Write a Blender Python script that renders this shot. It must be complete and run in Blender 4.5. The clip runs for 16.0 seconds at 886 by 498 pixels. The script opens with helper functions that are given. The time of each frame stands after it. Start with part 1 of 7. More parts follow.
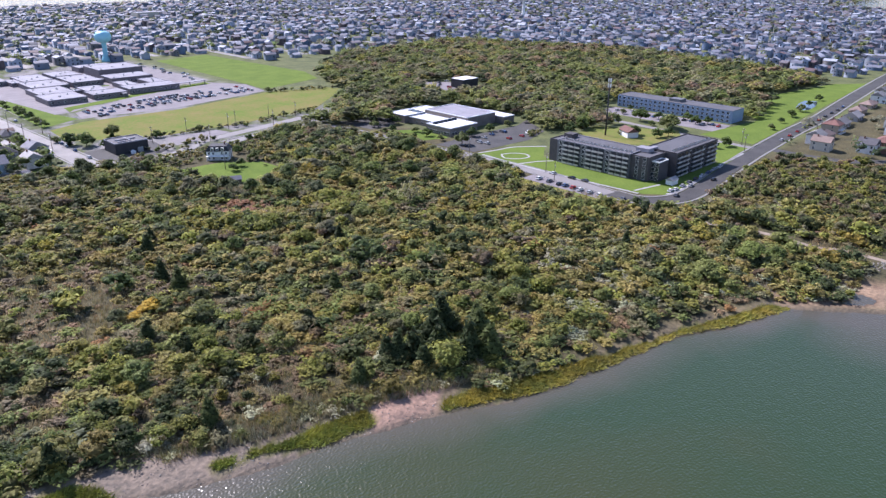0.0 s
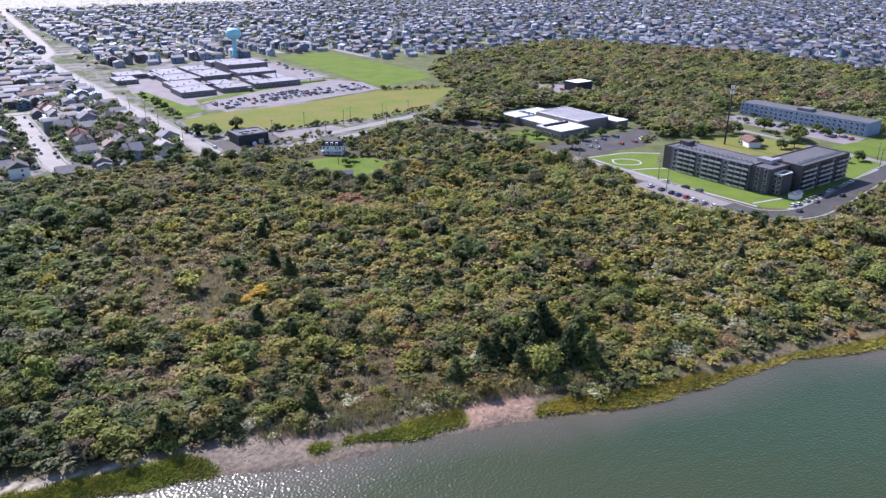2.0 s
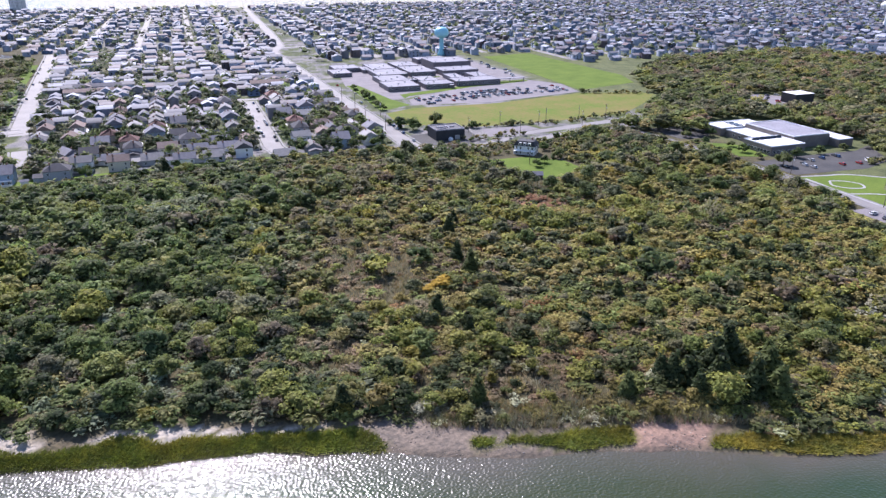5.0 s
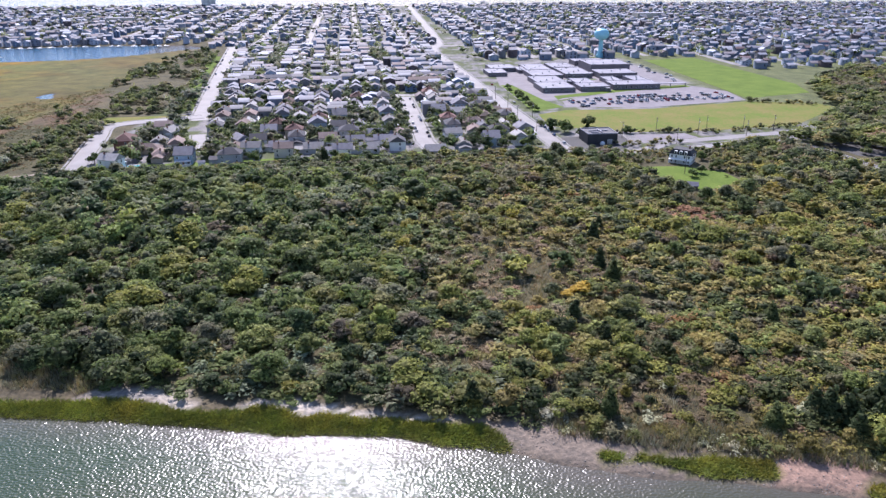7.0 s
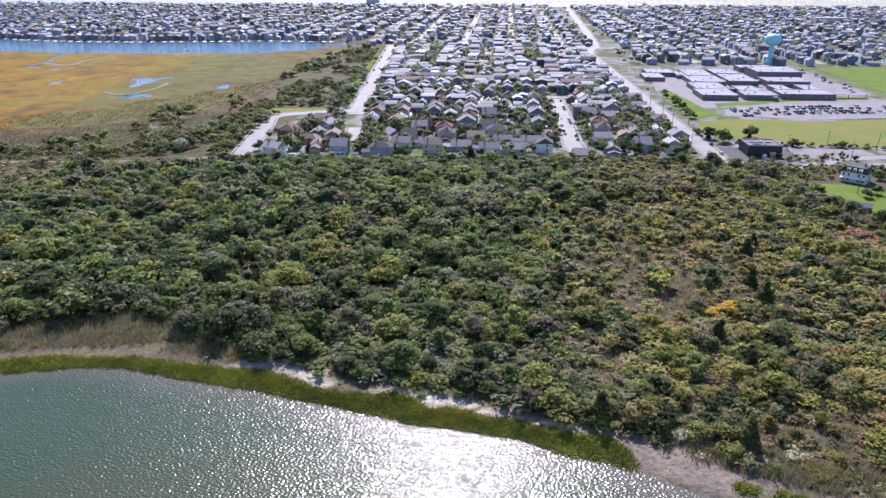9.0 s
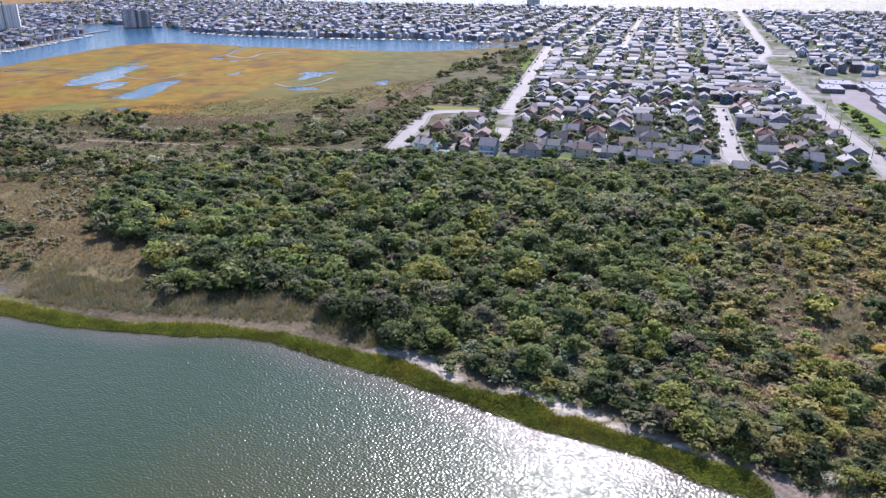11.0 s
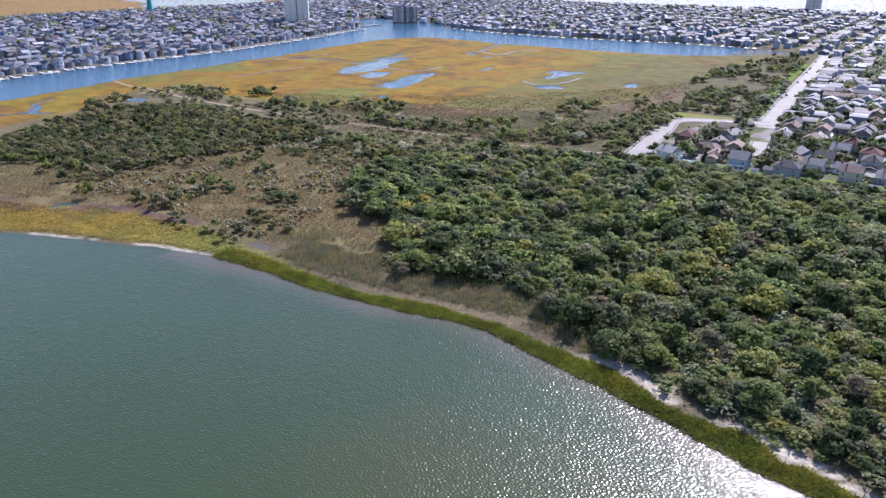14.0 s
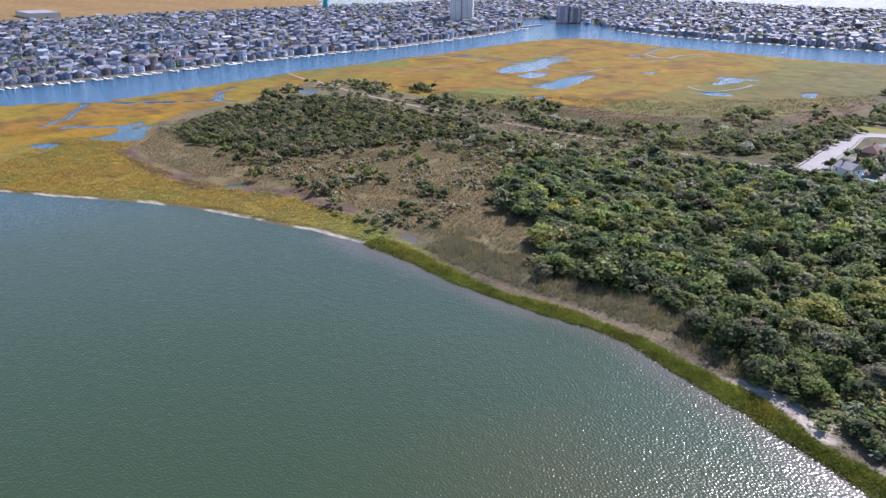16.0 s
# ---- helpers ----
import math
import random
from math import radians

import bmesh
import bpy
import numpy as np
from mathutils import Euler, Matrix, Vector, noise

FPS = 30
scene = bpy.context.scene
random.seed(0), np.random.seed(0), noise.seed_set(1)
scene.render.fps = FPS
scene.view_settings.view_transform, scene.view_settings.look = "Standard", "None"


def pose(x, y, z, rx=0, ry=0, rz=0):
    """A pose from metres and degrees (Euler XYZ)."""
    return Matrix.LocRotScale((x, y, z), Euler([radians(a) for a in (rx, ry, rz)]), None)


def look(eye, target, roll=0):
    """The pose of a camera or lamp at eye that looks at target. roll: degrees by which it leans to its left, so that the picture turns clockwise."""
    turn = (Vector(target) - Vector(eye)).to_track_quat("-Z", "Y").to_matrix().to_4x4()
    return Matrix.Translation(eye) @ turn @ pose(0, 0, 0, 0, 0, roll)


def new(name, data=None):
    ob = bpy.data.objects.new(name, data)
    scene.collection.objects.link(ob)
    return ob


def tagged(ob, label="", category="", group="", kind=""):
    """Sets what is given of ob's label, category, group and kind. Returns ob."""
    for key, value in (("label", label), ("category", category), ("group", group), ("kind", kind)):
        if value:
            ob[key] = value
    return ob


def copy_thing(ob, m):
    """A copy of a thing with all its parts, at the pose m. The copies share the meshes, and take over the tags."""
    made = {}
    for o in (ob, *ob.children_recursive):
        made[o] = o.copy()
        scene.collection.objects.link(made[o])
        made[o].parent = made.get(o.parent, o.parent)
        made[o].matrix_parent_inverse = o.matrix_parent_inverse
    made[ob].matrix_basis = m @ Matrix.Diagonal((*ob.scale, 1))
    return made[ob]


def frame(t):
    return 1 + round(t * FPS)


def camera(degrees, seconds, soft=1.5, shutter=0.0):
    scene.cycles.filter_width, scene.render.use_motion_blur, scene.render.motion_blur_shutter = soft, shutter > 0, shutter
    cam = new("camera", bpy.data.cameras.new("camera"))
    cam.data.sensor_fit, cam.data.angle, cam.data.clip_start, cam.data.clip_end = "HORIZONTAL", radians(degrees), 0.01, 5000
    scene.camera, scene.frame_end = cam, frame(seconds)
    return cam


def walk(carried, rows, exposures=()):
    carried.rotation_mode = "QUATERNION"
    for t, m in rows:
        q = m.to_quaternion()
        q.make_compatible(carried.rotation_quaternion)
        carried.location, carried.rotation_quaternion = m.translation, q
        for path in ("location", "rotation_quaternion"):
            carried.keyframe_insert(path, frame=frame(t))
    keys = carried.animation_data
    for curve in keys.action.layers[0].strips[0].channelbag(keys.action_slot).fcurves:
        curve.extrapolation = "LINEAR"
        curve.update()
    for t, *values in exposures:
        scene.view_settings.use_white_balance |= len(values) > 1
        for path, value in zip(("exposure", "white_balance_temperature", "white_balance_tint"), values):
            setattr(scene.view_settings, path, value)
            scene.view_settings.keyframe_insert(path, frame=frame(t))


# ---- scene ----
EXPOSURE = 0.85
cam = camera(63.56, 16.0, soft=1.4)
PATH = [
    (0.0, 67.78, -0.10, -44.47),
    (0.5, 67.80, -0.05, -42.41),
    (1.0, 67.81, -0.05, -40.18),
    (1.5, 67.82, -0.08, -37.93),
    (2.0, 67.84, -0.07, -35.59),
    (2.5, 67.84, -0.07, -32.96),
    (3.0, 67.87, -0.09, -30.69),
    (3.5, 67.89, -0.09, -28.55),
    (4.0, 67.90, -0.05, -25.86),
    (6.5, 67.95, 0.04, -10.82),
    (7.0, 67.94, 0.00, -7.79),
    (7.5, 67.95, 0.01, -4.80),
    (8.0, 67.95, 0.06, -1.81),
    (8.5, 67.96, 0.06, 1.17),
    (9.0, 67.98, 0.02, 4.15),
    (11.5, 68.06, -0.07, 19.52),
    (12.0, 68.06, -0.05, 22.87),
    (12.5, 68.05, -0.09, 26.22),
    (13.0, 68.04, -0.05, 29.54),
    (13.5, 68.02, -0.08, 32.61),
    (14.0, 68.00, -0.11, 35.62),
    (14.5, 67.99, -0.09, 38.79),
    (15.0, 67.98, -0.08, 42.05),
    (15.5, 67.99, -0.08, 45.25),
    (16.0, 67.98, -0.06, 48.04),
]
walk(cam, [(t, pose(0, 0, 115, tilt, lean, turn)) for t, tilt, lean, turn in PATH], [(0.0, EXPOSURE, 5800, 25), (16.0, EXPOSURE, 5800, 25)])

# ---- sky and sun: early afternoon, high thin haze, sun over the ocean ----
SUN_ELEVATION, SUN_AZIMUTH = radians(43), radians(3)  # azimuth: left of +y
world = bpy.data.worlds.new("sky")
scene.world = world
world.use_nodes = True
wn = world.node_tree.nodes
sky = wn.new("ShaderNodeTexSky")
sky.sky_type = "NISHITA"
sky.sun_disc = False
sky.sun_elevation = SUN_ELEVATION
sky.sun_rotation = -SUN_AZIMUTH
sky.air_density, sky.dust_density, sky.ozone_density = 1.0, 0.4, 1.3
wn["Background"].inputs["Strength"].default_value = 0.105
world.node_tree.links.new(sky.outputs["Color"], wn["Background"].inputs["Color"])
sun = new("sun", bpy.data.lights.new("sun", "SUN"))
sun.data.energy, sun.data.angle, sun.data.color = 5.0, radians(0.53), (1.0, 0.94, 0.85)
sun.matrix_world = look((0, 0, 400), (math.sin(SUN_AZIMUTH) * math.cos(SUN_ELEVATION) * 100,
                                      -math.cos(SUN_AZIMUTH) * math.cos(SUN_ELEVATION) * 100,
                                      400 - math.sin(SUN_ELEVATION) * 100))


# ---- numeric helpers ----


def lattice(x, y, size, seed):
    """Smooth value noise between 0 and 1."""
    gx, gy = np.asarray(x, float) / size + seed * 17.3, np.asarray(y, float) / size - seed * 9.1
    ix, iy = np.floor(gx), np.floor(gy)
    fx, fy = gx - ix, gy - iy
    fx, fy = fx * fx * (3 - 2 * fx), fy * fy * (3 - 2 * fy)

    def h(a, b):
        v = np.sin(a * 127.1 + b * 311.7 + seed * 74.7) * 43758.5453
        return v - np.floor(v)
    return (h(ix, iy) * (1 - fx) + h(ix + 1, iy) * fx) * (1 - fy) + (h(ix, iy + 1) * (1 - fx) + h(ix + 1, iy + 1) * fx) * fy


def clouds(x, y, size, seed):
    return 0.55 * lattice(x, y, size, seed) + 0.3 * lattice(x, y, size * 0.43, seed + 1) + 0.15 * lattice(x, y, size * 0.19, seed + 2)


def inside(poly, x, y):
    x, y = np.asarray(x, float), np.asarray(y, float)
    hit = np.zeros(x.shape, bool)
    for (x0, y0), (x1, y1) in zip(poly, poly[1:] + poly[:1]):
        if y0 != y1:
            hit ^= ((y0 > y) != (y1 > y)) & (x < (x1 - x0) * (y - y0) / (y1 - y0) + x0)
    return hit


def away(poly, x, y, closed=True):
    """Distance to a polygon's edge."""
    x, y = np.asarray(x, float), np.asarray(y, float)
    best = np.full(x.shape, 1e9)
    for (x0, y0), (x1, y1) in zip(poly, poly[1:] + (poly[:1] if closed else [])):
        dx, dy = x1 - x0, y1 - y0
        k = np.clip(((x - x0) * dx + (y - y0) * dy) / (dx * dx + dy * dy + 1e-9), 0, 1)
        best = np.minimum(best, np.hypot(x - x0 - k * dx, y - y0 - k * dy))
    return best


def signed(poly, x, y):
    """Positive outside, negative inside."""
    d = away(poly, x, y)
    return np.where(inside(poly, x, y), -d, d)


def fast_mesh(name, verts, faces, tint=None):
    """A mesh from arrays; faces of one size. tint: a colour for each corner's vertex."""
    me = bpy.data.meshes.new(name)
    n, k = faces.shape
    me.vertices.add(len(verts))
    me.vertices.foreach_set("co", np.ascontiguousarray(verts, np.float32).ravel())
    me.loops.add(n * k)
    me.loops.foreach_set("vertex_index", np.ascontiguousarray(faces, np.int32).ravel())
    me.polygons.add(n)
    me.polygons.foreach_set("loop_start", np.arange(0, n * k, k, dtype=np.int32))
    if tint is not None:
        a = me.color_attributes.new("tint", "FLOAT_COLOR", "POINT")
        a.data.foreach_set("color", np.concatenate([tint, np.ones((len(tint), 1))], 1).astype(np.float32).ravel())
    me.update(calc_edges=True)
    return me


def part(name, bm, material, parent=None, label=""):
    """Links a bmesh as one mesh object under a thing or a part."""
    me = bpy.data.meshes.new(name)
    bm.to_mesh(me)
    bm.free()
    for m in material if isinstance(material, (list, tuple)) else [material]:
        me.materials.append(m)
    ob = new(name, me)
    ob.parent = parent
    return tagged(ob, label) if label else ob


def thing(name, label, category, group="", kind=""):
    return tagged(new(name), label, category, group, kind)


def box(bm, x0, y0, z0, x1, y1, z1, index=0):
    v = [bm.verts.new((x, y, z)) for z in (z0, z1) for x, y in ((x0, y0), (x1, y0), (x1, y1), (x0, y1))]
    for f in ((3, 2, 1, 0), (4, 5, 6, 7), (0, 1, 5, 4), (1, 2, 6, 5), (2, 3, 7, 6), (3, 0, 4, 7)):
        bm.faces.new([v[i] for i in f]).material_index = index
    return bm


def boxes(*sizes, index=0):
    bm = bmesh.new()
    for s in sizes:
        box(bm, *s, index=index)
    return bm


def prism(bm, poly, z0, z1, index=0):
    """An upright block over a polygon (counter-clockwise)."""
    lo, hi = [bm.verts.new((x, y, z0)) for x, y in poly], [bm.verts.new((x, y, z1)) for x, y in poly]
    n = len(poly)
    bm.faces.new(hi).material_index = index
    bm.faces.new(lo[::-1]).material_index = index
    for i in range(n):
        bm.faces.new((lo[i], lo[(i + 1) % n], hi[(i + 1) % n], hi[i])).material_index = index
    return bm


def tube(bm, rings, sides=10, index=0):
    """A round body through rings of (x, y, z, radius)."""
    rows = []
    for x, y, z, r in rings:
        rows.append([bm.verts.new((x + r * math.cos(2 * math.pi * k / sides), y + r * math.sin(2 * math.pi * k / sides), z)) for k in range(sides)])
    for a, b in zip(rows, rows[1:]):
        for k in range(sides):
            f = bm.faces.new((a[k], a[(k + 1) % sides], b[(k + 1) % sides], b[k]))
            f.material_index, f.smooth = index, True
    bm.faces.new(rows[0][::-1]).material_index = index
    bm.faces.new(rows[-1]).material_index = index
    return bm


# ---- materials ----
def surface(name, light, dark, size, rough=0.8, relief=0.0, fine=0.0, metal=0.0, attribute="", spread=0.0, through_light=0.0, spec=0.3):
    """A worn, mottled surface: two scales of noise between two colours, with relief; sizes in metres.
    attribute: a base colour stored on the mesh; spread: how far objects differ in brightness."""
    m = bpy.data.materials.new(name)
    m.use_nodes = True
    n, l = m.node_tree.nodes, m.node_tree.links
    b = n["Principled BSDF"]
    b.inputs["Roughness"].default_value, b.inputs["Metallic"].default_value = rough, metal
    b.inputs["Specular IOR Level"].default_value = spec
    co = n.new("ShaderNodeTexCoord")
    big, small = n.new("ShaderNodeTexNoise"), n.new("ShaderNodeTexNoise")
    for t, s, d in ((big, size, 4), (small, fine or size / 9, 3)):
        t.inputs["Scale"].default_value, t.inputs["Detail"].default_value = 1 / s, d
        l.new(co.outputs["Object"], t.inputs["Vector"])
    both = n.new("ShaderNodeMath")
    both.operation = "MULTIPLY_ADD"
    both.inputs[1].default_value = 0.5
    half = n.new("ShaderNodeMath")
    half.operation = "MULTIPLY"
    half.inputs[1].default_value = 0.5
    l.new(big.outputs["Fac"], half.inputs[0])
    l.new(small.outputs["Fac"], both.inputs[0])
    l.new(half.outputs[0], both.inputs[2])
    ramp = n.new("ShaderNodeValToRGB")
    ramp.color_ramp.elements[0].position, ramp.color_ramp.elements[1].position = 0.36, 0.64
    ramp.color_ramp.elements[0].color, ramp.color_ramp.elements[1].color = (*dark, 1), (*light, 1)
    l.new(both.outputs[0], ramp.inputs["Fac"])
    out = ramp.outputs["Color"]
    if attribute:
        a, mul = n.new("ShaderNodeAttribute"), n.new("ShaderNodeMix")
        a.attribute_name = attribute
        mul.data_type, mul.blend_type = "RGBA", "MULTIPLY"
        mul.inputs["Factor"].default_value = 1.0
        l.new(a.outputs["Color"], mul.inputs["A"])
        l.new(out, mul.inputs["B"])
        out = mul.outputs["Result"]
    if spread:
        o, r, mul = n.new("ShaderNodeObjectInfo"), n.new("ShaderNodeMapRange"), n.new("ShaderNodeVectorMath")
        r.inputs["To Min"].default_value, r.inputs["To Max"].default_value = 1 - spread, 1 + spread
        l.new(o.outputs["Random"], r.inputs["Value"])
        mul.operation = "SCALE"
        l.new(out, mul.inputs[0])
        l.new(r.outputs["Result"], mul.inputs["Scale"])
        out = mul.outputs["Vector"]
    l.new(out, b.inputs["Base Color"])
    if relief:
        bump = n.new("ShaderNodeBump")
        bump.inputs["Distance"].default_value = relief
        bump.inputs["Strength"].default_value = 1.0
        l.new(small.outputs["Fac"], bump.inputs["Height"])
        l.new(bump.outputs["Normal"], b.inputs["Normal"])
    if through_light:
        tr, mix = n.new("ShaderNodeBsdfTranslucent"), n.new("ShaderNodeMixShader")
        mix.inputs["Fac"].default_value = through_light
        l.new(out, tr.inputs["Color"])
        l.new(b.outputs["BSDF"], mix.inputs[1])
        l.new(tr.outputs["BSDF"], mix.inputs[2])
        l.new(mix.outputs["Shader"], n["Material Output"].inputs["Surface"])
    return m


FOLIAGE = surface("foliage", (0.97, 0.93, 0.80), (0.56, 0.60, 0.58), 7.0, 0.65, 0.15, 0.5, attribute="tint", spread=0.15, through_light=0.38, spec=0.10)
GRASS = surface("grass_blades", (0.86, 0.80, 0.66), (0.40, 0.47, 0.49), 6.0, 0.6, fine=1.2, attribute="tint", through_light=0.3)
EARTH = surface("earth", (0.88, 0.86, 0.83), (0.37, 0.40, 0.43), 14.0, 0.95, 0.4, 1.3, attribute="tint", spec=0.15)
BARK = surface("bark", (0.106, 0.086, 0.066), (0.046, 0.036, 0.030), 0.8, 0.9, 0.02)
ASPHALT = surface("asphalt", (0.079, 0.076, 0.073), (0.040, 0.040, 0.040), 12.0, 0.85, 0.01, 0.6)
OLD_ASPHALT = surface("faded_asphalt", (0.25, 0.235, 0.225), (0.18, 0.17, 0.165), 14.0, 0.7, 0.01, 0.8, spec=0.2)
CONCRETE = surface("concrete", (0.356, 0.350, 0.343), (0.277, 0.271, 0.271), 4.0, 0.6, 0.01)
LOT = surface("lot_asphalt", (0.238, 0.218, 0.224), (0.165, 0.152, 0.158), 10.0, 0.8, 0.01, 0.8, spec=0.12)
SIDEWALK = surface("sidewalk", (0.235, 0.228, 0.22), (0.17, 0.165, 0.16), 4.0, 0.8)
DIRT = surface("dirt_track", (0.304, 0.251, 0.191), (0.198, 0.158, 0.119), 4.0, 0.95, 0.05)
LAWN = surface("mown_grass", (0.135, 0.185, 0.038), (0.085, 0.13, 0.026), 16.0, 0.95, 0.05, 1.2, spec=0.05)
DRY_LAWN = surface("dry_mown_grass", (0.20, 0.165, 0.065), (0.115, 0.165, 0.032), 22.0, 0.95, 0.05, 2.0, spec=0.05)
WHITE = surface("white_paint", (0.80, 0.80, 0.78), (0.68, 0.67, 0.65), 3.0, 0.6)
GLASS = surface("window_glass", (0.035, 0.045, 0.055), (0.02, 0.025, 0.03), 2.0, 0.12, spec=0.6)

# ---- the plan ----
LAND = 1.4
SHORE = [(900, -260), (520, -70), (340, 5), (290, 28), (266, 50), (258, 60), (252, 67), (245, 75), (238, 77), (220, 83), (209, 88), (199, 93), (173, 97), (159, 100),
         (148, 102), (137, 106), (129, 109), (122, 113), (112, 117), (101, 121), (90, 125), (80, 127), (72, 129), (61, 133), (49, 138), (38, 143), (29, 146),
         (20, 149), (9, 154), (-6, 157), (-21, 159), (-35, 163), (-51, 167), (-66, 171), (-81, 174), (-97, 178), (-110, 181), (-124, 180), (-137, 177),
         (-156, 174), (-183, 170), (-210, 171), (-239, 168), (-264, 162), (-295, 149), (-327, 137), (-357, 121), (-381, 103), (-407, 84), (-432, 66),
         (-520, -10), (-640, -60), (-760, -120), (-900, -300)]
BAY = SHORE + [(-900, -4000), (900, -4000)]
CANAL = [(-700, -60), (-700, 127), (-688, 159), (-667, 192), (-670, 246), (-682, 304), (-696, 372), (-707, 412), (-712, 480), (-718, 553), (-722, 630),
         (-735, 706), (-742, 760), (-748, 830), (-750, 889), (-731, 945), (-690, 958), (-628, 953), (-560, 944), (-500, 942), (-437, 948), (-352, 950),
         (-300, 968), (-258, 1000), (-222, 1030), (-180, 1062), (-227, 1103), (-351, 1108), (-538, 1080), (-680, 1085),
         (-770, 1110), (-880, 1165), (-1051, 1200), (-1075, 1160), (-915, 1030), (-860, 849), (-826, 646), (-820, 424), (-796, 250),
         (-796, 146), (-800, -200), (-760, -200)]
OCEAN = [(-4400, 2032), (-900, 2036), (400, 2030), (1300, 1960), (4400, 1800), (4400, 4600), (-4400, 4600)]
INLET = [(1985, 660), (1950, 520), (1990, 300), (4400, 100), (4400, 900), (2600, 720), (2164, 695)]
BACK_BAY = [(-4400, 1700), (-2300, 1400), (-1995, 1300), (-1800, 1170), (-1680, 1165), (-1600, 1290), (-1640, 1480), (-1900, 1600), (-4400, 2000)]
MARSH = [(-700, -80), (-432, 60), (-377, 102), (-327, 135), (-295, 147), (-262, 161), (-238, 166), (-205, 171), (-212, 183), (-225, 182), (-243, 187),
         (-276, 188), (-299, 187), (-320, 186), (-339, 174), (-365, 158), (-381, 153), (-410, 148), (-434, 149), (-472, 153), (-500, 173), (-534, 194),
         (-561, 233), (-570, 275), (-585, 320), (-600, 352), (-618, 372), (-632, 393), (-600, 402), (-556, 402), (-527, 416), (-473, 420), (-433, 425),
         (-400, 448), (-370, 478), (-347, 485), (-314, 490), (-292, 508), (-268, 526), (-237, 560), (-226, 644), (-210, 820), (-200, 1025), (-440, 1030),
         (-690, 1040), (-790, 900), (-770, 640), (-750, 420), (-730, 240), (-735, 60), (-740, -80)]
SCRUB = [(-160, 170), (-178, 192), (-176, 213), (-199, 238), (-225, 242), (-258, 268), (-266, 323), (-262, 350), (-241, 368), (-198, 398), (-150, 417), (110, 433), (150, 420), (166, 388), (166, 372), (180, 334), (216, 345), (226, 374),
         (236, 424), (285, 428), (298, 395), (307, 330), (307, 240), (303, 190), (300, 168), (322, 150), (350, 110), (330, 70), (262, 60)]
SCRUB_EAST = [(318, 152), (362, 157), (440, 164), (456, 158), (456, 132), (474, 102), (620, 70), (620, -60), (430, 0), (335, 40), (330, 110)]
WOOD = [(335, 468), (405, 535), (425, 605), (445, 640), (543, 730), (755, 748), (845, 526), (822, 397), (786, 262), (753, 244), (640, 258),
        (566, 275), (560, 335), (515, 338), (470, 322), (438, 300), (428, 345), (415, 428), (388, 440), (345, 430), (322, 440)]
THICKET = [(-500, 195), (-455, 188), (-424, 194), (-405, 205), (-385, 215), (-375, 232), (-380, 255), (-372, 272), (-362, 288), (-362, 318), (-345, 338),
           (-350, 355), (-380, 366), (-425, 360), (-471, 360), (-508, 358), (-545, 340), (-560, 320), (-552, 295), (-545, 265), (-528, 228)]
REEDS = [(-190, 185), (-225, 195), (-262, 192), (-299, 190), (-339, 177), (-381, 157), (-434, 152), (-472, 156), (-505, 180), (-540, 215), (-530, 228), (-500, 195),
         (-455, 188), (-405, 205), (-385, 215), (-375, 232), (-380, 255), (-362, 288), (-345, 338), (-330, 350), (-270, 355), (-262, 300), (-235, 245), (-200, 235), (-178, 205)]
MEADOW = [(-330, 405), (-240, 408), (-185, 430), (-200, 560), (-215, 760), (-250, 690), (-330, 575), (-430, 500), (-480, 440), (-420, 420)]
TIDAL_FLAT = [(242, 78), (246, 86), (255, 91), (263, 90), (276, 90), (284, 76), (296, 58), (315, 30), (290, 34), (268, 50), (257, 62)]
# ponds of the marsh
PONDS = [[(-569, 578), (-590, 657), (-592, 724), (-580, 735), (-549, 657), (-542, 627), (-546, 590)], [(-470, 541), (-476, 582), (-486, 632), (-474, 645), (-442, 563), (-444, 544), (-459, 536)],
         [(-526, 574), (-533, 611), (-515, 629), (-504, 583)], [(-366, 705), (-380, 744), (-343, 746), (-352, 711), (-352, 675)], [(-348, 636), (-334, 646), (-308, 633), (-326, 621)],
         [(-445, 493), (-427, 508), (-419, 493)], [(-524, 151), (-535, 171), (-536, 191), (-500, 169), (-489, 153)], [(-557, 172), (-551, 185), (-558, 194), (-538, 173)],
         [(-528, 114), (-529, 125), (-509, 120), (-509, 110)],
         [(-364, 165), (-356, 177), (-346, 172), (-355, 163)], [(-603, 360), (-584, 370), (-566, 350), (-594, 350)], [(-270, 689), (-270, 706), (-254, 672)],
         [(-243, 184), (-236, 195), (-224, 193), (-214, 184), (-229, 181)], [(-600, 690), (-607, 745), (-597, 745)], [(-445, 690), (-450, 730), (-438, 700)]]
# tidal creeks of the marsh
CREEKS = [[(-667, 190), (-659, 201), (-637, 214), (-629, 229), (-616, 253), (-604, 273), (-620, 285), (-644, 296)], [(-604, 273), (-588, 282)], [(-590, 130), (-605, 152), (-662, 184)],
          [(-590, 950), (-569, 938), (-548, 862), (-543, 814), (-500, 800)], [(-700, 640), (-640, 660), (-596, 655)], [(-548, 185), (-560, 160), (-575, 140)]]
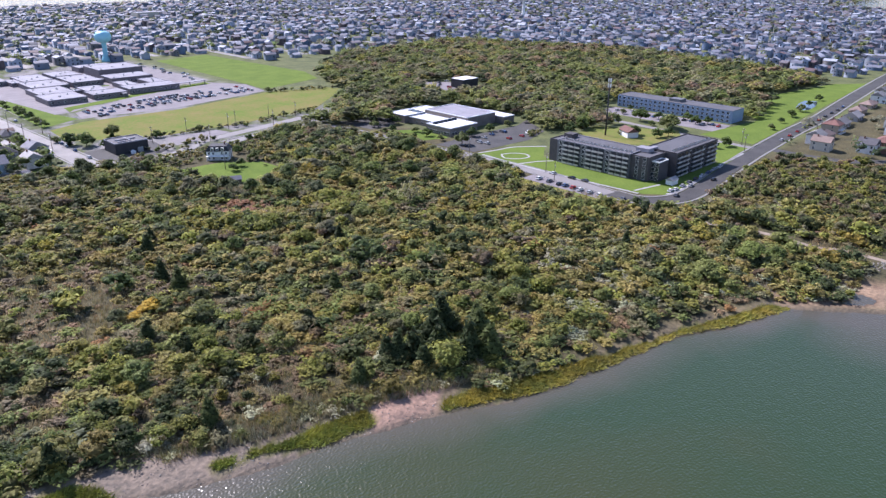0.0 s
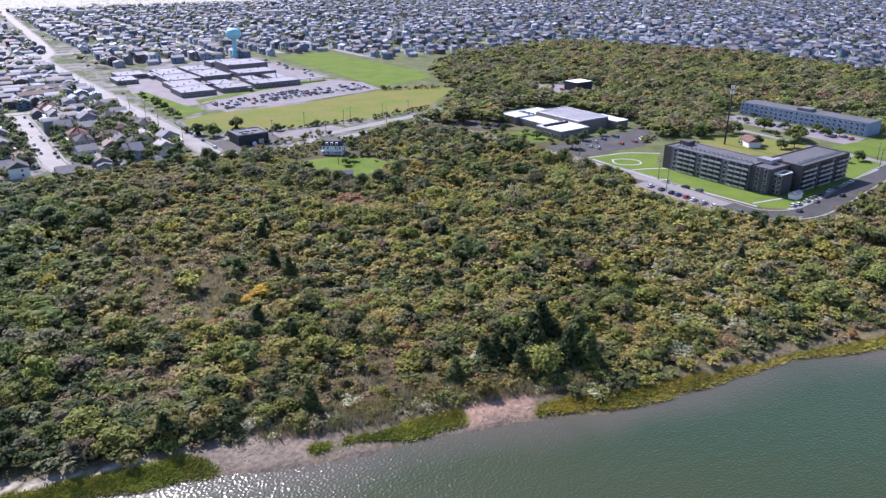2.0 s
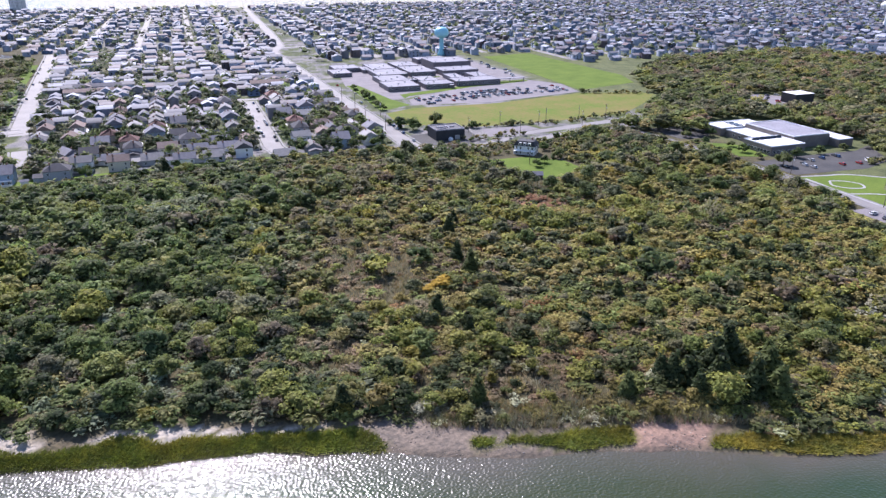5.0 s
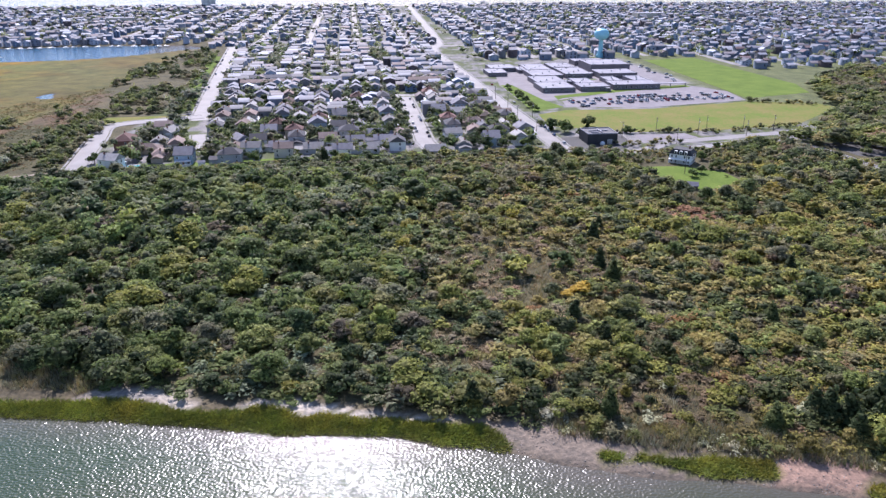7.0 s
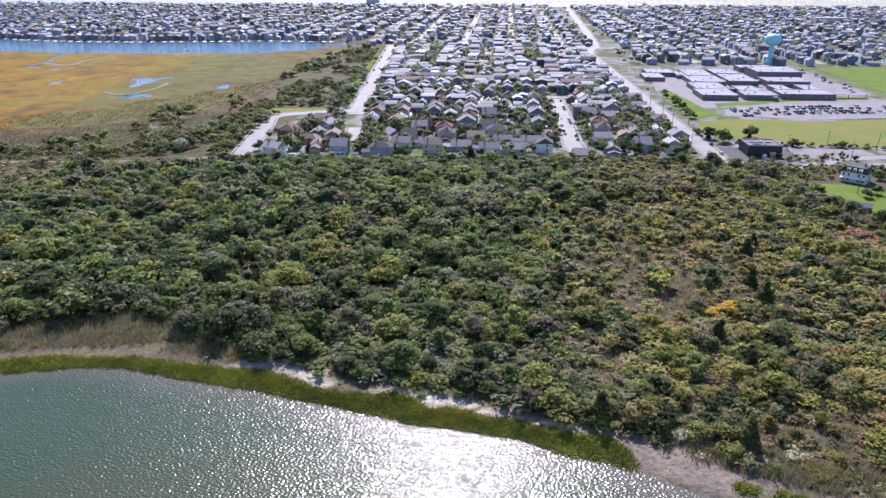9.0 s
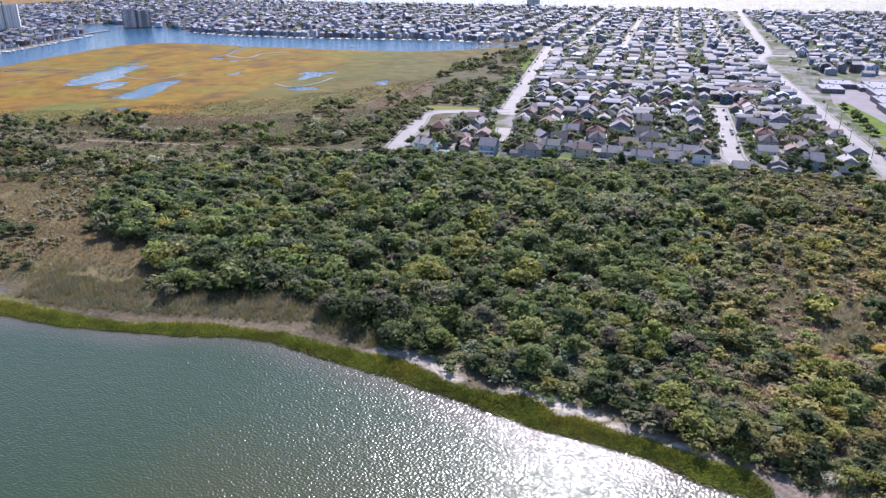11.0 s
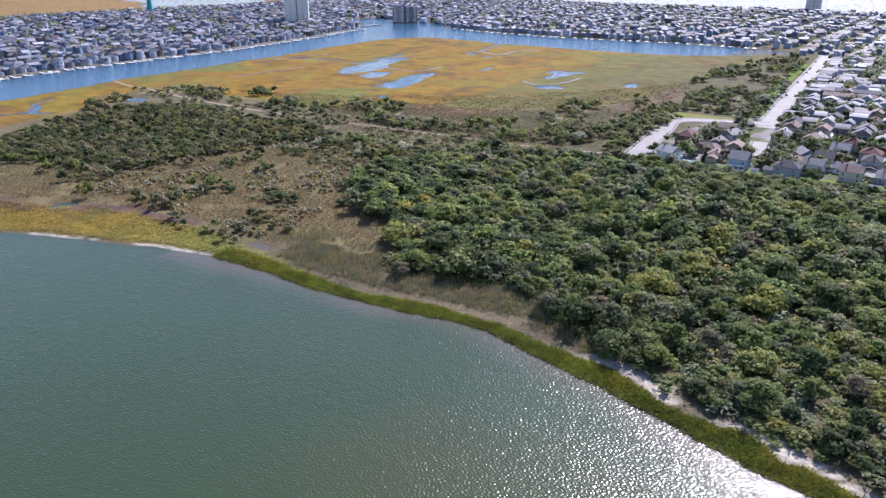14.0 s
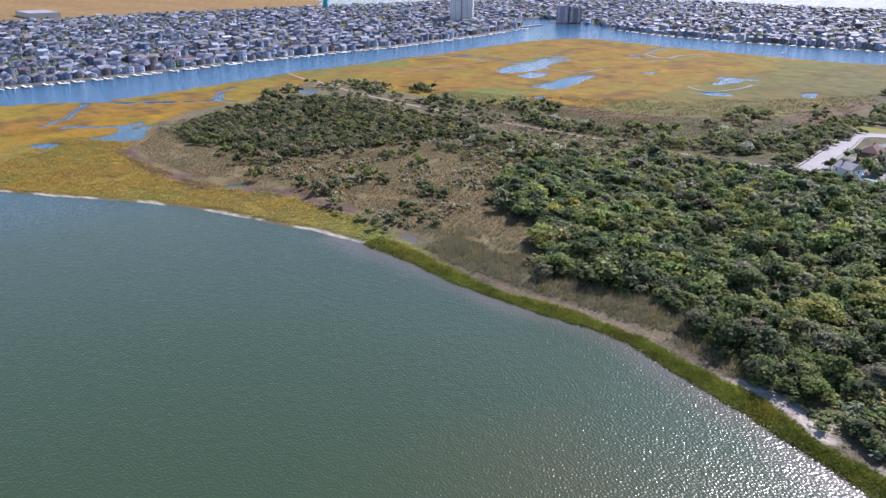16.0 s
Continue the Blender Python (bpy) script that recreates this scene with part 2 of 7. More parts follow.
# beds of cordgrass along the waterline, and bare beaches behind and between them
CORD_BEDS = [[(244, 79), (239, 82.5), (225, 86), (204, 94.5), (191, 97), (173, 102), (169, 104), (158, 107), (151, 108.5), (140, 112.5), (132, 115.5), (123, 119.5), (118, 120), (115, 117),
              (122, 113), (137, 106), (148, 102), (159, 100), (173, 97), (199, 93), (209, 88), (220, 83), (238, 77), (246, 75)],
             [(100, 131), (91, 133), (84, 134), (77, 135.5), (68, 138), (66, 136), (75, 131.5), (82, 127), (90, 126), (98, 125)], [(64, 138.5), (60, 140), (57, 139), (59, 136.5), (63, 136)],
             [(38, 143), (36, 150), (31, 155), (21, 157), (9, 161), (0, 162), (-9, 166), (-16, 165), (-21, 169), (-29, 172), (-32, 170), (-44, 172), (-52, 174), (-60, 178), (-69, 181),
              (-78, 181.5), (-100, 184), (-110, 186), (-134, 184.5), (-154, 180), (-164, 177), (-178, 177), (-194, 178), (-206, 178), (-222, 179), (-240, 179), (-240, 166), (-210, 170), (-183, 169),
              (-156, 173), (-137, 176), (-124, 179), (-110, 180), (-81, 173), (-51, 166), (-21, 158), (9, 153), (29, 145)]]
WHITE_SAND = [[(-80, 182), (-73, 187), (-62, 186), (-50, 181), (-44, 173), (-52, 174), (-60, 178)], [(-34, 171), (-25, 175), (-12, 171), (-4, 166.5), (8, 162.8), (26, 158), (24, 156), (9, 161), (0, 162), (-9, 166), (-16, 165), (-21, 169)]]
PINK_BEACH = [(97, 130), (110, 132), (120, 128), (124, 123), (116, 121), (112, 116), (101, 120), (95, 125)]
PEBBLES = [(38, 143), (35, 151), (31, 156), (44, 156), (56, 150), (66, 142), (78, 136), (100, 131), (104, 121), (90, 124), (61, 132)]


def terrain(x, y):
    """Height and base colour of the ground."""
    wob = (clouds(x, y, 9, 3) - 0.5) * 5
    bay = signed(BAY, x, y) + wob * 0.6
    canal, ocean = signed(CANAL, x, y) + wob * 0.5, signed(OCEAN, x, y)
    marsh = -signed(MARSH, x, y) + wob * 2
    h = np.full(x.shape, LAND)
    wild = np.clip((460 - y) / 20, 0, 1) * np.clip((300 - x) / 20, 0, 1) * np.clip((bay - 6) / 15, 0, 1) * np.clip(1 - signed(SCRUB, x, y) / 4, 0, 1)
    h += wild * (clouds(x, y, 40, 5) - 0.35) * 1.6
    m = np.clip(marsh / 9, 0, 1)
    h = h * (1 - m) + m * (0.34 + 0.25 * clouds(x, y, 30, 11))
    h = np.minimum(h, np.where(bay < 0, bay * 0.08, 0.04 + bay * 0.13))
    h = np.minimum(h, np.where(canal < 0, canal * 0.3, 0.05 + canal * 0.4))
    h = np.minimum(h, np.where(ocean < 0, ocean * 0.04, ocean * 0.05))
    for w in (INLET, BACK_BAY):
        h = np.minimum(h, signed(w, x, y) * 0.15)
    ragged = (clouds(x, y, 13, 21) - 0.5) * 22
    for p in PONDS:
        h = np.minimum(h, np.maximum(signed(p, x, y) + ragged, -4) * 0.12 + 0.04)
    for c in CREEKS:
        d = away(c, x + (clouds(x, y, 25, 8) - 0.5) * 14, y, False)
        h = np.minimum(h, (d - 2.6) * 0.25)
    flat = np.clip(-signed(TIDAL_FLAT, x, y) / 6, 0, 1)
    h = h * (1 - flat) + flat * (0.02 + 1.1 * (clouds(x, y, 17, 31) - 0.46))
    # base colours
    t1, t2, t3 = clouds(x, y, 60, 41), clouds(x, y, 22, 47), clouds(x, y, 120, 53)
    col = np.empty((*x.shape, 3))
    col[:] = (0.13, 0.115, 0.06)

    def lay(mask, c):
        nonlocal col
        col = col * (1 - mask[..., None]) + mask[..., None] * (np.array(c) if np.ndim(c) == 1 else c)
    town = np.clip((y - 425) / 8, 0, 1)
    g = np.clip((clouds(x, y, 14, 67) - 0.42) * 8, 0, 1)[..., None]
    lay(town * np.clip((x + 150 - 0.08 * (y - 600)) / 4 + 12 * (y > 1050) + 12 * (x < -800), 0, 1), np.array((0.125, 0.15, 0.06)) * (1 - g) + np.array((0.30, 0.285, 0.28)) * g)
    lay(np.clip((-700 - x) / 10, 0, 1) * (y > -100), (0.17, 0.165, 0.13))
    lay(np.clip((x - 335) / 10, 0, 1) * np.clip((y - 165) / 10, 0, 1) * np.clip((1000 - x) / 40, 0, 1), (0.16, 0.18, 0.075))
    lay(np.clip((-205 - x) / 12, 0, 1) * np.clip((420 - y) / 10, 0, 1) * (x > -690), (0.17, 0.145, 0.08) * (0.7 + 0.6 * t2[..., None]))
    k = np.clip(-signed(REEDS, x, y) / 10 + 0.5, 0, 1)
    lay(k, (0.19, 0.155, 0.072) * (0.7 + 0.5 * t2[..., None]))
    k = np.clip(-signed(MEADOW, x, y) / 14 + 0.5, 0, 1)
    lay(k, np.where(t1[..., None] > 0.5, (0.17, 0.115, 0.065), (0.105, 0.10, 0.045)))
    k = np.clip(marsh / 14 + 0.3, 0, 1)
    gold = (0.31, 0.175, 0.013) * (0.45 + 0.85 * t2[..., None])
    rust, green = np.array((0.27, 0.15, 0.02)), np.array((0.17, 0.175, 0.035))
    s = np.clip((t1 - 0.50) * 7, 0, 1)[..., None]
    gold = gold * (1 - s) + rust * s
    s = np.clip((clouds(x, y, 34, 57) - 0.52) * 9, 0, 0.8)[..., None]
    gold = gold * (1 - s) + np.array((0.25, 0.19, 0.02)) * s
    s = np.clip((clouds(x, y, 18, 58) - 0.60) * 9, 0, 0.7)[..., None]
    gold = gold * (1 - s) + np.array((0.13, 0.075, 0.03)) * s
    inland = np.clip((y - 380) / 120, 0, 1) * np.clip((x + 520) / 160, 0, 1) * 0.8
    s = np.clip(np.clip((t3 - 0.60) * 7, 0, 1) + inland * np.clip((t1 - 0.3) * 4, 0, 1) * (x > -360), 0, 1)[..., None]
    gold = gold * (1 - s) + green * s
    east = np.clip((x + 330) / 90, 0, 1)[..., None] * (y < 300)[..., None]
    gold = gold * (1 - east) + np.array((0.20, 0.20, 0.03)) * east
    drab = np.clip((x + 400) / 110, 0, 1)[..., None] * np.clip((y - 420) / 60, 0, 1)[..., None] * 0.6
    gold = gold * (1 - drab) + (np.array((0.13, 0.115, 0.045)) * (0.3 + 1.3 * t2[..., None])) * drab
    lay(k, gold)
    lay(np.clip(1.3 - np.abs(marsh - 3) / 5, 0, 1) * (y < 212) * (x < -205) * (x > -480) * np.clip((bay - 22) / 6, 0, 1), (0.14, 0.09, 0.075))
    far = np.clip((-1690 - x) / 30, 0, 1)
    lay(far, (0.30, 0.19, 0.07) * (0.8 + 0.4 * t1[..., None]))
    # bare shore, mud and sand
    beach = np.clip((np.where(x > 121, 9.5, 13) - bay) / 3, 0, 1) * (x > -200)
    lay(beach, (0.24, 0.195, 0.12) * (0.5 + 0.6 * t2[..., None]))
    fray = (clouds(x, y, 6, 43) - 0.5) * 4
    for p, c in [(PEBBLES, (0.34, 0.275, 0.215)), (PINK_BEACH, (0.50, 0.33, 0.245))] + [(w, (0.72, 0.63, 0.52)) for w in WHITE_SAND]:
        lay(np.clip(0.6 - (signed(p, x, y) + fray) / 1.6, 0, 1), c * (0.55 + 0.6 * t2[..., None]))
    for p in CORD_BEDS:
        lay(np.clip(0.5 - (signed(p, x, y) + fray * 0.6), 0, 1), (0.15, 0.155, 0.04))
    lay(flat, (0.36, 0.255, 0.17) * (0.6 + 0.6 * t2[..., None]))
    lay(np.clip((2.6 - bay) / 2.5, 0, 1), (0.15, 0.125, 0.095))
    lay(np.clip(1.1 - np.abs(bay - 0.8) / 1.4, 0, 1) * (x < -195) * (x > -520) * (t2 > 0.44), (0.58, 0.54, 0.45))
    lay(np.clip((70 - ocean) / 20, 0, 1), (0.62, 0.56, 0.47))
    lay(np.clip((0.10 - h) / 0.15, 0, 1) * (bay > 2), (0.13, 0.085, 0.065))
    return h, col


def span(*stops):
    """Grid lines: start, then (step, end) pairs."""
    out = [stops[0]]
    for step, end in stops[1:]:
        n = max(1, round((end - out[-1]) / step))
        out += list(np.linspace(out[-1], end, n + 1)[1:])
    return np.array(out)


def height(x, y):
    return terrain(np.atleast_1d(np.asarray(x, float)), np.atleast_1d(np.asarray(y, float)))[0]


gx = span(-4400, (300, -2000), (60, -900), (7, -560), (3.6, -200), (3.2, 300), (8, 480), (60, 1200), (300, 4400))
gy = span(-4000, (600, -400), (40, 30), (2.0, 210), (3.5, 330), (7, 760), (10, 1130), (60, 1900), (9, 2060), (300, 4600))
X, Y = np.meshgrid(gx, gy)
hh, cc = terrain(X, Y)
nx, ny = len(gx), len(gy)
idx = np.arange(nx * ny).reshape(ny, nx)
quads = np.stack([idx[:-1, :-1], idx[:-1, 1:], idx[1:, 1:], idx[1:, :-1]], -1).reshape(-1, 4)
me = fast_mesh("ground", np.stack([X, Y, hh], -1).reshape(-1, 3), quads, cc.reshape(-1, 3))
me.materials.append(EARTH)
me.polygons.foreach_set("use_smooth", np.ones(len(quads), bool))
tagged(new("ground", me), "low coastal ground of sand, mud, salt marsh and dry grass", "ground", kind="structure")


# ---- water: green shallow bay, ruffled by wind ----
def water_material():
    m = bpy.data.materials.new("bay_water")
    m.use_nodes = True
    n, l = m.node_tree.nodes, m.node_tree.links
    n.remove(n["Principled BSDF"])
    b, gloss, fresnel, mix = (n.new(k) for k in ("ShaderNodeBsdfDiffuse", "ShaderNodeBsdfGlossy", "ShaderNodeFresnel", "ShaderNodeMixShader"))
    gloss.inputs["Roughness"].default_value, fresnel.inputs["IOR"].default_value = 0.09, 1.50
    l.new(fresnel.outputs[0], mix.inputs["Fac"])
    l.new(b.outputs[0], mix.inputs[1])
    sheen, lobes = n.new("ShaderNodeBsdfGlossy"), n.new("ShaderNodeMixShader")
    sheen.inputs["Roughness"].default_value, lobes.inputs["Fac"].default_value = 0.29, 0.4
    l.new(gloss.outputs[0], lobes.inputs[1])
    l.new(sheen.outputs[0], lobes.inputs[2])
    l.new(lobes.outputs[0], mix.inputs[2])
    l.new(mix.outputs[0], n["Material Output"].inputs["Surface"])
    co = n.new("ShaderNodeTexCoord")
    murk, ramp = n.new("ShaderNodeTexNoise"), n.new("ShaderNodeValToRGB")
    murk.inputs["Scale"].default_value, murk.inputs["Detail"].default_value = 0.012, 3
    l.new(co.outputs["Object"], murk.inputs["Vector"])
    e = ramp.color_ramp.elements
    e[0].position, e[1].position = 0.35, 0.68
    e[0].color, e[1].color = (0.043, 0.047, 0.016, 1), (0.027, 0.047, 0.018, 1)
    # slanting sky reflection painted in: olive turns teal with distance from the viewpoint
    reflection_map, xyz0, sums = n.new("ShaderNodeMapRange"), n.new("ShaderNodeVectorMath"), n.new("ShaderNodeMath")
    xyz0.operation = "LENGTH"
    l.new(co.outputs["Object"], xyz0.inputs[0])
    reflection_map.inputs["From Min"].default_value, reflection_map.inputs["From Max"].default_value = 60, 200
    reflection_map.inputs["To Min"].default_value, reflection_map.inputs["To Max"].default_value = -0.25, 0.35
    l.new(xyz0.outputs["Value"], reflection_map.inputs["Value"])
    l.new(reflection_map.outputs["Result"], sums.inputs[0])
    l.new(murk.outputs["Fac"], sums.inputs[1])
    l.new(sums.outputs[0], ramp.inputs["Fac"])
    # reflected sky put into the base colour: bluer canal, ponds and sea
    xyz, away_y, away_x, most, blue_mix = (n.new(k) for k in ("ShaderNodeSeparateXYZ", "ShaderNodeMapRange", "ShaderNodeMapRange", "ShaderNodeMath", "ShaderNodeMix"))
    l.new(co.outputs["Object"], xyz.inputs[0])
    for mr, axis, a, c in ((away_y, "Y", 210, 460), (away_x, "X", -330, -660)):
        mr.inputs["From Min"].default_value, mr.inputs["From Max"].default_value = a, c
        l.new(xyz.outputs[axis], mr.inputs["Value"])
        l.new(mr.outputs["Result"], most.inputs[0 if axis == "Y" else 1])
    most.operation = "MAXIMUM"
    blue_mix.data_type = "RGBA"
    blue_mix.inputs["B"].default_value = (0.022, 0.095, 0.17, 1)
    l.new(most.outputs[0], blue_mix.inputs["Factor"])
    calm = n.new("ShaderNodeMapRange")
    calm.inputs["To Min"].default_value, calm.inputs["To Max"].default_value = 0.09, 0.07
    l.new(most.outputs[0], calm.inputs["Value"])
    l.new(calm.outputs["Result"], gloss.inputs["Roughness"])
    calmer = n.new("ShaderNodeMapRange")
    calmer.inputs["To Min"].default_value, calmer.inputs["To Max"].default_value = 0.29, 0.1
    l.new(most.outputs[0], calmer.inputs["Value"])
    l.new(calmer.outputs["Result"], sheen.inputs["Roughness"])
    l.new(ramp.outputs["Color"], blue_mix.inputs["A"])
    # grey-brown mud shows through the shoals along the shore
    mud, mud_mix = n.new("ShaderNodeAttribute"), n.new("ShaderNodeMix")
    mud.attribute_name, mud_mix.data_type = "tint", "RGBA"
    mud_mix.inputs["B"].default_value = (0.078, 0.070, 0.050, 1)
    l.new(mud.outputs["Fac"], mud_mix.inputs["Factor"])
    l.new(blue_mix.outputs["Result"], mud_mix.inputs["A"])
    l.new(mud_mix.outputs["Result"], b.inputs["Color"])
    last = None
    for size, stretch, depth, turn in ((0.62, 1.25, 0.23, 18), (2.4, 1.3, 0.12, -14)):
        mp, w, bump = n.new("ShaderNodeMapping"), n.new("ShaderNodeTexNoise"), n.new("ShaderNodeBump")
        mp.inputs["Scale"].default_value = (1 / size / stretch, 1 / size, 1)
        mp.inputs["Rotation"].default_value = (0, 0, radians(turn))
        w.inputs["Scale"].default_value, w.inputs["Detail"].default_value = 1.0, 0.4
        bump.inputs["Distance"].default_value = depth
        l.new(co.outputs["Object"], mp.inputs["Vector"])
        l.new(mp.outputs["Vector"], w.inputs["Vector"])
        l.new(w.outputs["Fac"], bump.inputs["Height"])
        if last:
            l.new(last.outputs["Normal"], bump.inputs["Normal"])
        last = bump
    l.new(last.outputs["Normal"], gloss.inputs["Normal"])
    l.new(last.outputs["Normal"], sheen.inputs["Normal"])
    l.new(last.outputs["Normal"], fresnel.inputs["Normal"])
    return m


WATER = water_material()
wx, wy = span(-4400, (300, -900), (12, -480), (5, 300), (40, 900), (300, 4400)), span(-4000, (600, -400), (60, 0), (3, 200), (60, 1200), (300, 4600))
WX, WY = np.meshgrid(wx, wy)
shoal = np.clip(1 + (signed(BAY, WX, WY) + 14 * (clouds(WX, WY, 30, 501) - 0.5)) / 13, 0, 1) * (WX > -260) + np.clip(1.25 - np.hypot((WX - 262) / 34, (WY - 50) / 26), 0, 0.8)
k = np.arange(WX.size).reshape(WX.shape)
me = fast_mesh("water", np.stack([WX, WY, WX * 0], -1).reshape(-1, 3), np.stack([k[:-1, :-1], k[:-1, 1:], k[1:, 1:], k[1:, :-1]], -1).reshape(-1, 4), np.repeat(np.clip(shoal, 0, 1).reshape(-1, 1), 3, 1))
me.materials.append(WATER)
tagged(new("water", me), "green wind-ruffled water of a shallow bay", "water", kind="structure")

# ---- plants ----
def leaf_cloud(lobes, count, leaf, core=0.8, seed=0, cores=2, smooth=1):
    """Loose leaf clumps on the skin of some lobes (x, y, z, rx, rz), round a core painted dark for the shade inside.
    Returns vertices, triangles, brightness.
    """
    r = np.random.default_rng(seed)
    lobes = np.array(lobes, float)
    area = lobes[:, 3] ** 2
    k = r.choice(len(lobes), count, p=area / area.sum())
    u = r.normal(size=(count, 3))
    u[:, 2] = np.abs(u[:, 2]) * 1.0 - 0.35
    u /= np.linalg.norm(u, axis=1)[:, None]
    depth = r.uniform(0.78, 1.08, count)[:, None]
    c = lobes[k, :3] + u * depth * np.stack([lobes[k, 3], lobes[k, 3], lobes[k, 4]], 1)
    out = u + (0, 0, 0.3) + r.normal(scale=0.42, size=(count, 3))
    a = np.cross(out, r.normal(size=(count, 3)))
    a /= np.linalg.norm(a, axis=1)[:, None] + 1e-6
    b = np.cross(out, a)
    b /= np.linalg.norm(b, axis=1)[:, None] + 1e-6
    s = (leaf * r.uniform(0.6, 1.4, count))[:, None]
    v = np.stack([c + a * s * 1.45, c - a * s * 0.5 + b * s * 0.62, c - a * s * 0.5 - b * s * 0.62], 1).reshape(-1, 3)
    f = np.arange(count * 3).reshape(-1, 3)
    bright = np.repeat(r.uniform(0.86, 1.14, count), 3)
    ico = bmesh.new()
    bmesh.ops.create_icosphere(ico, subdivisions=smooth, radius=1)
    iv = np.array([w.co[:] for w in ico.verts])
    jf = np.array([[w.index for w in t.verts] for t in ico.faces])
    ico.free()
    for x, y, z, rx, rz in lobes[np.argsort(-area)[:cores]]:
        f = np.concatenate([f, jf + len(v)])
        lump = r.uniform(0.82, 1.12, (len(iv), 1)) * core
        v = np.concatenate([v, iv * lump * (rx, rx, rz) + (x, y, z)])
        # shade inside the crown put into the core's colour
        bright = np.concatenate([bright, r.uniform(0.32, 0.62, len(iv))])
    return v, f, bright


def shrub_lobes(seed, tall=1.0):
    r = np.random.default_rng(seed)
    out = [(r.uniform(-0.12, 0.12), r.uniform(-0.12, 0.12), 0.5 * tall, 0.30, 0.42 * tall)]
    for k in range(r.integers(4, 7)):
        a, d = k * 1.9 + r.uniform(0, 1.2), r.uniform(0.18, 0.55)
        out.append((math.cos(a) * d, math.sin(a) * d, r.uniform(0.2, 0.75) * tall, r.uniform(0.14, 0.29), r.uniform(0.16, 0.34) * tall))
    return out


def crown_lobes(seed):
    r = np.random.default_rng(seed)
    out = []
    for k in range(7):
        a, z = k * 2.4 + r.uniform(0, 1), (0.76, 0.5, 0.6, 0.4, 0.66, 0.45, 0.55)[k] + r.uniform(-0.05, 0.05)
        d = 0.06 if k == 0 else r.uniform(0.45, 1.0) * 0.42 * (1.05 - z)
        out.append((math.cos(a) * d * 1.6, math.sin(a) * d * 1.6, z, r.uniform(0.2, 0.3), r.uniform(0.18, 0.26)))
    return out


def cedar_lobes(seed):
    r = np.random.default_rng(seed)
    return [(r.uniform(-0.03, 0.03), r.uniform(-0.03, 0.03), z, 0.27 * (1.02 - z) + 0.035, 0.17) for z in (0.14, 0.3, 0.46, 0.62, 0.77, 0.9)]


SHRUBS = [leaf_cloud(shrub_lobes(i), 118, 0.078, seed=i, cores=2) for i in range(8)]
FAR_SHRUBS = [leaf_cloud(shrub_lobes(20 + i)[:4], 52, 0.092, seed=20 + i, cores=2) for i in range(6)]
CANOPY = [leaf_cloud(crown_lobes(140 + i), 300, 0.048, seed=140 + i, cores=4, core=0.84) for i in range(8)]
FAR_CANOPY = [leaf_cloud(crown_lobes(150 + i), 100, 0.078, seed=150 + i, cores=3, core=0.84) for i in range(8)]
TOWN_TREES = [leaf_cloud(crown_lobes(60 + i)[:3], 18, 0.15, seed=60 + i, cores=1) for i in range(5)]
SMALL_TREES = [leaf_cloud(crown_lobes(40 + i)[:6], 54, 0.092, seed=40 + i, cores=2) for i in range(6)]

OLIVE, LEAF, DARK, GREY = (0.47, 0.40, 0.15), (0.32, 0.355, 0.125), (0.145, 0.175, 0.08), (0.37, 0.345, 0.205)
BROWN, ORANGE, PALE, YELLOW = (0.43, 0.315, 0.205), (0.46, 0.26, 0.12), (0.60, 0.595, 0.43), (0.50, 0.42, 0.10)
LIME, SILVER, PLUM = (0.44, 0.435, 0.12), (0.40, 0.43, 0.27), (0.32, 0.245, 0.165)


def scatter(poly, gap, seed, edge=0.0):
    """Jittered places inside a polygon, about gap metres apart."""
    r = np.random.default_rng(seed)
    p = np.array(poly)
    x0, y0, x1, y1 = *p.min(0), *p.max(0)
    gx, gy = np.meshgrid(np.arange(x0, x1, gap), np.arange(y0, y1, gap))
    x, y = (g.ravel() + r.uniform(-0.5, 0.5, g.size) * gap for g in (gx, gy))
    keep = inside(poly, x, y) & (away(poly, x, y) > edge)
    return x[keep], y[keep]


def mass(name, label, category, protos, x, y, size, tall, tint, seed, material=None, sink=0.0):
    """One object of many plants: protos placed at x, y with sizes, heights and base colours."""
    r = np.random.default_rng(seed)
    z = height(x, y) - sink
    turn, which = r.uniform(0, 6.28, len(x)), r.integers(0, len(protos), len(x))
    vs, fs, cs, n = [], [], [], 0
    for k, (v, f, bright) in enumerate(protos):
        m = np.where(which == k)[0]
        if not len(m):
            continue
        c, s = np.cos(turn[m])[:, None], np.sin(turn[m])[:, None]
        px = (v[None, :, 0] * c - v[None, :, 1] * s) * size[m][:, None] + x[m][:, None]
        py = (v[None, :, 0] * s + v[None, :, 1] * c) * size[m][:, None] + y[m][:, None]
        pz = v[None, :, 2] * tall[m][:, None] + z[m][:, None]
        vs.append(np.stack([px, py, pz], -1).reshape(-1, 3))
        fs.append((f[None] + (np.arange(len(m)) * len(v))[:, None, None]).reshape(-1, f.shape[1]) + n)
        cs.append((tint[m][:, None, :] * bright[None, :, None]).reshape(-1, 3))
        n += len(m) * len(v)
    me = fast_mesh(name, np.concatenate(vs), np.concatenate(fs), np.concatenate(cs))
    me.materials.append(material or FOLIAGE)
    return tagged(new(name, me), label, category, kind="stuff")


